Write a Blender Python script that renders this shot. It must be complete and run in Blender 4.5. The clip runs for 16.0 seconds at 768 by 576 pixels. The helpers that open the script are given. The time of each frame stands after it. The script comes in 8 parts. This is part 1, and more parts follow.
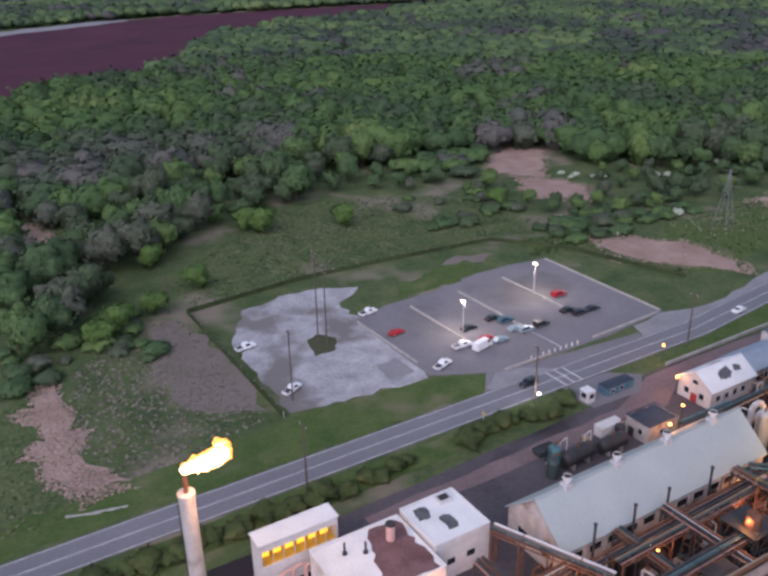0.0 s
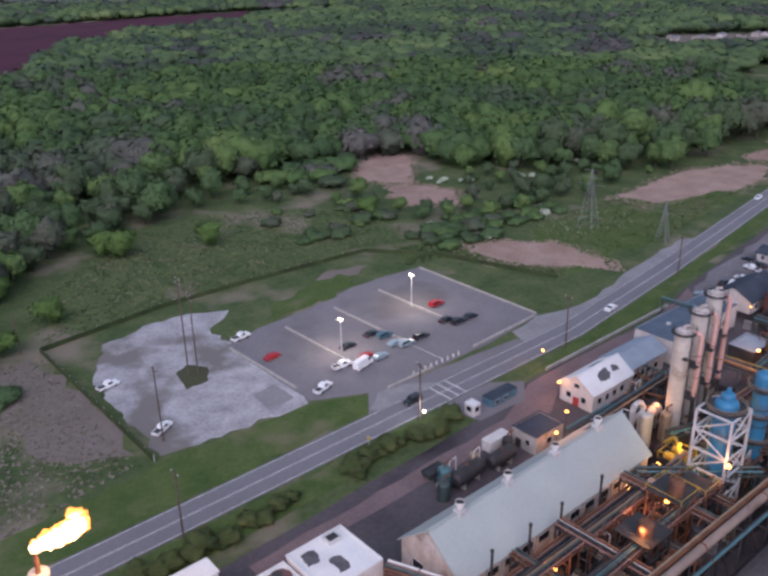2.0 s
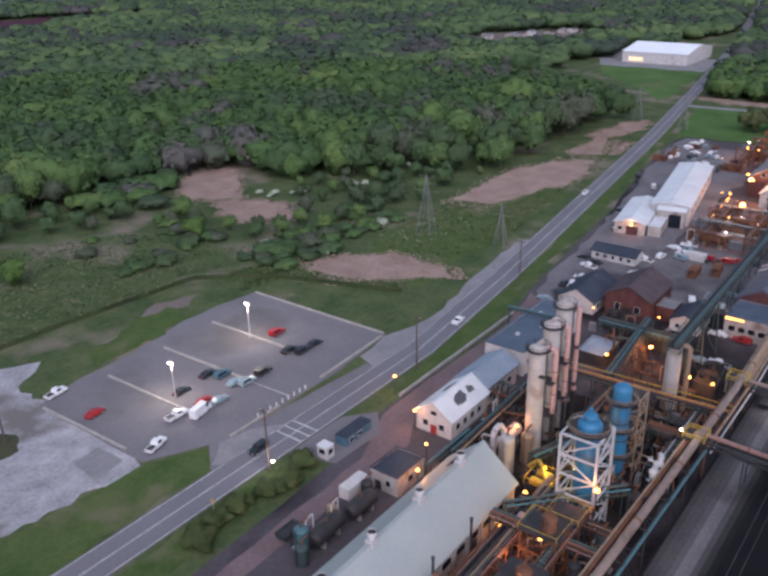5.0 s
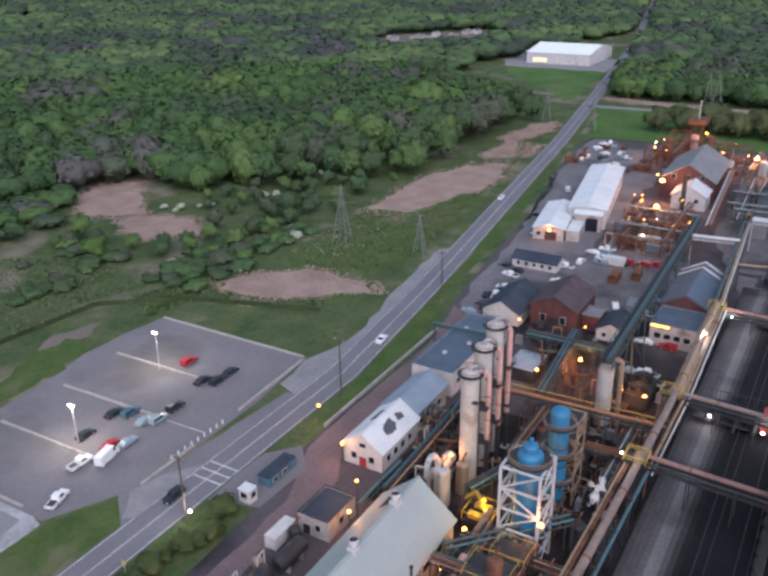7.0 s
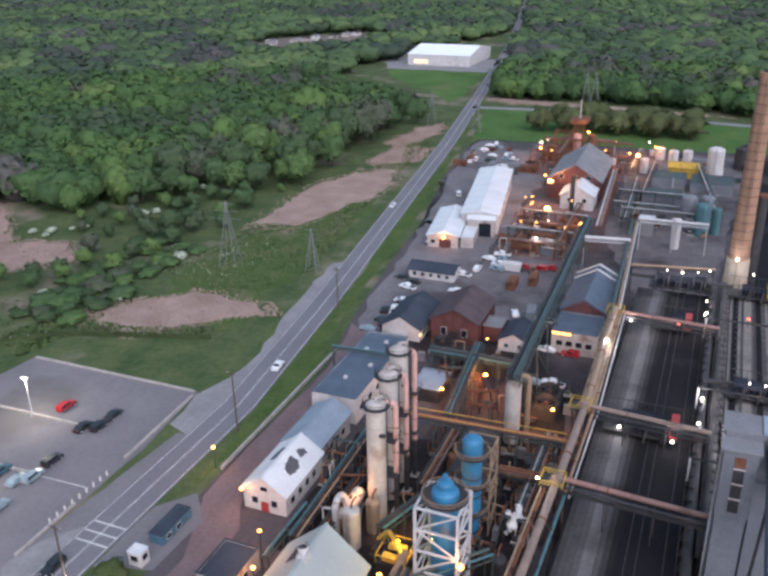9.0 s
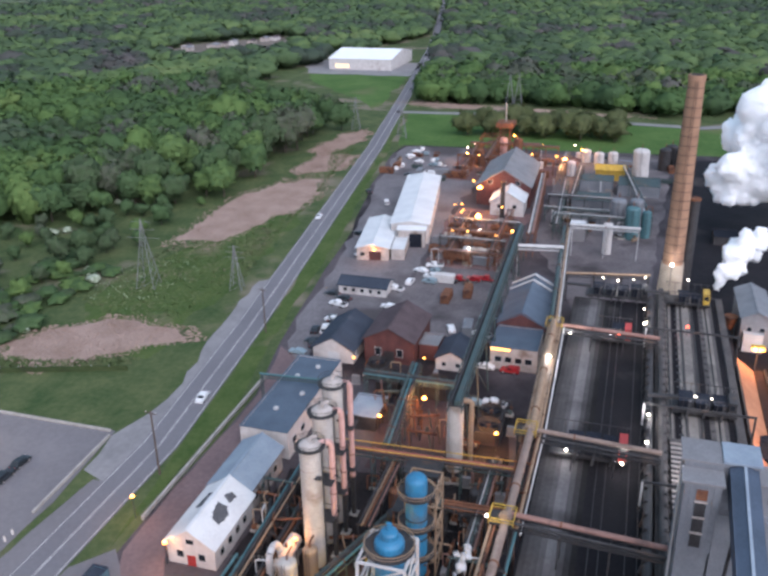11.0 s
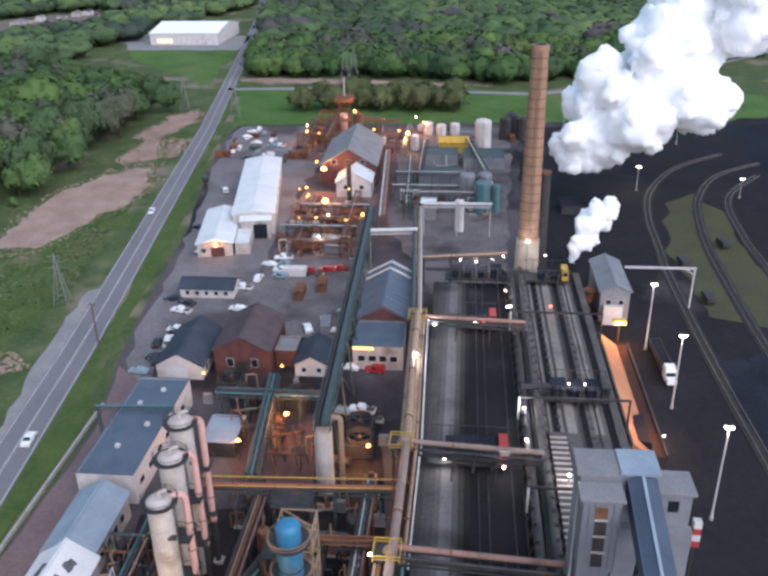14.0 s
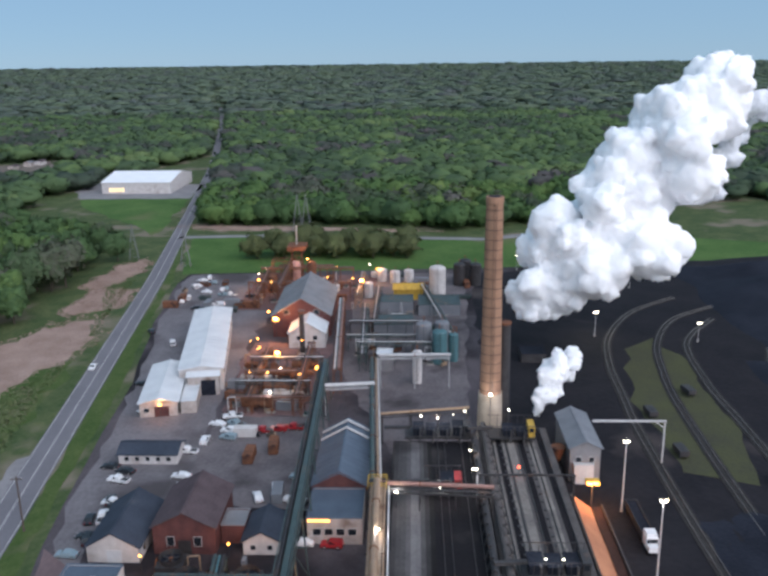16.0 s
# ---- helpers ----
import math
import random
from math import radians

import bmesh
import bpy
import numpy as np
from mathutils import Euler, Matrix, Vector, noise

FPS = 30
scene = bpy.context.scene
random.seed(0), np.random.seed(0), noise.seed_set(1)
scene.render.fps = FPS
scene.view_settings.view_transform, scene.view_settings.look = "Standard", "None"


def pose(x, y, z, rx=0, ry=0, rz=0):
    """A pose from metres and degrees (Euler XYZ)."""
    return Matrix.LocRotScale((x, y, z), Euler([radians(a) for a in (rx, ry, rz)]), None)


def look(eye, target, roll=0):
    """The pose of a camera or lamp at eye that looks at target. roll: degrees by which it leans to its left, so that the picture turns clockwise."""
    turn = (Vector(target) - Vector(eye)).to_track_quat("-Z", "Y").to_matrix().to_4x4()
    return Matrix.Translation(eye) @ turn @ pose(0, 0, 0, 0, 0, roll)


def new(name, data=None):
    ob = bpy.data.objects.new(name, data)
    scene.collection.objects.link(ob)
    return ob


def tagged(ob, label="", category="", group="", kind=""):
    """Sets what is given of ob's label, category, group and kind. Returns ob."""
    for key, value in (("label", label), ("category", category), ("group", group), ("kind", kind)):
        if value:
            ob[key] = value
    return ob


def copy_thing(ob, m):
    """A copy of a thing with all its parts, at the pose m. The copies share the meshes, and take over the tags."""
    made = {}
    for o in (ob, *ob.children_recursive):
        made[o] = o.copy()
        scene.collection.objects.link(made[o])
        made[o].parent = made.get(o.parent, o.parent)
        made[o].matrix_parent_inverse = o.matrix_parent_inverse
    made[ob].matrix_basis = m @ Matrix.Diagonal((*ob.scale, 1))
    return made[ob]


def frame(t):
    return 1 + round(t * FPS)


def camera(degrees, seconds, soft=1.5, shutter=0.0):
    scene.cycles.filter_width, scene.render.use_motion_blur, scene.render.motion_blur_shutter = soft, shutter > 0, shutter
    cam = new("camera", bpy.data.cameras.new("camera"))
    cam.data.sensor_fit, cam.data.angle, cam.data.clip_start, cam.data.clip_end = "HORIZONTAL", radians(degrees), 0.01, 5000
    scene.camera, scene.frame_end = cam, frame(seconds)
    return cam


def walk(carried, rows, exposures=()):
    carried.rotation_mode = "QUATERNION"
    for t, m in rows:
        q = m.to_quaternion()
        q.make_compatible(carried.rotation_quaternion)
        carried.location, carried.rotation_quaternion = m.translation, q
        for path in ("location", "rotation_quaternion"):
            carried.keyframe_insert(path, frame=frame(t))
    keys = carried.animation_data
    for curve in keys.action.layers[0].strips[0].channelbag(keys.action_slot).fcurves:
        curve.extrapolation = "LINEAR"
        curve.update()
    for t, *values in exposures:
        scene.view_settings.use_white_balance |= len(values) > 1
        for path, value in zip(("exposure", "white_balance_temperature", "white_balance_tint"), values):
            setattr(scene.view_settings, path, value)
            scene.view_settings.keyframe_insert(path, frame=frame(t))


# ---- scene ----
cam = camera(50.5, 16.0, soft=3.0)
STOPS = 1.0
PATH = [
    (0, (2.677, 1.487, 97.005), (3.618, 3.063, 96.213), -1.2),
    (0.5, (4.109, 3.497, 96.944), (5.111, 5.037, 96.151), -1.2),
    (1, (5.291, 5.212, 96.922), (6.358, 6.708, 96.131), -1.3),
    (1.5, (6.927, 7.077, 96.741), (8.058, 8.526, 95.952), -1.2),
    (2, (8.525, 8.763, 96.466), (9.714, 10.166, 95.681), -1.2),
    (2.5, (10.62, 10.621, 96.223), (11.857, 11.982, 95.439), -1.3),
    (3, (12.802, 12.533, 96.094), (14.082, 13.854, 95.308), -1.3),
    (3.5, (14.491, 14.426, 95.944), (15.817, 15.7, 95.159), -1.3),
    (4, (16.643, 16.258, 95.984), (18.013, 17.484, 95.198), -1.3),
    (6.5, (27.222, 26.237, 96.281), (28.778, 27.212, 95.488), -0.9),
    (7, (29.555, 28.069, 96.226), (31.13, 29.014, 95.434), -0.9),
    (7.5, (31.973, 29.415, 96.221), (33.563, 30.336, 95.43), -1.1),
    (8, (34.471, 30.776, 96.246), (36.098, 31.628, 95.455), -1.0),
    (8.5, (36.885, 32.257, 96.269), (38.55, 33.032, 95.478), -1.0),
    (9, (39.316, 33.485, 96.298), (41.009, 34.198, 95.506), -1.0),
    (11.5, (52.508, 38.876, 95.68), (54.277, 39.373, 94.892), -1.0),
    (12, (55.199, 39.917, 95.699), (56.984, 40.353, 94.91), -1.0),
    (12.5, (57.92, 40.897, 95.648), (59.714, 41.296, 94.86), -0.8),
    (13, (60.605, 41.478, 95.301), (62.406, 41.85, 94.515), -0.8),
    (13.5, (63.323, 42.094, 95.062), (65.133, 42.396, 94.267), -0.8),
    (14, (66.072, 42.461, 94.969), (67.87, 42.643, 94.112), -0.9),
    (14.5, (69.015, 43.042, 95.255), (70.823, 43.166, 94.408), -0.9),
    (15, (71.585, 43.521, 95.186), (73.436, 43.633, 94.436), -0.8),
    (15.5, (74.272, 43.78, 95.257), (76.163, 43.873, 94.611), -0.7),
    (16, (77.048, 43.814, 95.295), (78.972, 43.887, 94.754), -0.7),
]
walk(cam, [(t, look(eye, target, roll)) for t, eye, target, roll in PATH], exposures=[(t, STOPS + ev, 5850, tint) for t, ev, tint in ((0.0, -0.04, 27), (4.0, -0.12, 25), (7.0, 0.10, 19), (9.0, 0.24, 17), (13.0, 0.38, 15), (14.0, 0.35, 15), (15.0, 0.28, 14), (15.5, 0.18, 13), (16.0, 0.0, 12))])

# ---- light: clear sky just after sunset ----
world = bpy.data.worlds.new("dusk_sky")
scene.world = world
world.use_nodes = True
wn, wl = world.node_tree.nodes, world.node_tree.links
sky = wn.new("ShaderNodeTexSky")
sky.sky_type = "NISHITA"
sky.sun_disc = False
sky.sun_elevation, sky.sun_rotation = radians(35.0), radians(200.0)
sky.air_density, sky.dust_density, sky.ozone_density = 0.7, 0.0, 5.5
wn["Background"].inputs["Strength"].default_value = 0.047
even = wn.new("ShaderNodeMix")  # thin high haze evens the dusk sky out
even.data_type = "RGBA"
even.inputs["Factor"].default_value = 0.8
even.inputs["B"].default_value = (3.45, 5.1, 6.3, 1)
wl.new(sky.outputs["Color"], even.inputs["A"])
wl.new(even.outputs["Result"], wn["Background"].inputs["Color"])
sun = new("sun", bpy.data.lights.new("sun", "SUN"))
sun.data.energy, sun.data.angle, sun.data.color = 1.9, radians(80), (1.0, 0.91, 0.88)
sun.matrix_world = look((-300, -250, 260), (0, 0, 0))


# ---- materials ----
def mat(name, a, b=None, rough=0.8, metal=0.0, size=2.0, bump=0.15, fine=0.3, c=None, stain=0.0, spread=0.12):
    """Two tones mixed by coarse and fine noise (size and fine in metres), with a third tone in blotches."""
    b = b or tuple(v * 0.72 for v in a)
    m = bpy.data.materials.new(name)
    m.use_nodes = True
    n, l = m.node_tree.nodes, m.node_tree.links
    p = n["Principled BSDF"]
    tc = n.new("ShaderNodeTexCoord")

    def noise_at(metres, detail, shift=0.0):
        t = n.new("ShaderNodeTexNoise")
        t.inputs["Scale"].default_value = 1.0 / metres
        t.inputs["Detail"].default_value = detail
        mp = n.new("ShaderNodeMapping")
        mp.inputs["Location"].default_value = (shift, shift * 0.7, shift * 0.3)
        l.new(tc.outputs["Object"], mp.inputs["Vector"])
        l.new(mp.outputs["Vector"], t.inputs["Vector"])
        return t

    big, small = noise_at(size, 4), noise_at(fine, 3, 7.0)
    mixv = n.new("ShaderNodeMix")
    mixv.data_type = "FLOAT"
    mixv.inputs["Factor"].default_value = 0.4
    l.new(big.outputs["Fac"], mixv.inputs["A"])
    l.new(small.outputs["Fac"], mixv.inputs["B"])
    ramp = n.new("ShaderNodeValToRGB")
    ramp.color_ramp.elements[0].position, ramp.color_ramp.elements[1].position = 0.5 - spread, 0.5 + spread
    ramp.color_ramp.elements[0].color, ramp.color_ramp.elements[1].color = (*a, 1), (*b, 1)
    l.new(mixv.outputs["Result"], ramp.inputs["Fac"])
    out = ramp.outputs["Color"]
    if c:
        blot = noise_at(size * 2.7, 5, 31.0)
        cut = n.new("ShaderNodeMapRange")
        cut.inputs["From Min"].default_value, cut.inputs["From Max"].default_value = 0.62 - stain * 0.3, 0.72 - stain * 0.3
        l.new(blot.outputs["Fac"], cut.inputs["Value"])
        mx = n.new("ShaderNodeMix")
        mx.data_type = "RGBA"
        l.new(cut.outputs["Result"], mx.inputs["Factor"])
        l.new(out, mx.inputs["A"])
        mx.inputs["B"].default_value = (*c, 1)
        out = mx.outputs["Result"]
    l.new(out, p.inputs["Base Color"])
    p.inputs["Roughness"].default_value, p.inputs["Metallic"].default_value = rough, metal
    p.inputs["Specular IOR Level"].default_value = 0.12 if rough > 0.65 else 0.4
    if bump:
        bp = n.new("ShaderNodeBump")
        bp.inputs["Strength"].default_value, bp.inputs["Distance"].default_value = bump, min(0.3, fine)
        l.new(small.outputs["Fac"], bp.inputs["Height"])
        l.new(bp.outputs["Normal"], p.inputs["Normal"])
    return m


def glow(name, colour, strength):
    m = bpy.data.materials.new(name)
    m.use_nodes = True
    p = m.node_tree.nodes["Principled BSDF"]
    p.inputs["Base Color"].default_value = (*colour, 1)
    p.inputs["Emission Color"].default_value, p.inputs["Emission Strength"].default_value = (*colour, 1), strength
    return m


def foliage(name, tones, metres=11.0, own=False, crown=False):
    """Leaf tones chosen by a noise of about a crown's size, with a finer one over it; own: also by the object's own random number; crown: by the tone stored for each crown."""
    m = bpy.data.materials.new(name)
    m.use_nodes = True
    n, l = m.node_tree.nodes, m.node_tree.links
    p = n["Principled BSDF"]
    tc = n.new("ShaderNodeTexCoord")
    t1, t2, t3 = (n.new("ShaderNodeTexNoise") for _ in range(3))
    for t, s, d in ((t1, metres, 1), (t2, 1.6, 2), (t3, metres * 9, 2)):
        t.inputs["Scale"].default_value, t.inputs["Detail"].default_value = 1 / s, d
        l.new(tc.outputs["Object"], t.inputs["Vector"])
    add = n.new("ShaderNodeMath")
    add.operation = "MULTIPLY_ADD"
    add.inputs[1].default_value = 0.35
    l.new(t2.outputs["Fac"], add.inputs[0])
    if crown:
        at = n.new("ShaderNodeAttribute")
        at.attribute_name = "tone"
        add.inputs[1].default_value = 0.16
        l.new(at.outputs["Fac"], add.inputs[2])
    elif own:
        oi = n.new("ShaderNodeObjectInfo")
        sc = n.new("ShaderNodeMath")
        sc.operation = "MULTIPLY_ADD"
        sc.inputs[1].default_value, sc.inputs[2].default_value = 0.5, 0.07
        l.new(oi.outputs["Random"], sc.inputs[0])
        l.new(sc.outputs[0], add.inputs[2])
    else:
        av = n.new("ShaderNodeMath")
        av.operation = "MULTIPLY_ADD"
        av.inputs[1].default_value = 0.85
        half = n.new("ShaderNodeMath")
        half.operation = "MULTIPLY_ADD"
        half.inputs[1].default_value, half.inputs[2].default_value = 0.95, -0.58
        l.new(t1.outputs["Fac"], half.inputs[0])
        l.new(t3.outputs["Fac"], av.inputs[0])
        l.new(half.outputs[0], av.inputs[2])
        l.new(av.outputs[0], add.inputs[2])
    ramp = n.new("ShaderNodeValToRGB")
    el = ramp.color_ramp.elements
    while len(el) < len(tones):
        el.new(0.5)
    for i, c in enumerate(tones):
        el[i].position, el[i].color = 0.16 + 0.62 * i / (len(tones) - 1), (*c, 1)
    l.new(add.outputs[0], ramp.inputs["Fac"])
    l.new(ramp.outputs["Color"], p.inputs["Base Color"])
    p.inputs["Roughness"].default_value, p.inputs["Specular IOR Level"].default_value = 0.9, 0.1
    return m


GREENS = [(0.098, 0.094, 0.084), (0.068, 0.086, 0.054), (0.046, 0.080, 0.036), (0.060, 0.106, 0.038), (0.080, 0.134, 0.042), (0.118, 0.160, 0.052)]
M_LEAF = foliage("woodland_leaves", GREENS, crown=True)
M_LEAF_OWN = foliage("tree_leaves", [(0.098, 0.094, 0.078), (0.054, 0.080, 0.040), (0.056, 0.098, 0.040), (0.096, 0.150, 0.046)], own=True)
# distance haze is put into these paler, grey-blue leaf tones
M_LEAF_FAR = foliage("hazed_far_leaves", [(0.096, 0.102, 0.100), (0.070, 0.090, 0.076), (0.080, 0.106, 0.078), (0.096, 0.130, 0.080), (0.112, 0.136, 0.088)], crown=True)
# less saturated leaf tones, a step towards the painted haze of the horizon woods
M_LEAF_MID = foliage("distant_leaves", [(0.086, 0.078, 0.076), (0.042, 0.056, 0.042), (0.056, 0.088, 0.044), (0.086, 0.132, 0.052), (0.118, 0.155, 0.062)], crown=True)
M_BUSH = foliage("bush_leaves", [(0.060, 0.050, 0.034), (0.045, 0.066, 0.024), (0.070, 0.080, 0.030), (0.120, 0.120, 0.035)], metres=6)
M_BLOSSOM = mat("white_blossom", (0.42, 0.46, 0.36), (0.12, 0.17, 0.08), size=1.5, fine=0.5)
M_BARK = mat("bark", (0.085, 0.070, 0.055), size=1.0)
M_GRASS = mat("rough_grass", (0.038, 0.066, 0.024), (0.098, 0.116, 0.050), rough=0.95, size=11.0, fine=1.3, bump=0.8, c=(0.175, 0.150, 0.110), stain=0.24, spread=0.15)
M_LAWN = mat("verge_grass", (0.040, 0.074, 0.019), (0.088, 0.115, 0.038), rough=0.95, size=8.0, fine=0.9, bump=0.7, c=(0.130, 0.125, 0.070), stain=0.12, spread=0.17)
M_FIELD = mat("field_grass", (0.052, 0.104, 0.026), (0.088, 0.146, 0.042), rough=0.95, size=24.0, fine=1.6, bump=0.6, c=(0.120, 0.130, 0.060), stain=0.1)
M_REED = mat("dry_reeds", (0.350, 0.255, 0.212), (0.250, 0.175, 0.140), rough=0.95, size=9.0, fine=0.7, bump=0.8)
M_SCRUB = mat("bare_scrub", (0.185, 0.150, 0.140), (0.125, 0.110, 0.080), rough=0.95, size=14.0, fine=1.2, bump=0.8, spread=0.2)
M_PEAT = mat("dark_red_soil", (0.080, 0.026, 0.040), (0.052, 0.018, 0.030), rough=0.95, size=70.0, fine=6.0, bump=0.3)
M_GRAVEL = mat("pale_gravel", (0.400, 0.385, 0.395), (0.215, 0.205, 0.212), rough=0.95, size=6.0, fine=0.8, bump=0.6, c=(0.165, 0.150, 0.140), stain=0.33, spread=0.15)
M_LOT = mat("worn_parking_asphalt", (0.188, 0.176, 0.184), (0.142, 0.133, 0.141), rough=0.9, size=13.0, fine=1.0, bump=0.2, c=(0.115, 0.108, 0.110), stain=0.1, spread=0.2)
M_ROAD = mat("road_asphalt", (0.182, 0.174, 0.186), (0.138, 0.132, 0.144), rough=0.85, size=20.0, fine=0.8, bump=0.15, spread=0.2)
M_APRON = mat("concrete_apron", (0.250, 0.240, 0.242), (0.190, 0.182, 0.186), rough=0.9, size=9.0, fine=0.9)
M_YARD = mat("sooty_yard_asphalt", (0.105, 0.090, 0.096), (0.060, 0.052, 0.057), rough=0.88, size=15.0, fine=1.0, bump=0.3, c=(0.024, 0.021, 0.024), stain=0.4, spread=0.2)
M_SOOT = mat("coal_dust_ground", (0.024, 0.022, 0.025), (0.011, 0.011, 0.014), rough=0.9, size=13.0, fine=1.4, bump=0.6, c=(0.062, 0.052, 0.050), stain=0.05, spread=0.2)
M_COAL = mat("coal", (0.012, 0.014, 0.021), (0.022, 0.025, 0.035), rough=0.9, size=12.0, fine=0.9, bump=0.9)
M_OLIVE = mat("thin_trackside_grass", (0.075, 0.080, 0.036), (0.050, 0.050, 0.036), rough=0.95, size=12.0, fine=1.0, bump=0.5, spread=0.2)
M_PAINT = mat("road_paint", (0.55, 0.54, 0.52), (0.36, 0.35, 0.34), size=2.0)
M_YELLOWPAINT = mat("yellow_paint", (0.55, 0.38, 0.06), (0.40, 0.27, 0.05), size=1.0)
M_CONC = mat("weathered_concrete", (0.38, 0.36, 0.33), (0.27, 0.25, 0.23), size=1.5, fine=0.2)
M_WHITEROOF = mat("pale_sheet_roof", (0.62, 0.63, 0.63), (0.52, 0.53, 0.54), rough=0.6, size=5.0, fine=0.4, bump=0.05)
M_GREENROOF = mat("pale_green_grey_roof", (0.33, 0.36, 0.34), (0.29, 0.32, 0.31), rough=0.6, size=9.0, fine=0.5, bump=0.04)
M_WHITE = mat("white_painted_wall", (0.58, 0.55, 0.53), (0.46, 0.43, 0.41), size=2.5, fine=0.3, c=(0.36, 0.31, 0.28), stain=0.05)
M_DIRTYWHITE = mat("dirty_white_wall", (0.46, 0.41, 0.38), (0.32, 0.28, 0.25), size=2.0, fine=0.3, c=(0.22, 0.17, 0.14), stain=0.2)
M_PATCH = mat("torn_roof_felt", (0.070, 0.072, 0.080), (0.110, 0.112, 0.120), size=1.2)
M_DARKROOF = mat("dark_blue_grey_roof", (0.050, 0.060, 0.080), (0.036, 0.044, 0.060), rough=0.7, size=5.0, fine=0.5, bump=0.1, c=(0.075, 0.080, 0.095), stain=0.1)
M_BRIGHTROOF = mat("bright_white_sheet_roof", (0.80, 0.81, 0.82), (0.72, 0.73, 0.75), rough=0.6, size=6.0, fine=0.5, bump=0.03)
M_BLUEROOF = mat("grey_blue_roof", (0.260, 0.310, 0.360), (0.200, 0.240, 0.290), rough=0.6, size=4.0, fine=0.4, bump=0.05)
M_SLATE = mat("slate_blue_roof", (0.090, 0.115, 0.150), (0.065, 0.085, 0.115), rough=0.6, size=4.0, fine=0.4, bump=0.1)
M_GREYROOF = mat("grey_sheet_roof", (0.220, 0.215, 0.220), (0.160, 0.155, 0.160), rough=0.6, size=5.0, fine=0.4)
M_BRICK = mat("red_brick", (0.118, 0.052, 0.048), (0.078, 0.037, 0.036), size=2.0, fine=0.3)
M_BROWNROOF = mat("red_brown_roof", (0.098, 0.074, 0.078), (0.070, 0.052, 0.056), size=3.0, fine=0.4)
M_CHIM = mat("buff_chimney_brick", (0.330, 0.200, 0.130), (0.250, 0.148, 0.098), size=3.0, fine=0.4, c=(0.20, 0.12, 0.085), stain=0.05)
M_BAND = mat("dark_chimney_band", (0.110, 0.075, 0.060), size=1.0)
M_CREAM = mat("cream_painted_steel", (0.480, 0.440, 0.400), (0.360, 0.325, 0.295), rough=0.5, size=3.0, fine=0.3, c=(0.22, 0.15, 0.10), stain=0.1)
M_PINK = mat("faded_pink_pipe", (0.560, 0.340, 0.300), (0.450, 0.260, 0.225), rough=0.5, size=2.0, fine=0.3)
M_DULLPINK = mat("dull_brick_pink_pipe", (0.280, 0.155, 0.125), (0.200, 0.110, 0.090), rough=0.6, size=2.0, fine=0.3, c=(0.10, 0.06, 0.05), stain=0.15)
M_MAIN = mat("brown_gas_main", (0.270, 0.195, 0.155), (0.195, 0.140, 0.115), rough=0.55, size=2.5, fine=0.3, c=(0.13, 0.08, 0.06), stain=0.15)
M_RUSTRED = mat("rust_red_pipe", (0.300, 0.095, 0.060), (0.200, 0.070, 0.048), rough=0.6, size=2.0, fine=0.3)
M_TAN = mat("tan_pipe", (0.320, 0.222, 0.142), (0.230, 0.155, 0.102), rough=0.55, size=2.5, fine=0.3, c=(0.16, 0.09, 0.05), stain=0.15)
M_RUST = mat("rusty_steel", (0.200, 0.090, 0.050), (0.110, 0.052, 0.034), rough=0.8, size=1.5, fine=0.2, c=(0.05, 0.03, 0.025), stain=0.1)
M_STEEL = mat("dark_sooty_steel", (0.044, 0.041, 0.042), (0.022, 0.021, 0.022), rough=0.6, size=2.0, fine=0.3, c=(0.09, 0.058, 0.042), stain=0.08)
M_DKGREEN = mat("dark_green_steel", (0.058, 0.084, 0.080), (0.036, 0.054, 0.053), rough=0.5, size=2.0, fine=0.3, c=(0.10, 0.07, 0.05), stain=0.05)
M_TEAL = mat("teal_pipe", (0.075, 0.165, 0.180), (0.055, 0.120, 0.132), rough=0.5, size=2.0, fine=0.3)
M_BLUE = mat("bright_blue_paint", (0.030, 0.180, 0.320), (0.038, 0.135, 0.235), rough=0.45, size=3.0, fine=0.3, c=(0.09, 0.08, 0.07), stain=0.05)
M_GALV = mat("galvanised_steel", (0.520, 0.510, 0.500), (0.400, 0.390, 0.385), rough=0.5, size=2.0, fine=0.3)
M_BLUEGREY = mat("pale_blue_grey_cladding", (0.190, 0.200, 0.215), (0.140, 0.148, 0.165), rough=0.6, size=4.0, fine=0.4, c=(0.22, 0.22, 0.23), stain=0.08)
M_GALLERY = mat("dark_blue_cladding", (0.055, 0.075, 0.110), (0.040, 0.055, 0.080), rough=0.5, size=4.0, fine=0.4)
M_DECK = mat("battery_deck", (0.018, 0.016, 0.018), (0.007, 0.007, 0.009), rough=0.9, size=9.0, fine=0.6, bump=0.4, c=(0.050, 0.045, 0.042), stain=0.1, spread=0.2)
M_DECKPALE = mat("pale_battery_deck", (0.260, 0.235, 0.210), (0.120, 0.108, 0.100), rough=0.85, size=6.0, fine=0.6, bump=0.4, c=(0.060, 0.055, 0.055), stain=0.15, spread=0.2)
M_DECKGREY = mat("grey_battery_deck", (0.120, 0.108, 0.102), (0.055, 0.050, 0.050), rough=0.8, size=5.0, fine=0.5, bump=0.4, c=(0.055, 0.05, 0.05), stain=0.15, spread=0.2)
M_YELLOW = mat("yellow_steel", (0.550, 0.360, 0.050), (0.380, 0.240, 0.040), rough=0.5, size=1.5, fine=0.3)
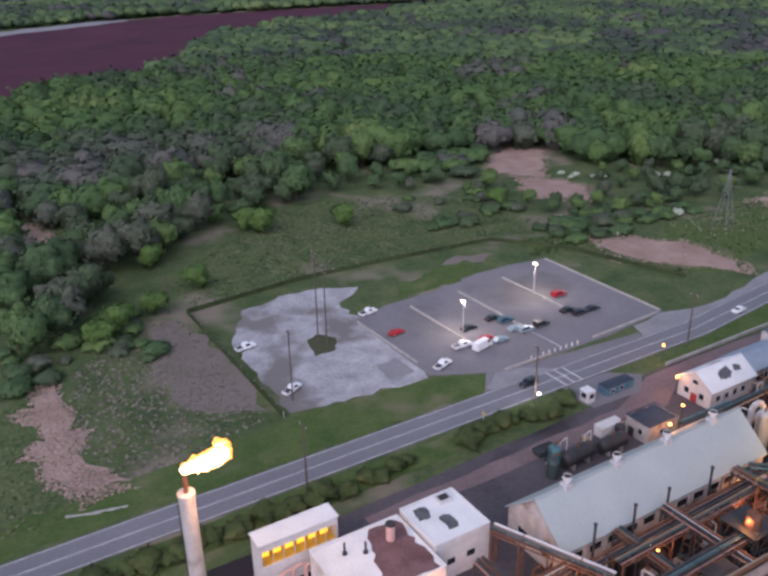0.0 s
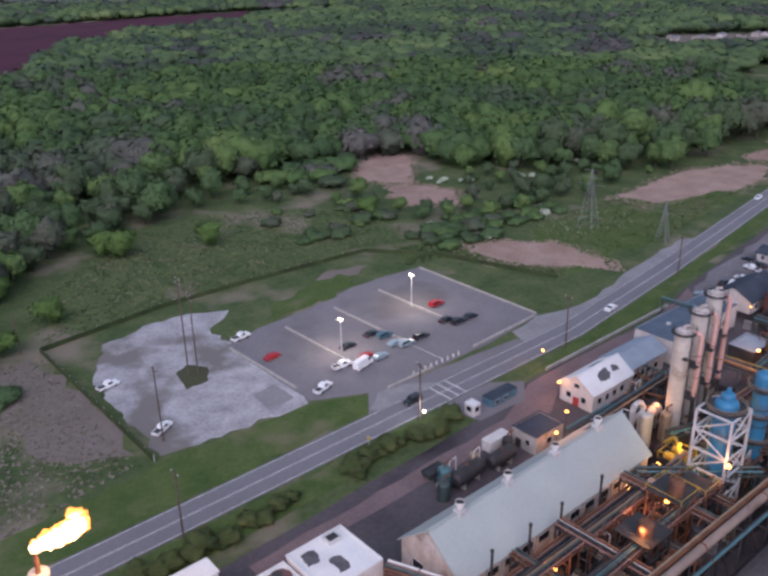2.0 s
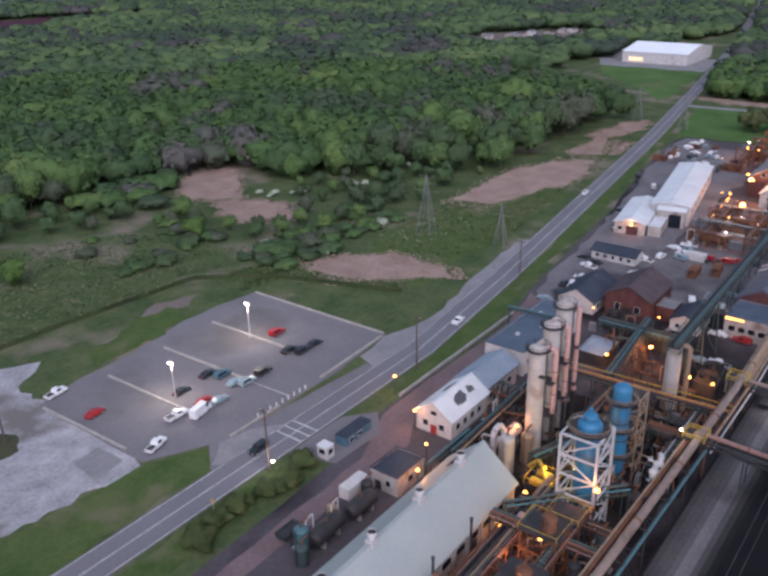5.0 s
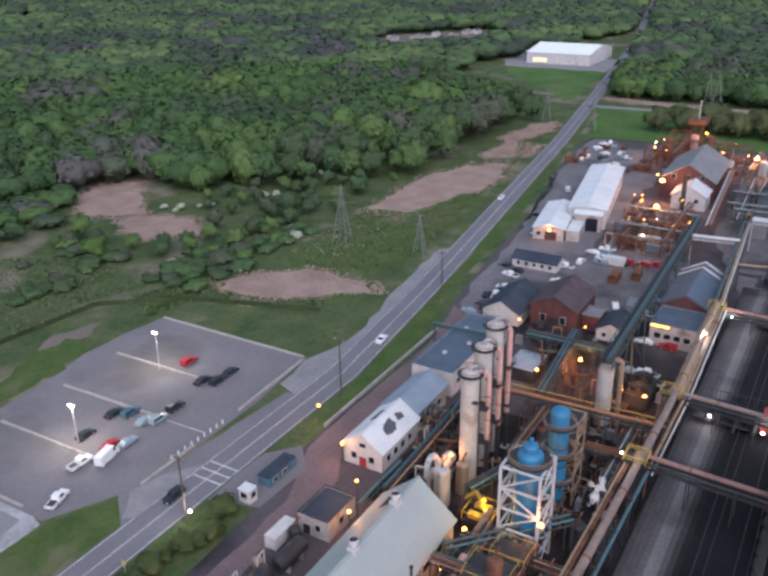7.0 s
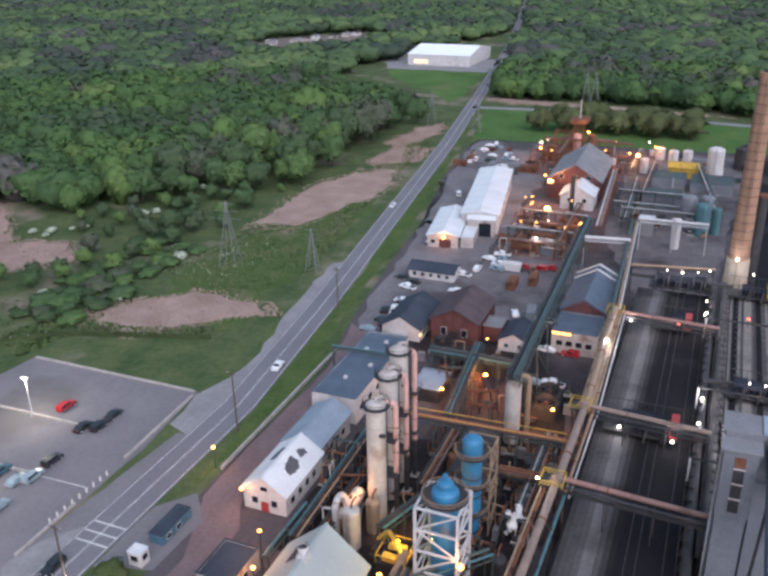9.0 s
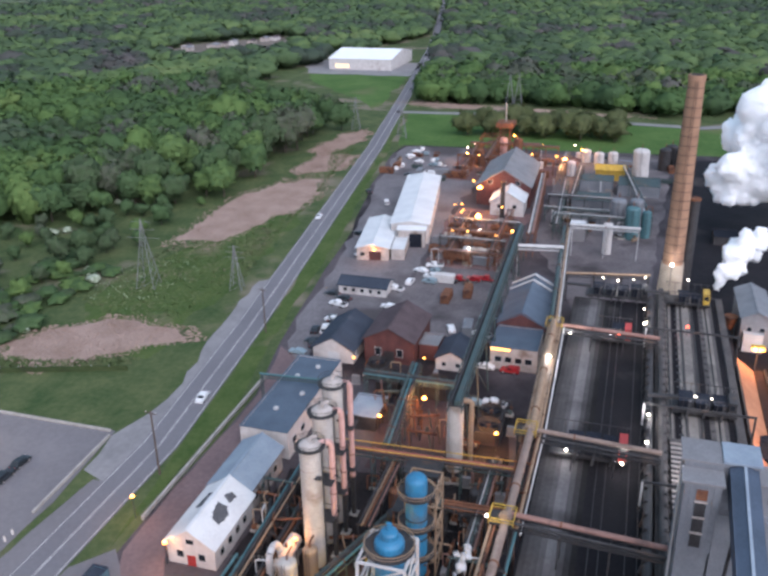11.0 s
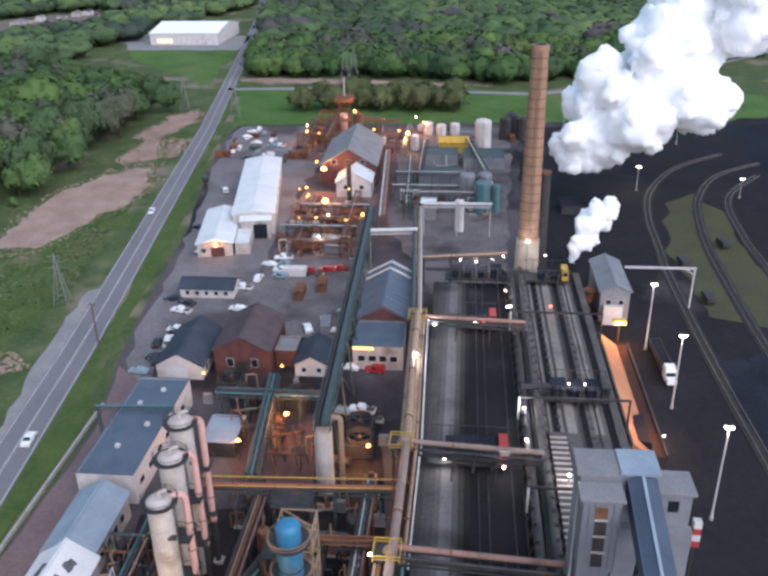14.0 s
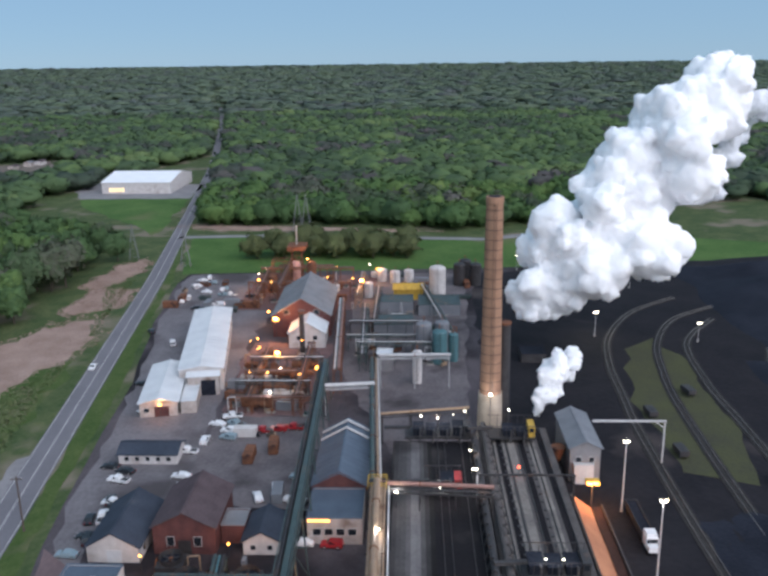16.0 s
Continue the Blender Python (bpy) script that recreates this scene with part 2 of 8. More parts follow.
M_RED = mat("red_cabin", (0.380, 0.045, 0.040), (0.280, 0.035, 0.032), rough=0.5, size=1.5, fine=0.3)
M_WOOD = mat("utility_pole_wood", (0.110, 0.085, 0.070), (0.070, 0.055, 0.046), size=1.0)
M_STEAM = mat("white_steam", (0.95, 0.95, 0.96), (0.91, 0.92, 0.94), rough=1.0, size=8.0, fine=2.0, bump=0.0)
steam_node = M_STEAM.node_tree.nodes["Principled BSDF"]
steam_node.inputs["Subsurface Weight"].default_value, steam_node.inputs["Subsurface Scale"].default_value = 1.0, 7.0
steam_node.inputs["Subsurface Radius"].default_value = (1.0, 1.0, 1.0)
M_WINDOW = mat("window_glass", (0.020, 0.024, 0.030), rough=0.12, bump=0.0)
M_TYRE = mat("tyre_rubber", (0.020, 0.020, 0.020), bump=0.1)
M_GRAVELTRACK = mat("track_ballast", (0.046, 0.042, 0.040), (0.028, 0.026, 0.025), size=2.0, fine=0.3, bump=0.6)
M_RAIL = mat("rail_steel", (0.25, 0.22, 0.20), rough=0.4, metal=0.6)
M_FLAME = glow("flame_core", (1.0, 0.66, 0.28), 3.2)
M_FLAMEOUT = glow("flame_edge", (1.0, 0.36, 0.05), 1.0)
M_SODIUM = glow("sodium_lamp", (1.0, 0.42, 0.07), 3.0)
M_DOORGLOW = glow("warm_lit_doorway", (1.0, 0.72, 0.36), 0.45)
M_WARMLAMP = glow("warm_lamp", (1.0, 0.86, 0.62), 5.0)
M_YELLOWGLOW = glow("lit_yellow_room", (1.0, 0.52, 0.02), 0.8)
M_REDLAMP = glow("red_lamp", (1.0, 0.10, 0.04), 3.0)


# ---- mesh tools ----
class B:
    """Collects faces of boxes, beams, pipes and prisms for one mesh."""

    def __init__(self):
        self.v, self.f = [], []

    def add(self, v, f):
        k = len(self.v)
        self.v += [tuple(p) for p in v]
        self.f += [tuple(k + i for i in q) for q in f]
        return self

    def box(self, x0, x1, y0, y1, z0, z1):
        v = [(x, y, z) for z in (z0, z1) for y in (y0, y1) for x in (x0, x1)]
        return self.add(v, [(0, 2, 3, 1), (4, 5, 7, 6), (0, 1, 5, 4), (2, 6, 7, 3), (0, 4, 6, 2), (1, 3, 7, 5)])

    def beam(self, p, q, w, h=None):
        p, q, h = Vector(p), Vector(q), h or w
        d = (q - p).normalized()
        s = d.cross((0, 0, 1)) if abs(d.z) < 0.99 else Vector((1, 0, 0))
        s.normalize()
        u = s.cross(d)
        v = [c + s * a * w / 2 + u * b * h / 2 for c in (p, q) for a, b in ((-1, -1), (1, -1), (1, 1), (-1, 1))]
        return self.add(v, [(0, 1, 2, 3), (7, 6, 5, 4), (0, 4, 5, 1), (1, 5, 6, 2), (2, 6, 7, 3), (3, 7, 4, 0)])

    def cyl(self, p, q, r, r2=None, n=12, caps=True):
        p, q, r2 = Vector(p), Vector(q), r if r2 is None else r2
        d = (q - p).normalized()
        s = d.cross((0, 0, 1)) if abs(d.z) < 0.99 else Vector((1, 0, 0))
        s.normalize()
        u = s.cross(d)
        v = [c + (s * math.cos(a) + u * math.sin(a)) * k for c, k in ((p, r), (q, r2)) for a in (2 * math.pi * i / n for i in range(n))]
        f = [(i, (i + 1) % n, n + (i + 1) % n, n + i) for i in range(n)]
        if caps:
            f += [tuple(range(n))[::-1], tuple(range(n, 2 * n))]
        return self.add(v, f)

    def pipe(self, pts, r, n=10):
        """A pipe along points, its bends rounded by two short mitres."""
        pts = [Vector(p) for p in pts]
        path = [pts[0]]
        for a, b, c in zip(pts, pts[1:], pts[2:]):
            k = min(2.2 * r, (b - a).length * 0.4, (c - b).length * 0.4)
            e, g = b + (a - b).normalized() * k, b + (c - b).normalized() * k
            path += [e, (e + g) / 2 * 0.6 + b * 0.4, g]
        path.append(pts[-1])
        for a, b in zip(path, path[1:]):
            self.cyl(a, b, r, n=n)
        return self

    def prism(self, pts, z0, z1):
        n = len(pts)
        v = [(x, y, z0) for x, y in pts] + [(x, y, z1) for x, y in pts]
        return self.add(v, [tuple(range(n))[::-1], tuple(range(n, 2 * n))] + [(i, (i + 1) % n, n + (i + 1) % n, n + i) for i in range(n)])

    def dome(self, c, r, h, n=14, k=4):
        rings = [[(c[0] + r * math.cos(t) * math.cos(a), c[1] + r * math.cos(t) * math.sin(a), c[2] + h * math.sin(t)) for a in (2 * math.pi * i / n for i in range(n))] for t in (math.pi / 2 * j / k for j in range(k))]
        v = [p for ring in rings for p in ring] + [(c[0], c[1], c[2] + h)]
        f = [(j * n + i, j * n + (i + 1) % n, (j + 1) * n + (i + 1) % n, (j + 1) * n + i) for j in range(k - 1) for i in range(n)]
        f += [((k - 1) * n + i, (k - 1) * n + (i + 1) % n, k * n) for i in range(n)]
        return self.add(v, f)

    def ring(self, c, r, t=0.12, n=16):
        """A hoop of square section."""
        v = [(c[0] + (r + dr) * math.cos(2 * math.pi * i / n), c[1] + (r + dr) * math.sin(2 * math.pi * i / n), c[2] + dz) for i in range(n) for dr, dz in ((-t / 2, -t / 2), (t / 2, -t / 2), (t / 2, t / 2), (-t / 2, t / 2))]
        return self.add(v, [(4 * i + k, 4 * i + (k + 1) % 4, 4 * ((i + 1) % n) + (k + 1) % 4, 4 * ((i + 1) % n) + k) for i in range(n) for k in range(4)])

    def mesh(self, name):
        me = bpy.data.meshes.new(name)
        me.from_pydata(self.v, [], self.f)
        me.update()
        return me


def part(name, b, material, parent, label="", smooth=False):
    """Links a builder's faces as one mesh object under a thing or a part."""
    me = b.mesh(name) if isinstance(b, B) else b
    if not me.materials:
        me.materials.append(material)
    if smooth:
        me.shade_smooth()
    ob = new(name, me)
    ob.parent = parent
    if label:
        tagged(ob, label)
    return ob


def thing(name, at, label, category, group="", turn=0.0):
    ob = new(name)
    ob.empty_display_size = 0.5
    ob.matrix_basis = pose(at[0], at[1], at[2] if len(at) > 2 else 0.0, 0, 0, turn)
    return tagged(ob, label, category, group)


def single(name, b, material, label, category="", kind="", at=(0, 0, 0), smooth=False, group=""):
    me = b.mesh(name) if isinstance(b, B) else b
    me.materials.append(material)
    if smooth:
        me.shade_smooth()
    ob = new(name, me)
    ob.location = at
    return tagged(ob, label, category, group, kind)


def big_mesh(name, v, tri):
    """A triangle mesh straight from arrays."""
    me = bpy.data.meshes.new(name)
    me.vertices.add(len(v))
    me.vertices.foreach_set("co", np.asarray(v, np.float32).ravel())
    me.loops.add(tri.size)
    me.loops.foreach_set("vertex_index", np.asarray(tri, np.int32).ravel())
    me.polygons.add(len(tri))
    me.polygons.foreach_set("loop_start", np.arange(0, tri.size, 3, dtype=np.int32))
    me.update(calc_edges=True)
    return me


rnd = random.Random(5)


def ragged(pts, step=6.0, amount=1.5, seed=1):
    """An outline with its sides broken into short uneven pieces."""
    r, out = random.Random(seed), []
    for (ax, ay), (bx, by) in zip(pts, pts[1:] + pts[:1]):
        n = max(1, int(math.hypot(bx - ax, by - ay) / step))
        for i in range(n):
            k = i / n
            w = amount if i else amount * 0.5
            out.append((ax + (bx - ax) * k + r.uniform(-w, w), ay + (by - ay) * k + r.uniform(-w, w)))
    return out


def sheet(name, pts, z, material, label, rough_edge=1.5, step=6.0, seed=1):
    pts = ragged(pts, step, rough_edge, seed) if rough_edge else pts
    return single(name, B().prism(pts, -0.3, z), material, label, kind="structure")


# ---- ground, roads and yards ----
def ground_height(d):
    return 0.0 if d < 1800 else 62.0 * ((d - 1800) / 3150) ** 1.6


g = B()
radii = [0, 60, 200, 450, 800, 1200, 1800, 2200, 2600, 3000, 3400, 3800, 4200, 4600, 4900]
for i, rad in enumerate(radii[1:]):
    for k in range(72):
        a = 2 * math.pi * k / 72
        g.v.append((76 + rad * math.cos(a), 43 + rad * math.sin(a), ground_height(rad)))
g.v.append((76, 43, 0))
last = len(g.v) - 1
for k in range(72):
    g.f.append((last, k, (k + 1) % 72))
    for i in range(len(radii) - 2):
        g.f.append((i * 72 + k, (i + 1) * 72 + k, (i + 1) * 72 + (k + 1) % 72, i * 72 + (k + 1) % 72))
single("ground", g, M_GRASS, "rough green ground of grass and scrub", kind="structure")

ROAD = [(-1500, 119), (-500, 123), (0, 125), (172, 125.4), (228, 132), (310, 143.8), (430, 161), (587, 187.5), (839, 232), (1406, 352), (1934, 477), (3200, 790)]


def road_y(x):
    return float(np.interp(x, [p[0] for p in ROAD], [p[1] for p in ROAD]))


def strip(line, off, width, z0, z1):
    """A band along a line, shifted sideways by off."""
    b, n = B(), len(line)
    for i, (x, y) in enumerate(line):
        (ax, ay), (bx, by) = line[max(0, i - 1)], line[min(n - 1, i + 1)]
        d = math.hypot(bx - ax, by - ay)
        nx, ny = -(by - ay) / d, (bx - ax) / d
        for w in (off - width / 2, off + width / 2):
            b.v += [(x + nx * w, y + ny * w, z0), (x + nx * w, y + ny * w, z1)]
    for i in range(n - 1):
        k = 4 * i
        b.f += [(k + 1, k + 5, k + 7, k + 3), (k, k + 1, k + 3, k + 2) if i == 0 else (k, k + 4, k + 5, k + 1), (k + 2, k + 3, k + 7, k + 6)]
        if i == 0:
            b.f.append((k, k + 4, k + 5, k + 1))
    return b


def dense(line, step=12.0):
    out = []
    for (ax, ay), (bx, by) in zip(line, line[1:]):
        n = max(1, int(math.hypot(bx - ax, by - ay) / step))
        out += [(ax + (bx - ax) * i / n, ay + (by - ay) * i / n) for i in range(n)]
    return out + [line[-1]]


ROADLINE = dense(ROAD)
single("road", strip(ROADLINE, 0, 8.0, -0.3, 0.10), M_ROAD, "two-lane grey asphalt road with faded markings", kind="structure")
for off, nm in ((3.6, "edge_line"), (-3.6, "edge_line"), (0.14, "centre_line"), (-0.14, "centre_line")):
    single("trim_" + nm, strip([p for p in ROADLINE if -60 < p[0] < 900], off, 0.16 if abs(off) > 1 else 0.11, 0.09, 0.106), M_PAINT, "faded painted road line", kind="structure")
CROSS = [(522, 176), (526, 120), (520, 60), (514, 4), (545, -60), (592, -100), (650, -160)]
single("road_crossing_field", strip(dense(CROSS), 0, 6.5, -0.3, 0.10), M_APRON, "pale side road across the field", kind="structure")

sheet("ground_plant_yard", [(-220, 106), (60, 109), (120, 111.5), (138, 115), (196, 115), (221, 120), (254, 124.5), (309, 131), (366, 142), (424, 149), (440, 148), (452, -3), (456, -85), (470, -140), (480, -420), (-220, -420)], 0.05, M_YARD, "sooty dark asphalt yard of the coke plant", 0.6, 14)
sheet("ground_coal_yard", [(150, 9), (262, 9), (300, 2), (420, -40), (462, -88), (474, -145), (478, -400), (60, -400)], 0.09, M_SOOT, "black coal-dusted ground of the coal yard", 2.5, 9)
sheet("ground_coal_strip", [(262, 22), (440, 18), (448, -60), (262, -20)], 0.085, M_SOOT, "black coal-dusted ground behind the chimney", 2.0, 9, 8)
sheet("ground_trackside_grass", [(247, -36), (253, -21), (290, -19), (316, -22), (338, -28), (350, -40), (332, -44), (300, -42), (270, -41)], 0.12, M_OLIVE, "thin olive grass between the rail tracks", 2.0, 6, 5)
sheet("ground_field", [(440, 151), (470, 158), (519, 168), (523, 120), (516, 60), (510, 4), (530, -60), (500, -150), (470, -146), (458, -88), (452, -4), (446, 60)], 0.04, M_FIELD, "smooth green field beyond the plant", 2.0, 12, 3)
sheet("ground_meadow_near_road", [(205, 150), (262, 150), (300, 152), (330, 158), (300, 172), (262, 186), (228, 186), (206, 168)], 0.04, M_LAWN, "green marsh meadow under the power line", 3.0, 8, 4)
sheet("ground_verge", [(-80, 129.6), (60, 130), (106, 130), (110, 136), (98, 141.5), (69, 144.5), (58, 143), (-80, 134)], 0.05, M_LAWN, "bright green mown verge beside the road", 0.8, 5, 6)
sheet("ground_verge_south", [(-80, 111), (60, 113), (124, 114.5), (126, 118.5), (100, 120.2), (-80, 119.5)], 0.07, M_LAWN, "green verge between road and plant", 0.6, 5, 7)
sheet("ground_verge_plant_side", [(142, 117), (196, 117.5), (222, 123), (254, 127), (310, 134), (366, 144), (424, 152), (560, 178), (560, 181), (430, 156), (310, 139.3), (228, 127.5), (172, 121)], 0.07, M_LAWN, "green verge between road and plant fence", 0.5, 6, 9)
sheet("ground_gravel_lot", [(64, 146), (72, 144.5), (99, 142.5), (101, 150), (101, 192), (112, 199), (104, 204), (92, 206), (76, 203), (66, 186)], 0.10, M_GRAVEL, "pale dusty gravel overflow lot", 0.9, 2.6, 11)
sheet("ground_parking_lot", [(99.5, 143), (111, 137), (116, 135), (150, 134.5), (173.8, 137.5), (174.2, 186), (160, 188), (148, 188), (128, 184), (112, 183.5), (99.5, 180)], 0.12, M_LOT, "worn grey asphalt parking lot", 0.3, 6, 12)
sheet("ground_entrance", [(105, 128.6), (112, 137.2), (124, 134.5), (158, 131.5), (158, 128.8)], 0.09, M_LOT, "asphalt lot entrance from the road", 0.3, 4, 13)
sheet("ground_apron", [(158, 128.9), (160, 135), (172, 137), (182, 134), (196, 134), (222, 139.5), (258, 143.5), (262, 138), (228, 134.5), (196, 130)], 0.09, M_APRON, "pale concrete lay-by beside the road", 0.8, 5, 14)
sheet("ground_apron_lot", [(108, 129), (107, 131), (113, 135.2), (121, 133.6), (127, 129)], 0.14, M_APRON, "pale worn concrete entrance patch", 0.4, 3, 15)
sheet("ground_gate_drive", [(119, 121), (136, 121), (142, 116), (135, 110), (122, 111)], 0.09, M_LOT, "asphalt plant gate drive", 0.4, 4, 16)
sheet("ground_concrete_pad", [(90, 145.5), (97.5, 146.5), (97.5, 155), (91, 154)], 0.13, M_APRON, "bare concrete pad in the gravel lot", 0.3, 3, 17)
sheet("ground_dirt_track", [(46, 160), (60, 150), (62, 176), (60, 208), (50, 205), (44, 185)], 0.05, M_SCRUB, "brown bare scrub ground beside the fence", 2.5, 5, 18)
sheet("ground_field_dark_soil", [(-60, 480), (66, 580), (108, 598), (198, 655), (252, 780), (310, 890), (660, 992), (850, 1045), (700, 1150), (360, 1178), (200, 1110), (100, 1050), (-60, 1040)], 0.3, M_PEAT, "dark red ploughed soil field beyond the woods", 9, 30, 19)
sheet("ground_field_far_pale", [(20, 1050), (130, 1062), (300, 1150), (300, 1185), (120, 1110), (10, 1090)], 0.4, M_APRON, "pale bare strip beyond the soil field", 7, 25, 20)
sheet("ground_warehouse_lot", [(655, 205), (724, 212), (735, 300), (690, 305), (655, 285)], 0.10, M_APRON, "pale lot round the far warehouse", 2, 10, 21)
sheet("ground_warehouse_grass", [(520, 190), (655, 205), (655, 285), (620, 270), (560, 215)], 0.08, M_FIELD, "lawn in front of the far warehouse", 2, 10, 22)
sheet("ground_far_facility", [(690, 395), (740, 360), (850, 365), (900, 410), (820, 475), (700, 470)], 0.10, M_SCRUB, "pale yard in a clearing of the woods", 4, 12, 23)


# ---- trees ----
TREE_X = [-200, -60, 9, 28, 60, 97, 130, 157, 190, 205, 227, 290, 431, 470, 520, 560, 640, 900]
TREE_Y = [150, 165, 190, 205, 246, 270, 284, 290, 268, 218, 198, 194, 194, 190, 225, 300, 310, 260]


def inside(x, y, pts):
    hit = False
    for (ax, ay), (bx, by) in zip(pts, pts[1:] + pts[:1]):
        if (ay > y) != (by > y) and x < (bx - ax) * (y - ay) / (by - ay) + ax:
            hit = not hit
    return hit


PEAT = [(-60, 470), (66, 572), (108, 590), (205, 648), (262, 770), (320, 880), (660, 985), (850, 1040), (700, 1160), (360, 1190), (-60, 1110)]
FACILITY = [(680, 400), (735, 355), (850, 355), (905, 410), (825, 480), (695, 480)]
REEDS = [[(196, 187), (206, 188), (215, 180), (222, 167), (222, 158), (217, 145), (206, 155), (194, 172)],
         [(285, 187), (308, 189), (336, 188), (361, 183), (370, 166), (343, 158), (312, 165), (288, 170)],
         [(380, 184), (411, 184), (412, 166), (392, 164), (378, 176)],
         [(420, 189), (455, 187), (469, 178), (444, 172), (417, 181)],
         [(238, 260), (224, 278), (240, 300), (259, 310), (270, 296)],
         [(217, 239), (230, 225), (244, 238), (237, 256), (230, 263), (221, 252)],
         [(15, 182), (22, 188), (23, 171), (22, 152), (27, 142), (18, 141), (12, 155)],
         [(28, 320), (38, 317), (44, 290), (37, 262), (27, 269)],
         [(540, 150), (548, 175), (556, 172), (552, 130), (546, 80), (538, 40), (534, 44), (540, 100)]]
CLEARED = [[(212, 282), (216, 232), (224, 216), (244, 232), (252, 240), (272, 290), (264, 314), (246, 308)]]
LOW = [(140, 262), (190, 215), (203, 190), (330, 190), (300, 232), (262, 262), (250, 310), (200, 310), (150, 296)]


def tallness(x, y):
    """Low scrub stands between the meadow and the tall woods; the tallest trees stand by the reed beds."""
    if inside(x, y, LOW):
        return 0.38
    return 1.4 if 275 < x < 450 and y < 262 else 1.0


def wooded(x, y):
    if abs(y - road_y(x)) < 11 and x > -100:
        return False
    if y > road_y(x):
        if y < float(np.interp(x, TREE_X, TREE_Y)) or inside(x, y, PEAT) or inside(x, y, FACILITY):
            return False
        if any(inside(x, y, p) for p in REEDS) or any(inside(x, y, p) for p in CLEARED):
            return False
        return not (600 < x < 775 and 190 < y < 300)
    return x > float(np.interp(y, [-300, -160, -60, 0, 90, 200], [560, 640, 575, 536, 556, 556]))


def crown_mesh(seed, sub, flakes, size, squash=0.85, lump=0.38, flake=0.16):
    """A lumpy crown of unit radius with loose leaf clumps standing off it."""
    r = random.Random(seed)
    bm = bmesh.new()
    bmesh.ops.create_icosphere(bm, subdivisions=sub, radius=1.0)
    off = Vector((seed * 3.1, seed * 1.7, seed * 0.9))
    boughs = [(Vector((r.gauss(0, 1), r.gauss(0, 1), r.gauss(0.35, 0.8))).normalized(), r.uniform(0.6, 1.15), r.uniform(5.0, 11.0)) for _ in range(11)]
    for v in bm.verts:
        d = v.co.normalized()
        swell = max(w * math.exp(-k * (1 - d.dot(c))) for c, w, k in boughs)
        k = 0.66 + lump * 1.1 * swell + lump * 0.5 * noise.noise(d * 1.5 + off) + lump * 0.5 * noise.noise(d * 4.5 + off) + r.uniform(-0.06, 0.06)
        low = 0.62 if d.z < -0.3 else 1.0
        v.co = Vector((d.x * k * low, d.y * k * low, d.z * k * squash))
    bm.verts.ensure_lookup_table()
    bm.verts.index_update()
    v = [tuple(p.co) for p in bm.verts]
    f = [tuple(q.index for q in p.verts) for p in bm.faces]
    bm.free()
    n0 = len(v)
    for i in range(flakes):
        a = Vector(v[r.randrange(n0)])
        a = a * r.uniform(0.92, 1.14) + Vector((r.uniform(-1, 1), r.uniform(-1, 1), r.uniform(-1, 1))) * 0.12
        n = a.normalized()
        t1 = n.cross(Vector((r.uniform(-1, 1), r.uniform(-1, 1), r.uniform(-1, 1)))).normalized()
        t2 = n.cross(t1)
        e1 = (t1 + n * r.uniform(-0.35, 0.35)) * flake * r.uniform(0.7, 1.3)
        e2 = (t2 + n * r.uniform(-0.2, 0.5)) * flake * r.uniform(0.8, 1.5)
        k = len(v)
        v += [tuple(a - e1), tuple(a + e1), tuple(a + e2)]
        f.append((k, k + 1, k + 2))
    return np.array(v, np.float32) * size, np.array(f, np.int32)


def scatter(spacing, lo, hi, seed):
    """Jittered places in the woods between two distances."""
    r, out = random.Random(seed), []
    n = int(hi / spacing) + 1
    for i in range(-n, n + 1):
        for j in range(-n, n + 1):
            x, y = 40 + i * spacing + r.uniform(-0.42, 0.42) * spacing, 25 + (j + 0.5 * (i % 2)) * spacing + r.uniform(-0.42, 0.42) * spacing
            d = math.hypot(x - 40, y - 25)
            if lo <= d < hi and -0.52 < math.atan2(y - 25, x - 40) < 1.68 and wooded(x, y):
                out.append((x, y, d))
    return out


def merged(name, places, shapes, radius, height, material, label, seed, sink=0.0):
    r = np.random.RandomState(seed)
    vs, fs, tone, k = [], [], [], 0
    for x, y, d in places:
        v, f = shapes[r.randint(len(shapes))]
        q = 0.5 + 0.9 * noise.noise(Vector((x / 55, y / 55, seed))) + r.uniform(-0.35, 0.35)
        s, a = radius * (0.74 + 0.5 * min(1, max(0, q))) * r.uniform(0.85, 1.15), r.uniform(0, 6.283)
        h = tallness(x, y) * height * (0.74 + 0.46 * min(1, max(0, q)))
        c, q = math.cos(a) * s, math.sin(a) * s
        p = np.empty_like(v)
        p[:, 0], p[:, 1] = v[:, 0] * c - v[:, 1] * q + x, v[:, 0] * q + v[:, 1] * c + y
        p[:, 2] = np.maximum((v[:, 2] + 0.75) * h * 0.62 + ground_height(d) - sink, ground_height(d) - 0.2)
        vs.append(p)
        fs.append(f + k)
        k += len(v)
        own = 0.42 + 0.26 * noise.noise(Vector((x / 110, y / 110, 3.0))) + r.uniform(-0.13, 0.13)
        if noise.noise(Vector((x / 80, y / 80, 9.0))) + r.uniform(-0.3, 0.2) > 0.27 or (tallness(x, y) < 0.9 and r.uniform() < 0.5):
            own = r.uniform(0.06, 0.26)
        tone.append(np.full(len(v), own + 0.02, np.float32))
    me = big_mesh(name, np.concatenate(vs), np.concatenate(fs))
    me.attributes.new("tone", "FLOAT", "POINT").data.foreach_set("value", np.concatenate(tone))
    return single(name, me, material, label, "woodland", "stuff")


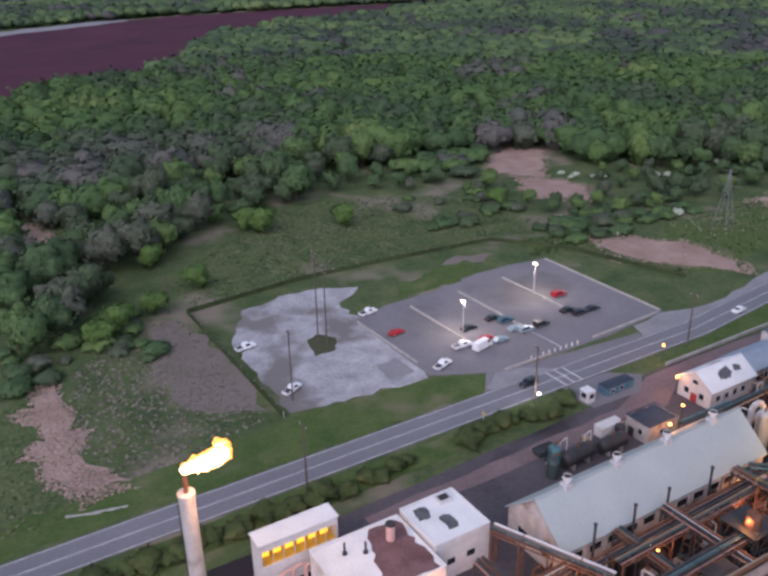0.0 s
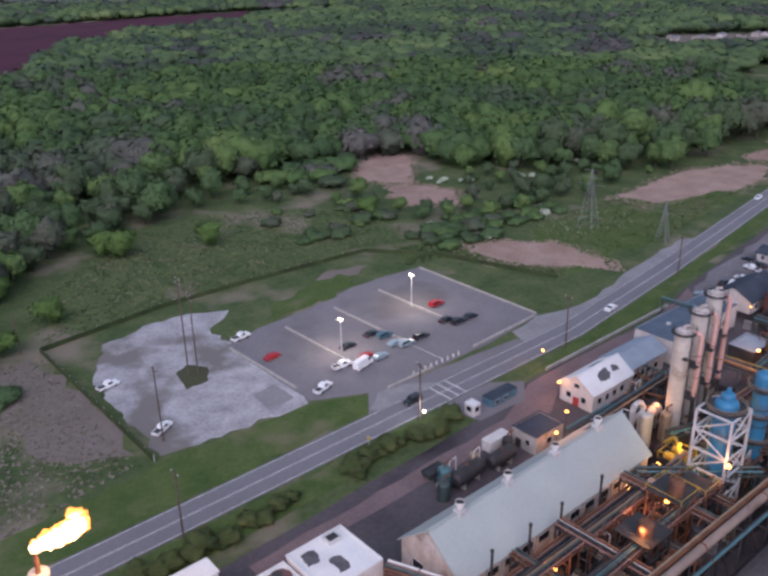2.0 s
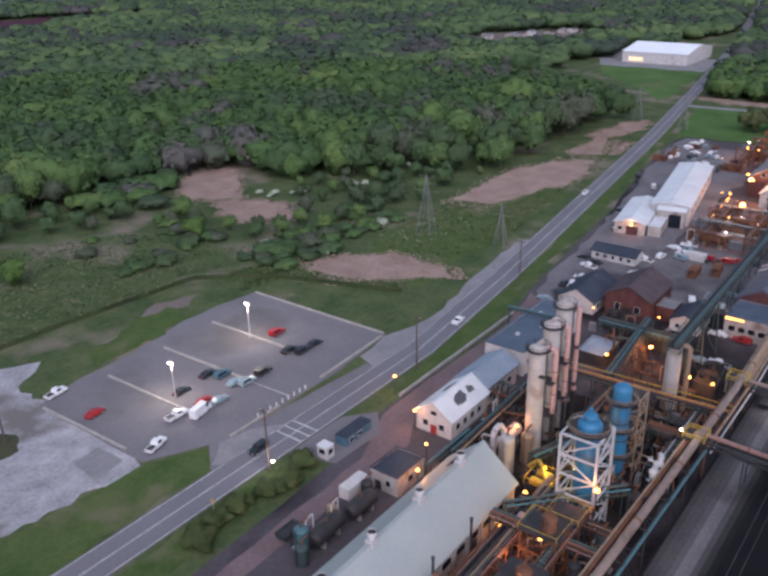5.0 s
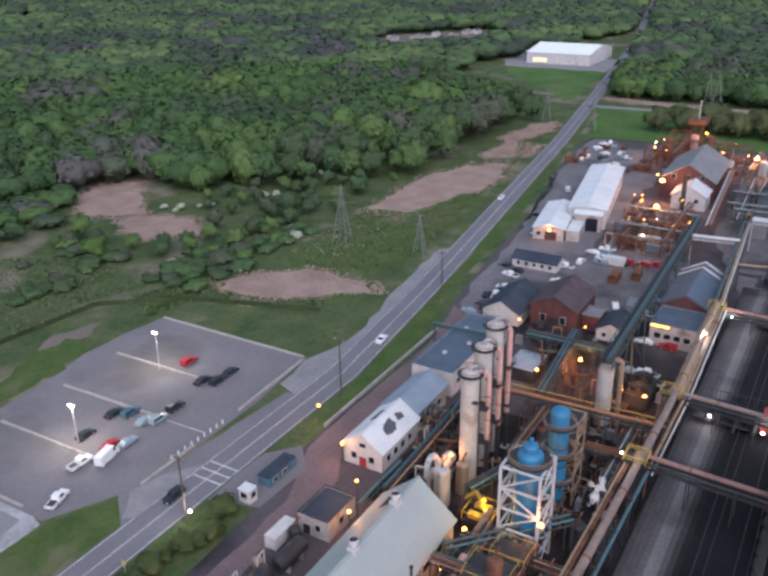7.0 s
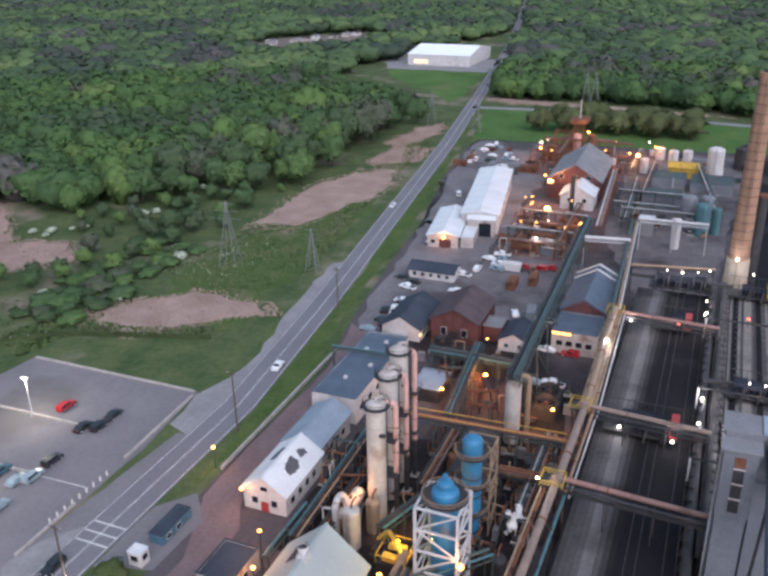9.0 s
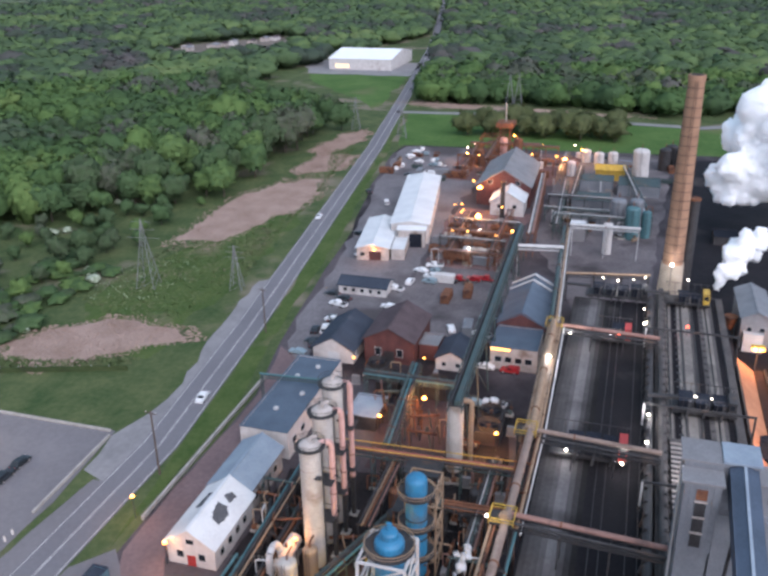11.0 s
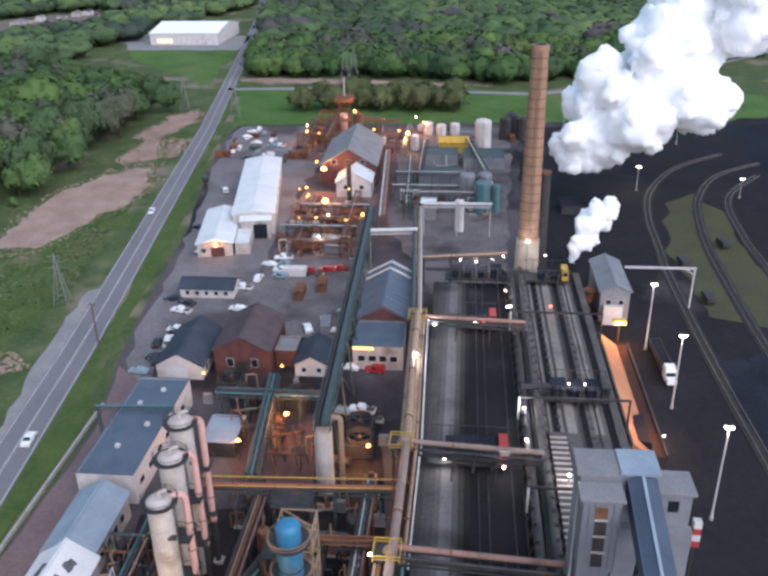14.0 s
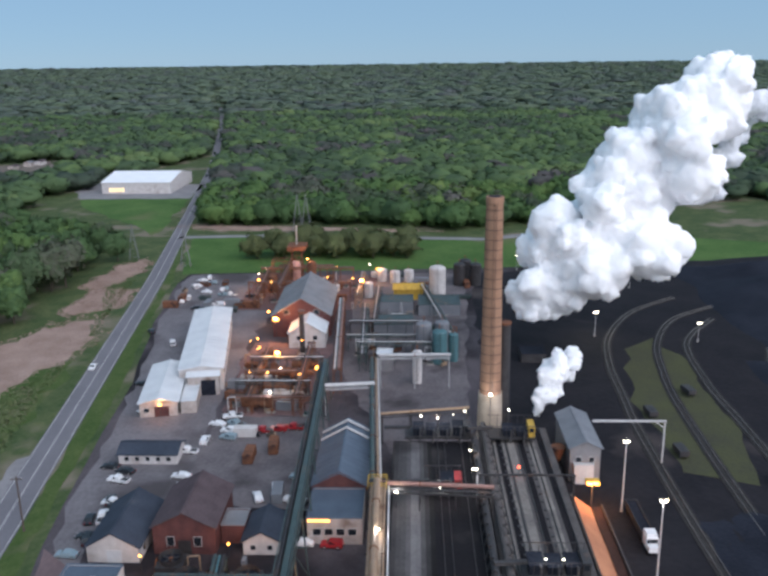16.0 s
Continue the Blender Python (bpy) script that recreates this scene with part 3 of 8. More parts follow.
NEAR = scatter(10.6, 0, 620, 2)
front = sorted(NEAR, key=lambda p: min(abs(p[1] - float(np.interp(p[0], TREE_X, TREE_Y))) + 0.12 * p[2], 400))[:230]
chosen = set(front)
merged("woodland", [p for p in NEAR if p not in chosen], [crown_mesh(s, 2, 330, 1.0, squash=0.7 + 0.05 * s, lump=0.42, flake=0.13) for s in range(1, 11)], 8.6, 13.5, M_LEAF, "dense spring woodland of green and half-bare trees", 3)
merged("far_woodland", scatter(14.0, 620, 1500, 4), [crown_mesh(s, 2, 40, 1.0, lump=0.42, flake=0.2) for s in range(11, 17)], 11.0, 13.0, M_LEAF_MID, "far spring woodland canopy in mixed greens", 5)
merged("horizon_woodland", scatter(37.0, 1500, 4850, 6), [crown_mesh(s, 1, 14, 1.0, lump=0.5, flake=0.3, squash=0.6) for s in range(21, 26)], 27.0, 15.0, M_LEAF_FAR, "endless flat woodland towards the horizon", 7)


def tree_kind(seed, height, spread, leaf):
    """A tree of its own: trunk, limbs and crown."""
    t = thing("tree", (0, 0), "leafy green spring tree at the wood's edge", "tree", "trees at the wood's edge")
    r = random.Random(seed)
    tr = B().cyl((0, 0, -0.2), (0, 0, height * 0.5), 0.30, 0.16, 8)
    for i in range(5):
        a = i * 1.26 + r.uniform(0, 0.8)
        z = height * r.uniform(0.28, 0.45)
        tr.cyl((0, 0, z), (math.cos(a) * spread * 0.6, math.sin(a) * spread * 0.6, z + height * 0.25), 0.12, 0.04, 6)
    part("trunk", tr, M_BARK, t)
    v, f = crown_mesh(seed, 3, 560, 1.0, lump=0.6, flake=0.15)
    v = v * np.array([spread, spread, height * 0.46], np.float32) + np.array([0, 0, height * 0.58], np.float32)
    part("crown", big_mesh("crown", v, f), leaf, t)
    return t


KINDS = [tree_kind(40 + i, 9.5 + 0.9 * i, 4.3 + 0.28 * i, M_LEAF_OWN) for i in range(6)]
for i, (x, y, d) in enumerate(front):
    src = KINDS[i % 6]
    m = pose(x, y, 0, 0, 0, rnd.uniform(0, 360))
    if i < 6:
        src.matrix_basis = m
        t = src
    else:
        t = copy_thing(src, m)
        t.scale = (1, 1, 1)
    k = rnd.uniform(0.7, 1.2) * tallness(x, y) ** 0.7
    t.scale = (k, k, k * rnd.uniform(0.9, 1.15))

sheet("ground_rubble_strip", [(14, 136.6), (19, 134.8), (24.5, 133.4), (24.3, 132.9), (19, 134.0), (13.6, 135.8)], 0.12, M_CONC, "pale rubble strip beside the road verge", 0.25, 1.2, 45)
sheet("ground_pale_yard", [(206, 111), (222, 119), (254, 123), (309, 129.5), (366, 140), (424, 147), (438, 146), (441, 112), (384, 100), (346, 101), (284, 99), (240, 96), (234, 112)], 0.06, mat("grey_yard_asphalt", (0.190, 0.175, 0.182), (0.130, 0.118, 0.124), rough=0.88, size=12.0, fine=1.0, c=(0.075, 0.066, 0.068), stain=0.15), "grey worn asphalt of the upper yard", 1.5, 6, 48)
sheet("ground_pale_yard", [(236, 66), (284, 68), (284, 99), (240, 97), (236, 82)], 0.064, mat("dusty_yard_asphalt", (0.165, 0.145, 0.148), (0.105, 0.092, 0.096), rough=0.88, size=9.0, fine=1.0, c=(0.06, 0.052, 0.054), stain=0.2), "dusty grey asphalt between the yard buildings", 1.0, 5, 49)
sheet("ground_pale_yard", [(262, 50), (316, 66), (384, 68), (440, 58), (442, 20), (300, 28), (264, 29)], 0.09, bpy.data.materials["dusty_yard_asphalt"], "dusty grey asphalt among the far tanks", 1.0, 6, 50)

sheet("ground_process_area", [(56, 54), (176, 54), (206, 57), (206, 67), (176, 68), (172, 96), (134, 95), (132, 74.6), (78, 74.6), (56, 80)], 0.07, mat("oily_soot_ground", (0.030, 0.025, 0.026), (0.012, 0.011, 0.012), rough=0.85, size=7.0, fine=0.8, bump=0.4, c=(0.090, 0.060, 0.050), stain=0.1), "oily black ground under the process pipework", 0.8, 5, 52)


# ---- reed beds and scrub ----
REED_LABEL = "bed of dry pinkish-brown reeds"


def blades(name, pts, material, label, count, height, seed, category="reeds", width=0.5):
    """Upright tufts spread over an area, as one mesh."""
    r = random.Random(seed)
    xs, ys = [p[0] for p in pts], [p[1] for p in pts]
    v, f = [], []
    tries = 0
    while len(f) < count and tries < count * 6:
        tries += 1
        x, y = r.uniform(min(xs), max(xs)), r.uniform(min(ys), max(ys))
        if not inside(x, y, pts):
            continue
        h, a, k = height * r.uniform(0.5, 1.2), r.uniform(0, 3.14), len(v)
        dx, dy = math.cos(a) * width, math.sin(a) * width
        v += [(x - dx, y - dy, 0.0), (x + dx, y + dy, 0.0), (x + r.uniform(-0.9, 0.9), y + r.uniform(-0.9, 0.9), h)]
        f.append((k, k + 1, k + 2))
    single(name, big_mesh(name, np.array(v), np.array(f)), material, label, category, "stuff")


for i, pts in enumerate(REEDS):
    out = ragged(pts, 3.0, 2.6, 50 + i)
    single("ground_reed_bed", B().prism(out, -0.3, 0.07 + 0.004 * i), M_REED, REED_LABEL, kind="structure")
    mx, my = sum(p[0] for p in pts) / len(pts), sum(p[1] for p in pts) / len(pts)
    blades("reeds", [(mx + (x - mx) * 1.22, my + (y - my) * 1.22) for x, y in out], M_REED, REED_LABEL, 2600, 0.3, 60 + i, width=0.45)


M_TUFT = foliage("grass_tufts", [(0.046, 0.078, 0.030), (0.068, 0.104, 0.038), (0.098, 0.120, 0.054), (0.135, 0.128, 0.084)], metres=9)
M_DRYTUFT = foliage("dry_weeds", [(0.085, 0.100, 0.050), (0.130, 0.120, 0.085), (0.170, 0.145, 0.125), (0.115, 0.115, 0.065)], metres=14)
M_FLOWER = mat("white_wild_flowers", (0.26, 0.30, 0.20), (0.16, 0.21, 0.11), size=1.0)
blades("meadow_grass", [(64, 214), (98, 217), (170, 212), (186, 206), (200, 214), (186, 262), (150, 282), (120, 276), (90, 258), (66, 240)], M_TUFT, "tussocky green meadow grass with dry tufts", 5500, 0.4, 301, "grass", 0.55)
blades("meadow_grass", [(172, 190), (190, 186), (198, 152), (205, 150), (196, 176), (196, 196), (180, 206)], M_TUFT, "tussocky green meadow grass with dry tufts", 1500, 0.6, 302, "grass", 0.5)
blades("scrub_weeds", [(14, 138), (58, 146), (61, 206), (44, 212), (26, 190)], M_DRYTUFT, "dry brown weeds and thin grass", 2600, 0.4, 303, "weeds", 0.45)
blades("scrub_weeds", [(-60, 131), (14, 136), (16, 186), (-20, 168), (-60, 160)], M_TUFT, "tussocky green meadow grass with dry tufts", 1800, 0.4, 304, "weeds", 0.55)
blades("meadow_grass", [(226, 152), (262, 148), (296, 154), (290, 168), (282, 186), (232, 190), (224, 172)], M_TUFT, "tussocky green meadow grass with dry tufts", 2600, 0.4, 305, "grass", 0.55)
blades("wild_flowers", [(228, 168), (262, 164), (270, 178), (258, 190), (234, 190)], M_FLOWER, "white wild flowers scattered in the meadow", 170, 0.6, 306, "flowers", 0.3)
blades("meadow_grass", [(262, 150), (330, 158), (430, 170), (420, 180), (370, 164), (330, 158), (286, 168)], M_TUFT, "tussocky green meadow grass with dry tufts", 1800, 0.4, 307, "grass", 0.55)


def bush_kind(seed, r, h, leaf):
    v, f = crown_mesh(seed, 3, 260, 1.0, lump=0.55, flake=0.14)
    v = v * np.array([r, r, h * 0.6], np.float32) + np.array([0, 0, h * 0.42], np.float32)
    return single("bush", big_mesh("bush", v, f), leaf, "low leafy bush in rough grass", "bush", group="bushes")


def spread_out(src, places, lo=0.75, hi=1.25, label=""):
    """Puts a thing at the first place and copies of it at the others."""
    for i, (x, y) in enumerate(places):
        m = pose(x, y, 0, 0, 0, rnd.uniform(0, 360))
        if i == 0:
            src.matrix_basis = m
            t = src
        else:
            t = copy_thing(src, m)
        k = rnd.uniform(lo, hi)
        t.scale = (k, k, k)
        if label:
            tagged(t, label)


verge = []
for x in np.arange(-30, 120, 3.1):
    if not 78 < x < 90:
        verge.append((float(x) + rnd.uniform(-1, 1), 115.2 + rnd.uniform(-1.6, 1.8)))
spread_out(bush_kind(81, 2.6, 3.0, M_BUSH), verge, 0.6, 1.15, "brown and yellow-green roadside bush before the plant")
spread_out(bush_kind(82, 3.0, 2.6, M_LEAF_OWN), [(rnd.uniform(190, 255), rnd.uniform(190, 214)) for _ in range(60)] + [(rnd.uniform(160, 205), rnd.uniform(228, 268)) for _ in range(26)] + [(rnd.uniform(10, 50), rnd.uniform(186, 226)) for _ in range(26)], 0.6, 1.5)
blossom = [(247, 258), (250, 252), (255, 247), (258, 244), (246, 251), (278, 233), (282, 230), (316, 231), (320, 228), (210, 191), (212, 190), (209, 189), (252, 200), (246, 195), (244, 192), (248, 197), (205, 213)]
spread_out(bush_kind(83, 2.0, 2.2, M_BLOSSOM), blossom, 0.5, 1.2, "white-blossoming shrub at the wood's edge")
lone = tree_kind(91, 8.5, 4.2, foliage("young_leaves", [(0.060, 0.108, 0.030), (0.078, 0.132, 0.036), (0.095, 0.150, 0.040)], metres=5))
spread_out(lone, [(71, 226), (104, 267), (108, 261), (136, 252), (64, 250), (36, 202), (43, 208), (54, 214), (196, 238)], 0.8, 1.25, "young bright green tree standing alone")
willow = tree_kind(92, 12.0, 5.6, foliage("dull_spring_leaves", [(0.070, 0.082, 0.040), (0.084, 0.100, 0.044), (0.100, 0.122, 0.046)], metres=5))
spread_out(willow, [(470, 122), (476, 114), (468, 108), (482, 100), (474, 93), (480, 88), (472, 82), (484, 78), (476, 70), (470, 64), (482, 60), (474, 54), (480, 48), (470, 47), (488, 94), (490, 70)], 0.8, 1.25, "dull olive-green tree in the field behind the plant")


# ---- lot furniture ----
def barrier_row(x0, y0, x1, y1, label):
    t = thing("parking_barrier", (x0, y0, 0.12), label, "barrier", "parking row barriers")
    n = max(2, int(math.hypot(x1 - x0, y1 - y0) / 3.0))
    for i in range(n):
        a, b = i / n, (i + 0.94) / n
        part("block", B().beam(((x1 - x0) * a, (y1 - y0) * a, 0.22), ((x1 - x0) * b, (y1 - y0) * b, 0.22), 0.55, 0.45), M_CONC, t)


for q in ((99.4, 178, 100.2, 149), (117, 178.5, 117.4, 152), (134.4, 179.4, 135.2, 150), (152, 180.6, 152.4, 153.5), (173.4, 185.5, 173.4, 138)):
    barrier_row(*q, "row of pale concrete wheel stops in the lot")
barrier_row(116, 135.0, 131, 135.2, "low concrete kerb wall at the lot entrance")
barrier_row(146, 136, 172, 137.4, "low concrete kerb wall along the lot")
for q in ((135.2, 149, 135.6, 136.4),):
    single("trim_stall_line", B().beam((q[0], q[1], 0.125), (q[2], q[3], 0.125), 0.25, 0.02), M_PAINT, "faded painted stall line", kind="structure")
for k in range(3):
    single("trim_stop_line", B().beam((123.5 + 2.5 * k, 121.6, 0.105), (123.5 + 2.5 * k, 128.6, 0.105), 0.4, 0.016), M_PAINT, "painted crossing line on the road", kind="structure")
for i in range(9):
    x, y = 125 + i * 1.9, 135.8 - 0.02 * i
    b = thing("bollard", (x, y, 0.12), "short white concrete bollard at the lot entrance", "bollard", "entrance bollards")
    part("post", B().cyl((0, 0, 0), (0, 0, 1.0), 0.22, 0.2, 8), M_WHITE, b)
    part("cap", B().dome((0, 0, 1.0), 0.2, 0.12, 8, 2), M_CONC, b)


def light_at(where, power, colour, size=0.4):
    lamp = new("lamp_light", bpy.data.lights.new("lamp_light", "POINT"))
    lamp.data.energy, lamp.data.color, lamp.data.shadow_soft_size = power, colour, size
    lamp.location = where
    return lamp


WARM, SODIUM, COOL = (1.0, 0.84, 0.60), (1.0, 0.42, 0.12), (1.0, 0.93, 0.82)


def mast(x, y, h, label, group, glowing=M_WARMLAMP, power=0.0, colour=WARM, z=0.0, r=0.14, head=0.5):
    """A lamp mast with twin heads."""
    t = thing("street_lamp", (x, y, z), label, "lamp", group)
    part("base", B().cyl((0, 0, 0), (0, 0, 0.7), 0.35, n=10), M_CONC, t)
    part("pole", B().cyl((0, 0, 0), (0, 0, h), r, r * 0.6, 8), M_GALV, t)
    part("arm", B().beam((0, -0.45, h), (0, 0.45, h), 0.12), M_GALV, t)
    for s in (-1, 1):
        hd = part("lamp_head", B().box(-0.3, 0.3, s * 0.45 - head / 3, s * 0.45 + head / 3, h, h + 0.25), M_GALV, t)
        part("bulb", B().dome((0, 0, 0), head * 0.75, 0.45, 10, 3), glowing, hd).matrix_basis = pose(-0.1, s * 0.45, h + 0.1, 180)
    if power:
        light_at((0, 0, h - 1.0), power, colour).parent = t
    return t


mast(151.5, 165.5, 10.0, "lit twin-headed lamp mast in the parking lot", "lot lamps", power=3600)
mast(119.6, 157.0, 9.4, "lit twin-headed lamp mast in the parking lot", "lot lamps", power=3000)


def utility_pole(x, y, h, arms=1, label="dark wooden utility pole by the road", lean=0.0):
    t = thing("utility_pole", (x, y), label, "pole", "utility poles", turn=rnd.uniform(-6, 6))
    part("pole", B().cyl((0, 0, -0.3), (lean, 0, h), 0.22, 0.15, 8), M_WOOD, t)
    for i in range(arms):
        part("crossarm", B().beam((lean, -1.3, h - 0.6 - i * 1.2), (lean, 1.3, h - 0.6 - i * 1.2), 0.16), M_WOOD, t)
        for s in (-1.1, 0, 1.1):
            part("insulator", B().cyl((lean, s, h - 0.52 - i * 1.2), (lean, s, h - 0.25 - i * 1.2), 0.07, n=6), M_GALV, t)
    return t


for x, y, h in ((55, 119.3, 15), (112, 119.6, 14.5), (163, 120.0, 14.5), (226, 126.2, 13), (-8, 119, 15)):
    utility_pole(x, y, h)
utility_pole(84.6, 172.5, 26, 2, "tall dark utility pole on the weedy island")
utility_pole(86.4, 171.2, 22, 2, "tall dark utility pole on the weedy island")
utility_pole(66.8, 150.5, 18, 1, "dark wooden utility pole in the gravel lot")
utility_pole(58, 213, 12, 0, "bare grey pole at the meadow's edge")
sheet("ground_weedy_island", [(81, 167), (87, 167), (90, 173), (87, 178), (83, 176)], 0.13, M_OLIVE, "weedy island round the tall poles", 0.4, 2.0, 31)
sheet("ground_lot_grass", [(118, 185), (136, 186), (150, 189), (152, 200), (140, 198), (122, 193)], 0.125, M_LAWN, "grass patch growing into the lot", 1.5, 3, 32)
sheet("ground_gravel_corner", [(143, 200), (156, 195), (163, 199), (151, 204)], 0.10, M_SCRUB, "bare gravelly corner behind the lot", 0.9, 3, 33)


def fence_line(line, h, label, panel):
    """Posts with a dark weed-grown mesh between them."""
    t = thing("fence", (*line[0], 0), label, "fence")
    ox, oy = line[0]
    pts = dense(line, 4.0)
    for (ax, ay), (bx, by) in zip(pts, pts[1:]):
        part("post", B().cyl((ax - ox, ay - oy, 0), (ax - ox, ay - oy, h), 0.07, n=6), M_GALV, t)
        part("panel", B().beam((ax - ox, ay - oy, h * 0.45), (bx - ox, by - oy, h * 0.45), 0.28, h * 0.85), panel, t)


M_WEEDS = foliage("fence_weeds", [(0.030, 0.036, 0.020), (0.038, 0.055, 0.022), (0.055, 0.070, 0.030)], metres=4)
fence_line([(62, 145), (62, 210)], 1.7, "chain fence overgrown with dark weeds", M_WEEDS)
fence_line([(62, 210), (98, 214), (128, 213), (170, 209), (186, 188), (198, 150)], 1.6, "chain fence overgrown with dark weeds", M_WEEDS)


# ---- vehicles ----
def car_kind(shape, paint, label):
    """A parked vehicle facing +x: body, glass, wheels and lights."""
    t = thing({"van": "van", "pickup": "pickup_truck"}.get(shape, "car"), (0, 0), label, {"van": "van", "pickup": "pickup"}.get(shape, "car"))
    prof = {"sedan": [(-2.3, 0.35), (-2.3, 0.85), (-1.6, 0.95), (-1.0, 1.42), (0.5, 1.42), (1.15, 0.95), (2.2, 0.8), (2.3, 0.35)],
            "suv": [(-2.3, 0.4), (-2.3, 1.0), (-2.1, 1.7), (0.4, 1.7), (1.1, 1.1), (2.2, 0.98), (2.35, 0.4)],
            "pickup": [(-2.8, 0.45), (-2.8, 1.05), (-0.7, 1.05), (-0.55, 1.8), (0.8, 1.8), (1.35, 1.15), (2.6, 1.05), (2.75, 0.45)],
            "van": [(-3.0, 0.4), (-3.0, 2.4), (1.6, 2.45), (2.1, 1.45), (2.9, 1.2), (3.0, 0.4)]}[shape]
    n, w = len(prof), 0.92 if shape != "van" else 1.02
    b, v = B(), []
    for s, k in ((-1, 1.0), (1, 1.0)):
        v += [(x, s * (w if z < 1.1 else w * 0.84), z) for x, z in prof]
    b.add(v, [tuple(range(n))[::-1], tuple(range(n, 2 * n))] + [(i, (i + 1) % n, n + (i + 1) % n, n + i) for i in range(n)])
    body = part("body", b, paint, t)
    top = max(z for x, z in prof)
    x0, x1 = {"sedan": (-1.15, 0.75), "suv": (-2.0, 0.7), "pickup": (-0.55, 1.05), "van": (0.9, 2.0)}[shape]
    z0 = {"sedan": 0.98, "suv": 1.12, "pickup": 1.18, "van": 1.5}[shape]
    for s in (-1, 1):
        part("side_window", B().add([(x0, s * (w * 0.92 + 0.01), z0), (x1, s * (w * 0.92 + 0.01), z0), (x1 - 0.35, s * (w * 0.85 + 0.01), top - 0.1), (x0 + 0.2, s * (w * 0.85 + 0.01), top - 0.1)], [(0, 1, 2, 3)]), M_WINDOW, t, "dark tinted side window")
    fx = {"sedan": ((0.55, 1.40), (1.12, 0.98)), "suv": ((0.45, 1.66), (1.06, 1.14)), "pickup": ((0.85, 1.76), (1.3, 1.2)), "van": ((1.65, 2.36), (2.08, 1.5))}[shape]
    part("windscreen", B().add([(fx[0][0] + 0.03, -w * 0.74, fx[0][1]), (fx[0][0] + 0.03, w * 0.74, fx[0][1]), (fx[1][0] + 0.03, w * 0.8, fx[1][1] + 0.03), (fx[1][0] + 0.03, -w * 0.8, fx[1][1] + 0.03)], [(0, 1, 2, 3)]), M_WINDOW, t, "dark windscreen")
    if shape == "pickup":
        part("bed", B().box(-2.65, -0.85, -0.75, 0.75, 1.03, 1.065), M_STEEL, t, "dark open load bed")
    for sx in (-1, 1):
        for sy in (-1, 1):
            wh = part("wheel", B().cyl((0, -0.12, 0), (0, 0.12, 0), 0.36, n=12), M_TYRE, t)
            wh.location = (sx * 1.4 + (0.05 if shape != "van" else 0.3 * sx), sy * (w - 0.1), 0.36)
            part("rim", B().cyl((0, -0.13, 0), (0, 0.13, 0), 0.2, n=8), M_GALV, wh)
    front = prof[-1][0]
    for s in (-0.6, 0.6):
        part("headlight", B().box(front - 0.12, front + 0.02, s - 0.18, s + 0.18, 0.62, 0.8), M_GALV, t)
        part("tail_light", B().box(prof[0][0] - 0.02, prof[0][0] + 0.1, s - 0.15, s + 0.15, 0.7, 0.9), M_RED, t)
    return t


def paint(name, c):
    return mat(name, c, tuple(v * 0.9 for v in c), rough=0.3, size=1.0, bump=0.0)


P_WHITE, P_RED, P_BLACK, P_SILVER, P_BLUE = paint("white_car_paint", (0.72, 0.72, 0.72)), paint("red_car_paint", (0.32, 0.02, 0.025)), paint("dark_car_paint", (0.020, 0.024, 0.028)), paint("silver_blue_car_paint", (0.22, 0.29, 0.32)), paint("teal_car_paint", (0.05, 0.11, 0.14))
FLEET = {}


def park(shape, colour, x, y, turn, where, z=0.12):
    p, word = {"w": (P_WHITE, "white"), "r": (P_RED, "red"), "k": (P_BLACK, "dark"), "s": (P_SILVER, "silver-blue"), "b": (P_BLUE, "dark teal")}[colour]
    noun = {"sedan": "sedan car", "suv": "sport utility car", "pickup": "pickup truck", "van": "delivery van"}[shape]
    label, m = f"{word} {noun} parked {where}", pose(x, y, z, 0, 0, turn)
    if (shape, colour) in FLEET:
        t = copy_thing(FLEET[shape, colour], m)
    else:
        t = FLEET[shape, colour] = car_kind(shape, p, label)
        t.matrix_basis = m
    return tagged(t, label, group="parked vehicles")


LOT = "in the asphalt lot"
for q in (("pickup", "w", 67.5, 180.2, 8, "on pale gravel"), ("pickup", "w", 68.5, 154.3, 28, "on pale gravel"), ("pickup", "w", 104.5, 181, 10, LOT), ("sedan", "r", 104.5, 166, 8, LOT), ("pickup", "w", 104.5, 144.8, 18, LOT),
          ("sedan", "k", 122, 157.6, 5, LOT), ("pickup", "w", 114.6, 150.4, 0, LOT), ("van", "w", 118.6, 147.2, 14, LOT), ("sedan", "r", 122, 150, 5, LOT), ("sedan", "s", 124.5, 147.6, 0, LOT),
          ("sedan", "k", 131, 158.8, 0, LOT), ("suv", "b", 133, 155.8, 0, LOT), ("sedan", "s", 132, 150.6, 0, LOT), ("suv", "s", 134, 148.4, 0, LOT), ("suv", "k", 139.6, 148.8, 0, LOT),
          ("suv", "r", 157, 161, 0, LOT), ("sedan", "k", 151.6, 151.6, 0, LOT), ("suv", "k", 153.2, 148.4, 0, LOT), ("sedan", "k", 158, 148.6, 0, LOT)):
    park(*q)
YARDWORD = "in the plant yard"
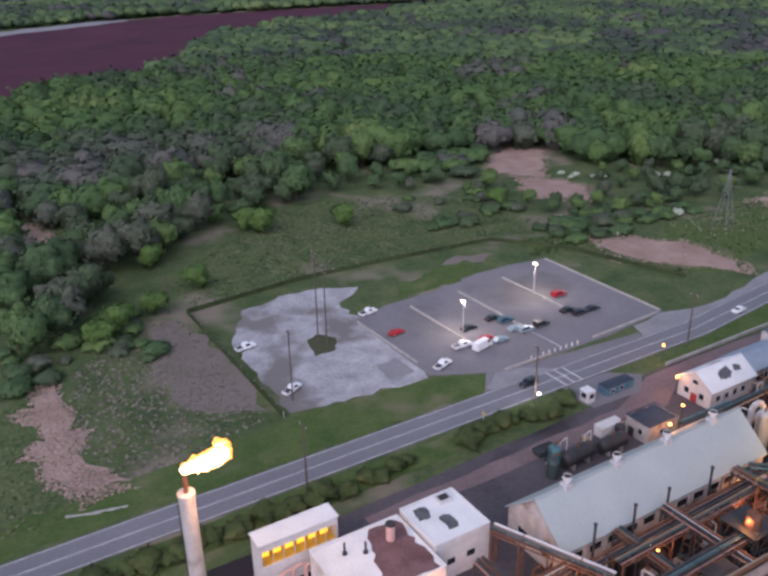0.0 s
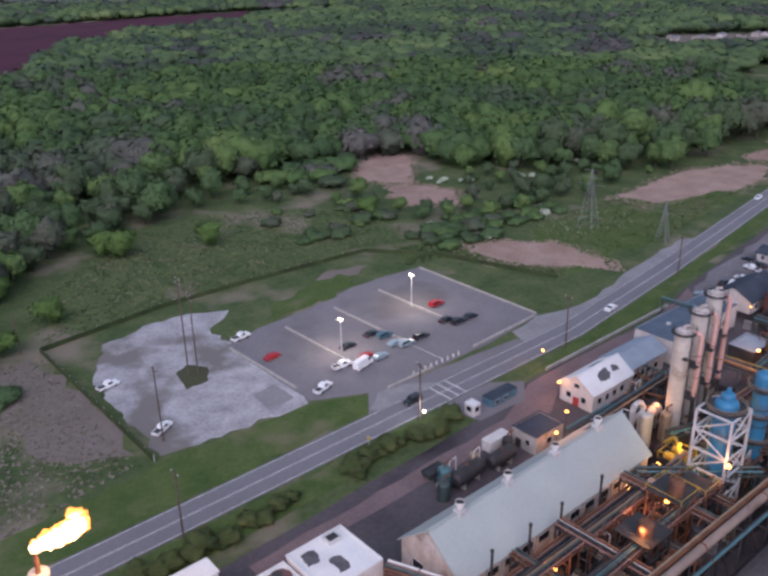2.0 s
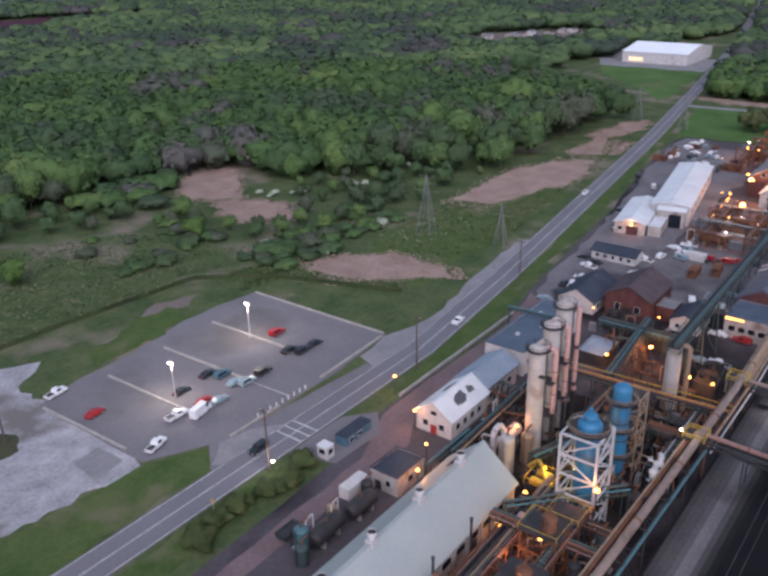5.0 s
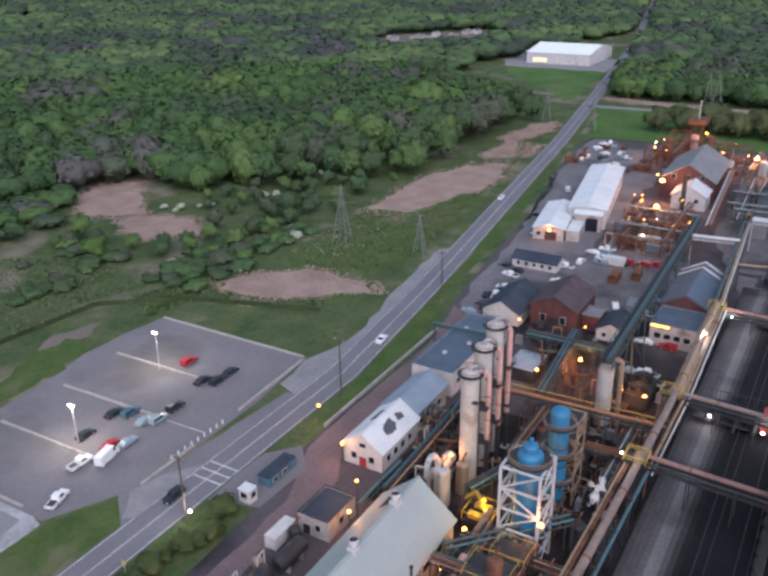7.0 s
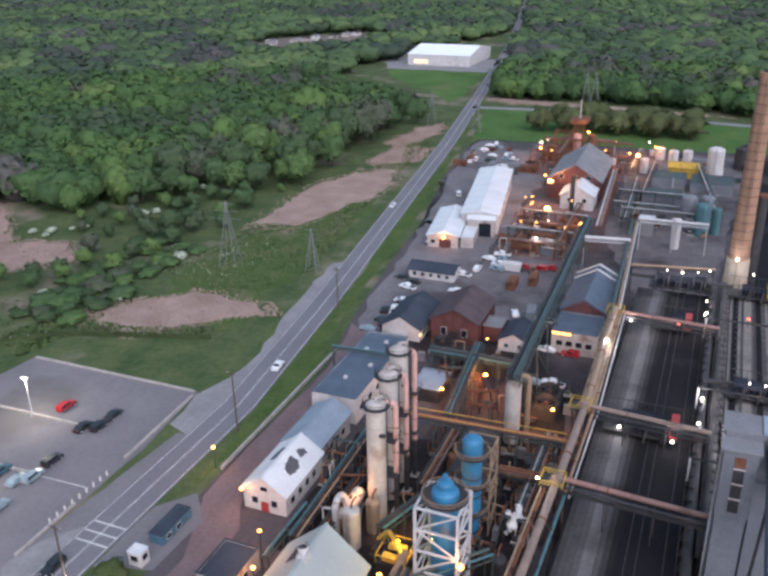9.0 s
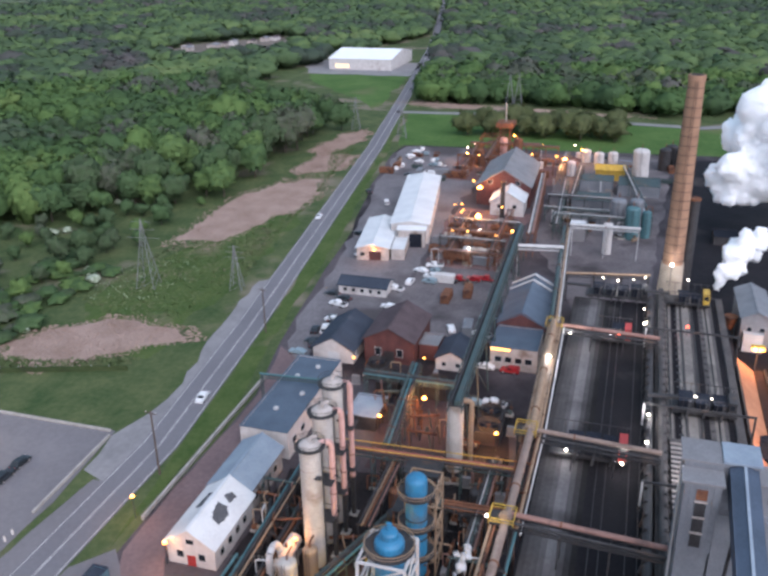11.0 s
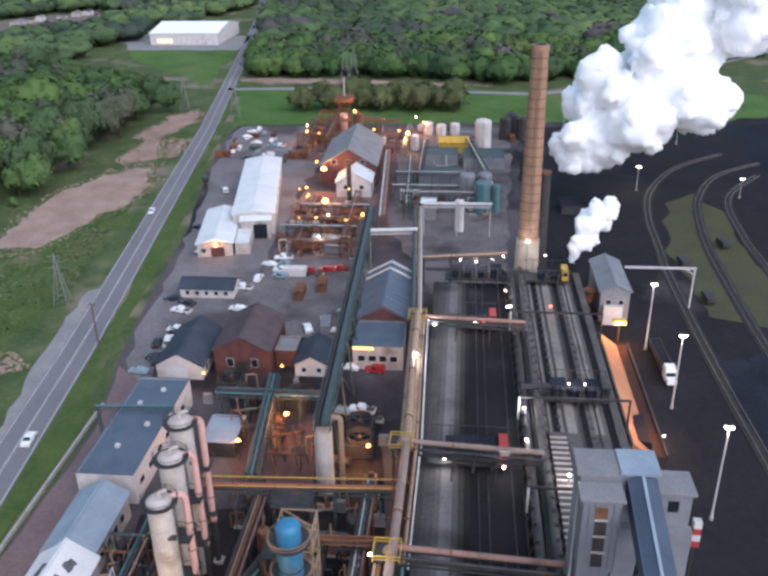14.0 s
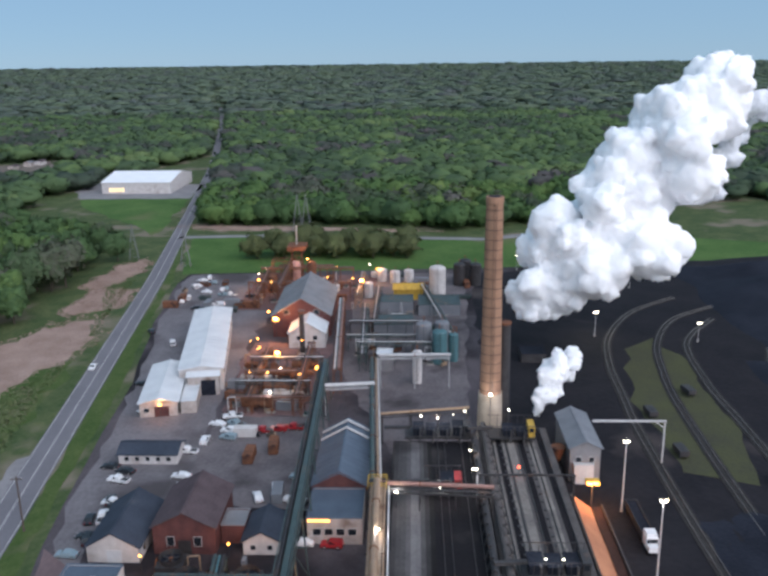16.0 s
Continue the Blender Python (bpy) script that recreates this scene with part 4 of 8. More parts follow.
for q in (("pickup", "w", 262, 101, 80, YARDWORD), ("sedan", "w", 285.5, 119.5, 60, YARDWORD), ("pickup", "w", 343, 128, 20, YARDWORD), ("sedan", "k", 356, 139.5, 30, YARDWORD), ("sedan", "k", 235.5, 110.6, 10, YARDWORD), ("pickup", "w", 231, 111.2, 10, YARDWORD),
          ("sedan", "k", 222.5, 111.5, 20, YARDWORD), ("sedan", "k", 238, 112, 10, YARDWORD), ("pickup", "s", 278, 92, 60, YARDWORD), ("pickup", "w", 283, 94, 100, YARDWORD), ("suv", "w", 268, 98, 0, YARDWORD), ("sedan", "w", 222, 66.5, 85, YARDWORD), ("suv", "r", 221.5, 60.5, 85, YARDWORD),
          ("sedan", "s", 205, 66, 80, YARDWORD), ("pickup", "w", 205.5, 61.5, 80, YARDWORD), ("sedan", "w", 412, 126, 0, YARDWORD), ("pickup", "w", 416, 139, 30, YARDWORD), ("suv", "w", 390, 122, 70, YARDWORD), ("sedan", "s", 395, 117, 70, YARDWORD), ("sedan", "k", 402, 112, 70, YARDWORD),
          ("sedan", "k", 384, 127, 70, YARDWORD), ("pickup", "w", 404, 121, 75, YARDWORD), ("sedan", "w", 376, 118, 75, YARDWORD), ("pickup", "r", 274, 84, 80, YARDWORD), ("suv", "r", 275, 80, 80, YARDWORD), ("pickup", "r", 276, 76, 85, YARDWORD), ("suv", "k", 276.5, 72.5, 85, YARDWORD), ("pickup", "k", 272, 87, 85, YARDWORD),
          ("sedan", "w", 245, 97, 90, YARDWORD), ("pickup", "s", 244, 93, 90, YARDWORD), ("sedan", "w", 240, 79, 20, YARDWORD), ("sedan", "k", 306, 127, 65, YARDWORD)):
    park(*q, z=0.05)
yard_rnd = random.Random(77)
for x0, x1, y0, y1, n in ((378, 434, 120, 142, 12), (214, 240, 110, 114, 4), (246, 255, 98, 118, 4), (268, 280, 92, 98, 3), (236, 252, 70, 78, 3)):
    for k in range(n):
        park(yard_rnd.choice(("sedan", "pickup", "suv")), yard_rnd.choice("wwks"), x0 + (x1 - x0) * (k + 0.5) / n, yard_rnd.uniform(y0, y1), yard_rnd.choice((10, 75, 85)), YARDWORD, z=0.05)
park("sedan", "w", 320, 147.5, 189, "on the road's near lane", z=0.1)
park("sedan", "w", 190.5, 125.6, 187, "on the road's lane", z=0.1)
park("suv", "k", 116, 126.6, 182, "on the road's lane", z=0.1)


def semi_truck(x, y, turn):
    t = thing("semi_truck", (x, y, 0.09), "white-cab semi truck with long dark trailer beside the coke wharf", "truck", turn=turn)
    cab = part("cab", B().prism([(-1.3, -1.2), (1.3, -1.2), (1.3, 1.2), (-1.3, 1.2)], 0.9, 3.2).box(1.3, 2.8, -1.0, 1.0, 0.8, 1.9), P_WHITE, t)
    part("windscreen", B().box(1.29, 1.33, -1.05, 1.05, 2.0, 2.9), M_WINDOW, cab)
    part("roof_fairing", B().prism([(-1.3, -1.1), (0.9, -1.0), (0.9, 1.0), (-1.3, 1.1)], 3.2, 3.8), P_WHITE, cab)
    part("trailer", B().box(-14.5, -1.9, -1.25, 1.25, 1.2, 1.5).box(-14.5, -1.9, -1.25, -1.1, 1.5, 2.7).box(-14.5, -1.9, 1.1, 1.25, 1.5, 2.7).box(-14.5, -14.35, -1.1, 1.1, 1.5, 2.7).box(-2.05, -1.9, -1.1, 1.1, 1.5, 2.7), M_STEEL, t, "dark open dump trailer")
    part("load", B().box(-14.3, -2.1, -1.08, 1.08, 1.5, 2.4), M_COAL, t)
    part("chassis", B().box(-14, 2.4, -0.5, 0.5, 0.7, 1.0), M_STEEL, t)
    for wx in (2.0, -1.4, -2.6, -12.2, -13.4):
        for s in (-1, 1):
            part("wheel", B().cyl((wx, s * 0.8, 0.5), (wx, s * 1.2, 0.5), 0.5, n=12), M_TYRE, t)


semi_truck(222, -3.4, 181)


# ---- buildings ----
def gable_roof(L, W, z, rise, over=0.5, thick=0.25, axis="x"):
    b = B()
    for s in (0, 1):
        y0, y1 = (W / 2, -over) if s == 0 else (W / 2, W + over)
        drop = rise * over / (W / 2)
        pts = [(-over, y0, z + rise), (L + over, y0, z + rise), (L + over, y1, z - drop), (-over, y1, z - drop)]
        pts = [(q[1], q[0], q[2]) if axis == "y" else q for q in pts]
        b.add(pts + [(x, y, zz + thick) for x, y, zz in pts], [(0, 1, 2, 3), (7, 6, 5, 4), (0, 4, 5, 1), (1, 5, 6, 2), (2, 6, 7, 3), (3, 7, 4, 0)])
    return b


def walls(L, W, h, th=0.25, rise=0.0, axis="x"):
    """Four walls with thickness; gable ends where there is a rise."""
    b = B().box(0, L, 0, th, 0, h).box(0, L, W - th, W, 0, h).box(0, th, th, W - th, 0, h).box(L - th, L, th, W - th, 0, h)
    if rise:
        ends = ((0, th), (L - th, L)) if axis == "x" else ((0, th), (W - th, W))
        span = W if axis == "x" else L
        for a, c in ends:
            tri = [(u, v, zz) for u in (a, c) for v, zz in ((0, h), (span, h), (span / 2, h + rise))]
            tri = [(v, u, zz) if axis == "y" else (u, v, zz) for u, v, zz in tri]
            b.add(tri, [(0, 1, 2), (5, 4, 3), (0, 3, 4, 1), (1, 4, 5, 2), (2, 5, 3, 0)])
    return b


def window_on(t, side, at, z, w, h, L, W, glass=None):
    """A framed window on a wall: side s, n (along x) or w, e (along y)."""
    g = glass or M_WINDOW
    if side in "sn":
        y = -0.04 if side == "s" else W + 0.04
        f = part("window", B().box(at - w / 2 - 0.1, at + w / 2 + 0.1, min(y, y * 0.0) - 0.02 if side == "s" else W - 0.02, 0.0 if side == "s" else y + 0.02, z - 0.1, z + h + 0.1), M_GALV, t)
        part("pane", B().box(at - w / 2, at + w / 2, y - 0.03, y + 0.03, z, z + h), g, f)
    else:
        x = -0.04 if side == "w" else L + 0.04
        f = part("window", B().box(x - 0.02, 0.0, at - w / 2 - 0.1, at + w / 2 + 0.1, z - 0.1, z + h + 0.1) if side == "w" else B().box(L, x + 0.02, at - w / 2 - 0.1, at + w / 2 + 0.1, z - 0.1, z + h + 0.1), M_GALV, t)
        part("pane", B().box(x - 0.03, x + 0.03, at - w / 2, at + w / 2, z, z + h), g, f)


def door_on(t, side, at, w, h, material, L, W):
    if side == "s":
        part("door", B().box(at - w / 2, at + w / 2, -0.08, 0.02, 0.0, h), material, t)
    elif side == "w":
        part("door", B().box(-0.08, 0.02, at - w / 2, at + w / 2, 0.0, h), material, t)


def shed(name, x, y, L, W, h, rise, wall, roof, label, axis="x", win=(), doors=(), seams=0.0, z=0.0, category="building", turn=0.0):
    t = thing(name, (x, y, z), label, category, turn=turn)
    part("wall", walls(L, W, h, rise=rise, axis=axis), wall, t)
    if rise:
        span, length = (W, L) if axis == "x" else (L, W)
        part("roof", gable_roof(length, span, h, rise, axis=axis), roof, t)
        if seams:
            b, k = B(), 0.0
            while k < length:
                for s in (-0.5, span + 0.5):
                    p, q = (k, span / 2, h + rise + 0.27), (k, s, h - rise * 0.5 / (span / 2) + 0.27)
                    b.beam((p[1], p[0], p[2]) if axis == "y" else p, (q[1], q[0], q[2]) if axis == "y" else q, 0.09, 0.07)
                k += seams
            part("roof_seams", b, roof, t)
        rb = B().beam((-0.5, W / 2, h + rise + 0.27), (L + 0.5, W / 2, h + rise + 0.27), 0.5, 0.12) if axis == "x" else B().beam((L / 2, -0.5, h + rise + 0.27), (L / 2, W + 0.5, h + rise + 0.27), 0.5, 0.12)
        part("ridge_cap", rb, roof, t)
    else:
        part("roof", B().box(0.25, L - 0.25, 0.25, W - 0.25, h - 0.35, h - 0.15), roof, t)
        part("parapet", B().box(-0.05, L + 0.05, -0.05, 0.27, h, h + 0.12).box(-0.1, L + 0.1, W - 0.27, W + 0.1, h, h + 0.12).box(-0.1, 0.27, 0.27, W - 0.27, h, h + 0.12).box(L - 0.27, L + 0.1, 0.27, W - 0.27, h, h + 0.12), roof, t)
    for w in win:
        window_on(t, w[0], w[1], w[2], w[3], w[4], L, W, w[5] if len(w) > 5 else None)
    for d in doors:
        door_on(t, d[0], d[1], d[2], d[3], d[4], L, W)
    return t


def roof_vent(x, y, z, label="round galvanised ridge ventilator", s=1.0):
    t = thing("roof_vent", (x, y, z), label, "vent", "ridge ventilators")
    part("curb", B().box(-0.8 * s, 0.8 * s, -0.8 * s, 0.8 * s, -0.6, 0.35), M_GALV, t)
    part("throat", B().cyl((0, 0, 0.3), (0, 0, 1.3 * s), 0.45 * s, n=12), M_GALV, t)
    part("cowl", B().cyl((0, 0, 1.3 * s), (0, 0, 1.9 * s), 0.85 * s, 0.75 * s, 12, caps=False), M_GALV, t)
    # dark disc in the cowl, shade of the throat put into its colour
    part("opening", B().cyl((0, 0, 1.5 * s), (0, 0, 1.6 * s), 0.7 * s, n=12), M_STEEL, t, "dark vent opening")


# long hall
hall = shed("long_hall", 79, 75.2, 50.5, 13.6, 6.3, 5.8, M_DIRTYWHITE, M_GREENROOF, "long hall with pale green-grey gable roof and soiled walls", seams=0.0,
            win=[("s", 3 + 4.2 * i, 3.4, 2.6, 1.4) for i in range(11)] + [("e", 4, 2.5, 2.4, 1.6), ("e", 9.6, 2.5, 2.4, 1.6), ("w", 4, 2.5, 2.4, 1.6), ("w", 9.6, 2.5, 2.4, 1.6)], doors=[("s", 36, 3, 3.2, M_STEEL)])
for i in range(12):
    part("buttress", B().box(0.8 + 4.2 * i, 1.3 + 4.2 * i, -0.35, 0, 0, 5.6), M_DIRTYWHITE, hall)
part("roof_patch", B().add([(43.5, 10.4, 9.42), (47.4, 10.4, 9.42), (47.4, 8.4, 11.1), (43.5, 8.4, 11.1)], [(0, 1, 2, 3)]), M_BROWNROOF, hall, "faded maroon roof patch")
for x in (85.5, 97, 109.5, 122):
    roof_vent(x, 82, 12.4, s=1.0)
for i, x in enumerate((84, 93, 101, 112)):
    st = thing("exhaust_stack", (x, 73.6, 0), "thin dark exhaust stack beside the long hall", "stack", "hall exhaust stacks")
    part("pipe", B().cyl((0, 0, 0), (0, 0, 10.5), 0.22, n=8), M_STEEL, st)
    part("cap", B().cyl((0, 0, 10.4), (0, 0, 10.8), 0.32, n=8), M_STEEL, st)

# near buildings
nb = shed("white_flat_building", 61.5, 85.6, 10.8, 10.8, 8.0, 0.0, M_WHITE, M_WHITEROOF, "white building with flat patched roof", win=[("s", 3, 3, 1.6, 1.2), ("s", 7, 3, 1.6, 1.2)])
part("roof_patch", B().prism(ragged([(1.2, 6.5), (3.6, 6.4), (4.0, 9.2), (1.6, 9.4)], 0.7, 0.25, 3), 7.85, 7.9), M_PATCH, nb, "torn dark roofing patch")
part("roof_patch", B().prism(ragged([(4.2, 2.4), (6.2, 2.2), (6.6, 5.4), (4.4, 5.8)], 0.7, 0.3, 4), 7.85, 7.9), M_PATCH, nb, "torn dark roofing patch")
hatch = part("roof_hatch", B().box(6.4, 9.0, 8.0, 10.0, 7.8, 8.5), M_GALV, nb)
part("grille", B().box(6.8, 8.6, 8.3, 9.7, 8.5, 8.56), M_STEEL, hatch)
rb = shed("rust_stained_building", 44.5, 82, 16.5, 14.5, 7.0, 0.0, M_WHITE, M_WHITEROOF, "low white building with rust-stained roof", win=[("s", 3, 3, 1.6, 1.2), ("s", 8, 3, 1.6, 1.2)])
part("roof_patch", B().prism(ragged([(6.5, 0.5), (15.8, 0.5), (15.8, 13.5), (10.5, 13.8), (8.5, 9.5)], 1.2, 0.5, 6), 6.85, 6.9), mat("rust_soot_stain", (0.105, 0.056, 0.058), (0.17, 0.10, 0.10), size=3.0, fine=0.5), rb, "soot and rust stained roof felt")
rs = thing("roof_stack", (57, 92, 6.85), "short rusty pink roof stack with dark rim", "stack")
part("shaft", B().cyl((0, 0, 0), (0, 0, 3.0), 0.75, n=14), M_PINK, rs)
part("rim", B().cyl((0, 0, 3.0), (0, 0, 3.3), 0.85, n=14), M_STEEL, rs)
for q in ((49, 93), (52, 91.5)):
    rs = thing("vent_pipe", (*q, 6.85), "thin dark roof vent pipe", "vent", "roof vent pipes")
    part("pipe", B().cyl((0, 0, 0), (0, 0, 2.2), 0.18, n=8), M_STEEL, rs)
    part("base", B().cyl((0, 0, 0), (0, 0, 0.3), 0.45, n=8), M_STEEL, rs)

lit = thing("lit_equipment_house", (37.2, 99.4), "tall white equipment house with yellow-lit open side", "building")
part("wall", B().box(0, 14, 3.35, 3.6, 0, 9).box(0, 0.25, 0, 3.35, 0, 9).box(13.75, 14, 0, 3.35, 0, 9).box(0.25, 13.75, 0, 0.25, 0, 4.6).box(0.25, 13.75, 0, 0.25, 7.6, 9), M_WHITE, lit)
part("roof", B().box(-0.2, 14.2, -0.2, 3.8, 9, 9.25), M_WHITEROOF, lit)
part("floor", B().box(0.25, 13.75, 0.25, 3.35, 4.2, 4.5), M_YELLOW, lit)
# emitting panels stand in for the lit interior, no lamp is built inside
for i in range(6):
    part("glowing_panel", B().box(0.9 + 2.15 * i, 2.3 + 2.15 * i, 2.0, 2.2, 4.9, 6.4 + 0.5 * (i % 2)), M_YELLOWGLOW, lit, "glowing panel for the yellow-lit inside")
for i in range(8):
    part("mullion", B().box(0.3 + 1.9 * i, 0.4 + 1.9 * i, 0.02, 0.14, 4.6, 7.6), M_GALV, lit)
for i in range(6):
    rx = thing("rooftop_pipe", (40 + 2.2 * i, 98.2 - 0.1 * i, 0), "pink pipe in front of the lit equipment house", "pipe", "pipes before the lit house")
    part("run", B().pipe([(0, 0, 0), (0, 0, 3.2 + 0.3 * (i % 2)), (2.0, 0, 3.2 + 0.3 * (i % 2)), (2.0, 0, 0)], 0.25), M_PINK, rx)

# gatehouse, office house and annexe
shed("gatehouse", 121.6, 112.9, 2.2, 2.6, 2.8, 0.0, M_WHITE, M_WHITEROOF, "small white guard booth at the gate", win=[("s", 1.1, 1.2, 1.2, 1.1), ("w", 1.3, 1.2, 1.4, 1.1)])
shed("gate_canopy", 127.4, 112.8, 8.4, 2.8, 2.1, 0.0, mat("teal_blue_cladding", (0.09, 0.17, 0.22), size=2.0), M_DARKROOF, "dark teal shelter beside the gate", win=[("s", 1.8, 0.7, 1.2, 0.8), ("s", 4.6, 0.7, 1.2, 0.8)])
house = shed("office_house", 142, 96.6, 14.5, 8.8, 4.6, 3.0, M_WHITE, M_WHITEROOF, "white office house with torn patchy gable roof", win=[("s", 2.5 + 2.8 * i, 1.6, 1.2, 1.3) for i in range(4)] + [("w", 2.4, 1.6, 1.2, 1.3), ("w", 6.4, 1.6, 1.2, 1.3), ("w", 4.4, 4.6, 1.4, 0.9)], doors=[("w", 4.4, 1.6, 2.2, M_RED)])
for k, pts in enumerate(([(4.5, 1.2), (7.2, 0.9), (9.0, 1.8), (8.4, 3.3), (6.0, 3.1), (4.9, 2.6)], [(9.6, 1.9), (11.8, 1.6), (12.2, 2.6), (10.2, 3.2)], [(6.5, 5.6), (10.5, 5.4), (11, 6.6), (7, 7.2)])):
    b = B()
    out = ragged(pts, 0.6, 0.25, 60 + k)
    zz = [4.6 + 3.0 * (1 - abs(y - 4.4) / 4.4) + 0.28 for x, y in out]
    b.add([(x, y, z) for (x, y), z in zip(out, zz)], [tuple(range(len(out)))])
    part("roof_patch", b, M_PATCH, house, "torn dark roofing patch")
shed("office_annexe", 157.2, 97.4, 14.0, 8.0, 5.0, 2.2, M_DIRTYWHITE, M_BLUEROOF, "soiled white annexe with grey-blue gable roof", win=[("s", 2.2 + 2.8 * i, 1.8, 1.4, 1.3) for i in range(4)])
shed("pump_house", 120.4, 94.5, 8.6, 6.4, 4.2, 0.0, M_DIRTYWHITE, M_DARKROOF, "small whitewashed pump house with dark flat roof", win=[("s", 4, 1.6, 1.4, 1.2), ("w", 2.2, 1.6, 1.0, 1.2)], doors=[("w", 4.6, 1.4, 2.1, M_STEEL)])
dk = shed("dark_roofed_store", 174.4, 97.4, 31.5, 10.4, 6.2, 0.0, M_WHITE, M_SLATE, "long pale-walled store with dark flat roof", win=[("s", 3 + 4.5 * i, 2.5, 1.8, 1.2) for i in range(6)], doors=[("w", 5, 3, 3.2, M_DIRTYWHITE)])
for q in ((8, 6), (15, 3), (22, 7), (27, 4)):
    part("roof_vent", B().box(q[0] - 0.4, q[0] + 0.4, q[1] - 0.4, q[1] + 0.4, 6.0, 6.6), M_GALV, dk)

# yard buildings
shed("dark_gable_store", 215.5, 98, 17, 10.4, 3.6, 3.0, M_WHITE, M_DARKROOF, "white store with dark blue-grey gable roof", win=[("s", 3, 1.2, 1.2, 1.2), ("s", 9, 1.2, 1.2, 1.2)], doors=[("w", 5, 3, 2.8, M_WHITEROOF)])
shed("brick_workshop", 218.5, 83.5, 16.5, 12.5, 6.2, 3.2, M_BRICK, M_BROWNROOF, "red-brown brick workshop with gable roof", win=[("w", 3.5, 2, 1.4, 2.0), ("w", 9, 2, 1.4, 2.0)], doors=[("w", 6.2, 2.6, 3.2, M_STEEL)])
shed("workshop_lean_to", 222.5, 78.4, 6.5, 4.8, 4.2, 0.0, M_BRICK, M_GREYROOF, "small brick lean-to with grey-brown roof")
shed("small_white_gable", 218.6, 70.6, 10, 7.4, 3.2, 2.0, M_WHITE, M_DARKROOF, "small white building with dark gable roof", win=[("w", 2, 1.2, 1.0, 1.0), ("w", 5.4, 1.2, 1.0, 1.0)])
shed("white_hut", 256, 102, 7.2, 14.4, 2.8, 1.4, M_WHITE, M_DARKROOF, "long white hut with dark low gable roof", axis="y", win=[("w", 2 + 2.6 * i, 1.0, 1.0, 1.0) for i in range(5)])
shed("white_warehouse", 303.2, 101.0, 61, 12.8, 7.0, 1.0, M_WHITE, M_WHITEROOF, "long white sheet-metal warehouse", seams=3.0, win=[("s", 6 + 9 * i, 3.5, 2.4, 1.2) for i in range(6)], doors=[("w", 4.6, 4.2, 5.0, M_STEEL)], turn=9.8)
# the coal-black door panel paints the shade of an open bay
shed("loading_canopy", 299.4, 101.4, 3.6, 9.0, 6.2, 0.6, M_DIRTYWHITE, M_WHITEROOF, "pale loading canopy before the white warehouse", axis="y", doors=[("w", 3.2, 4.2, 4.8, M_COAL)], turn=9.8)
shed("low_white_shed", 284.6, 109.7, 30, 10.4, 4.2, 1.2, M_DIRTYWHITE, M_WHITEROOF, "low off-white shed with ribbed roof", seams=2.5, win=[("w", 8.5, 1.5, 1.4, 1.2)], doors=[("w", 4.4, 4, 3.0, M_BRICK)], turn=9.4)
shed("side_shed", 286.4, 104.9, 22, 4.3, 3.7, 0.0, M_DIRTYWHITE, M_WHITEROOF, "narrow off-white side shed", turn=9.4)
shed("grey_process_hall", 352, 73.4, 37, 20.6, 8.0, 6.2, M_BRICK, M_GREYROOF, "big brick process hall with grey gable roof", seams=2.4, win=[("w", 5, 8.5, 1.8, 1.6), ("w", 10.3, 8.5, 1.8, 1.6), ("w", 15.6, 8.5, 1.8, 1.6)], turn=1.5)
shed("white_gable_annexe", 340, 74.2, 11.5, 12.4, 5.5, 3.6, M_WHITE, M_WHITEROOF, "white gable annexe before the brick hall", win=[("w", 3.4, 3, 1.4, 1.4), ("w", 9, 3, 1.4, 1.4)], turn=1.5)
cr = shed("slate_roofed_store", 235, 54.2, 27, 11.6, 6.5, 3.0, M_STEEL, M_SLATE, "long store with slate-blue gable roof beside the conveyor", seams=2.2)
part("brick_gable", B().add([(-0.3, -0.3, 5.4), (-0.3, 11.9, 5.4), (-0.3, 11.9, 6.6), (-0.3, 5.8, 10.0), (-0.3, -0.3, 6.6)], [(0, 1, 2, 3, 4)]), M_BRICK, cr, "weathered red gable board")
for x in (21, 25):
    part("roof_truss", B().beam((x, -0.4, 6.9), (x, 5.8, 10.3), 0.6, 0.35).beam((x, 5.8, 10.3), (x, 12.0, 6.9), 0.6, 0.35), M_GALV, cr, "pale roof truss over the ridge")
ls = shed("lit_store", 222.5, 54.4, 12.2, 11.2, 6.0, 0.0, M_DIRTYWHITE, M_SLATE, "flat slate-roofed store with lit front edge", win=[("w", 2 + 2.4 * i, 2.2, 1.6, 1.4) for i in range(4)])
part("light_strip", B().box(-0.35, -0.12, 6.5, 11.0, 5.4, 5.7), M_SODIUM, ls, "glowing orange strip lamp")

# far clearing
fw = shed("far_warehouse", 679, 226, 62, 52, 8.5, 4.5, M_WHITE, M_BRIGHTROOF, "large white-roofed warehouse in a clearing", axis="y", seams=5.0, win=[("w", 36 + 2.4 * i, 1.5, 2.0, 3.0, M_DOORGLOW) for i in range(5)])
for i in range(10):
    shed("far_low_shed", 722 + 15 * i + rnd.uniform(-4, 4), 470 - 8 * i + rnd.uniform(-8, 8), rnd.uniform(6, 14), rnd.uniform(5, 10), rnd.uniform(3, 5), 1.0, M_DIRTYWHITE if i % 3 else M_WHITE, M_BROWNROOF if i % 2 else M_GREYROOF, "small shed in the far clearing")


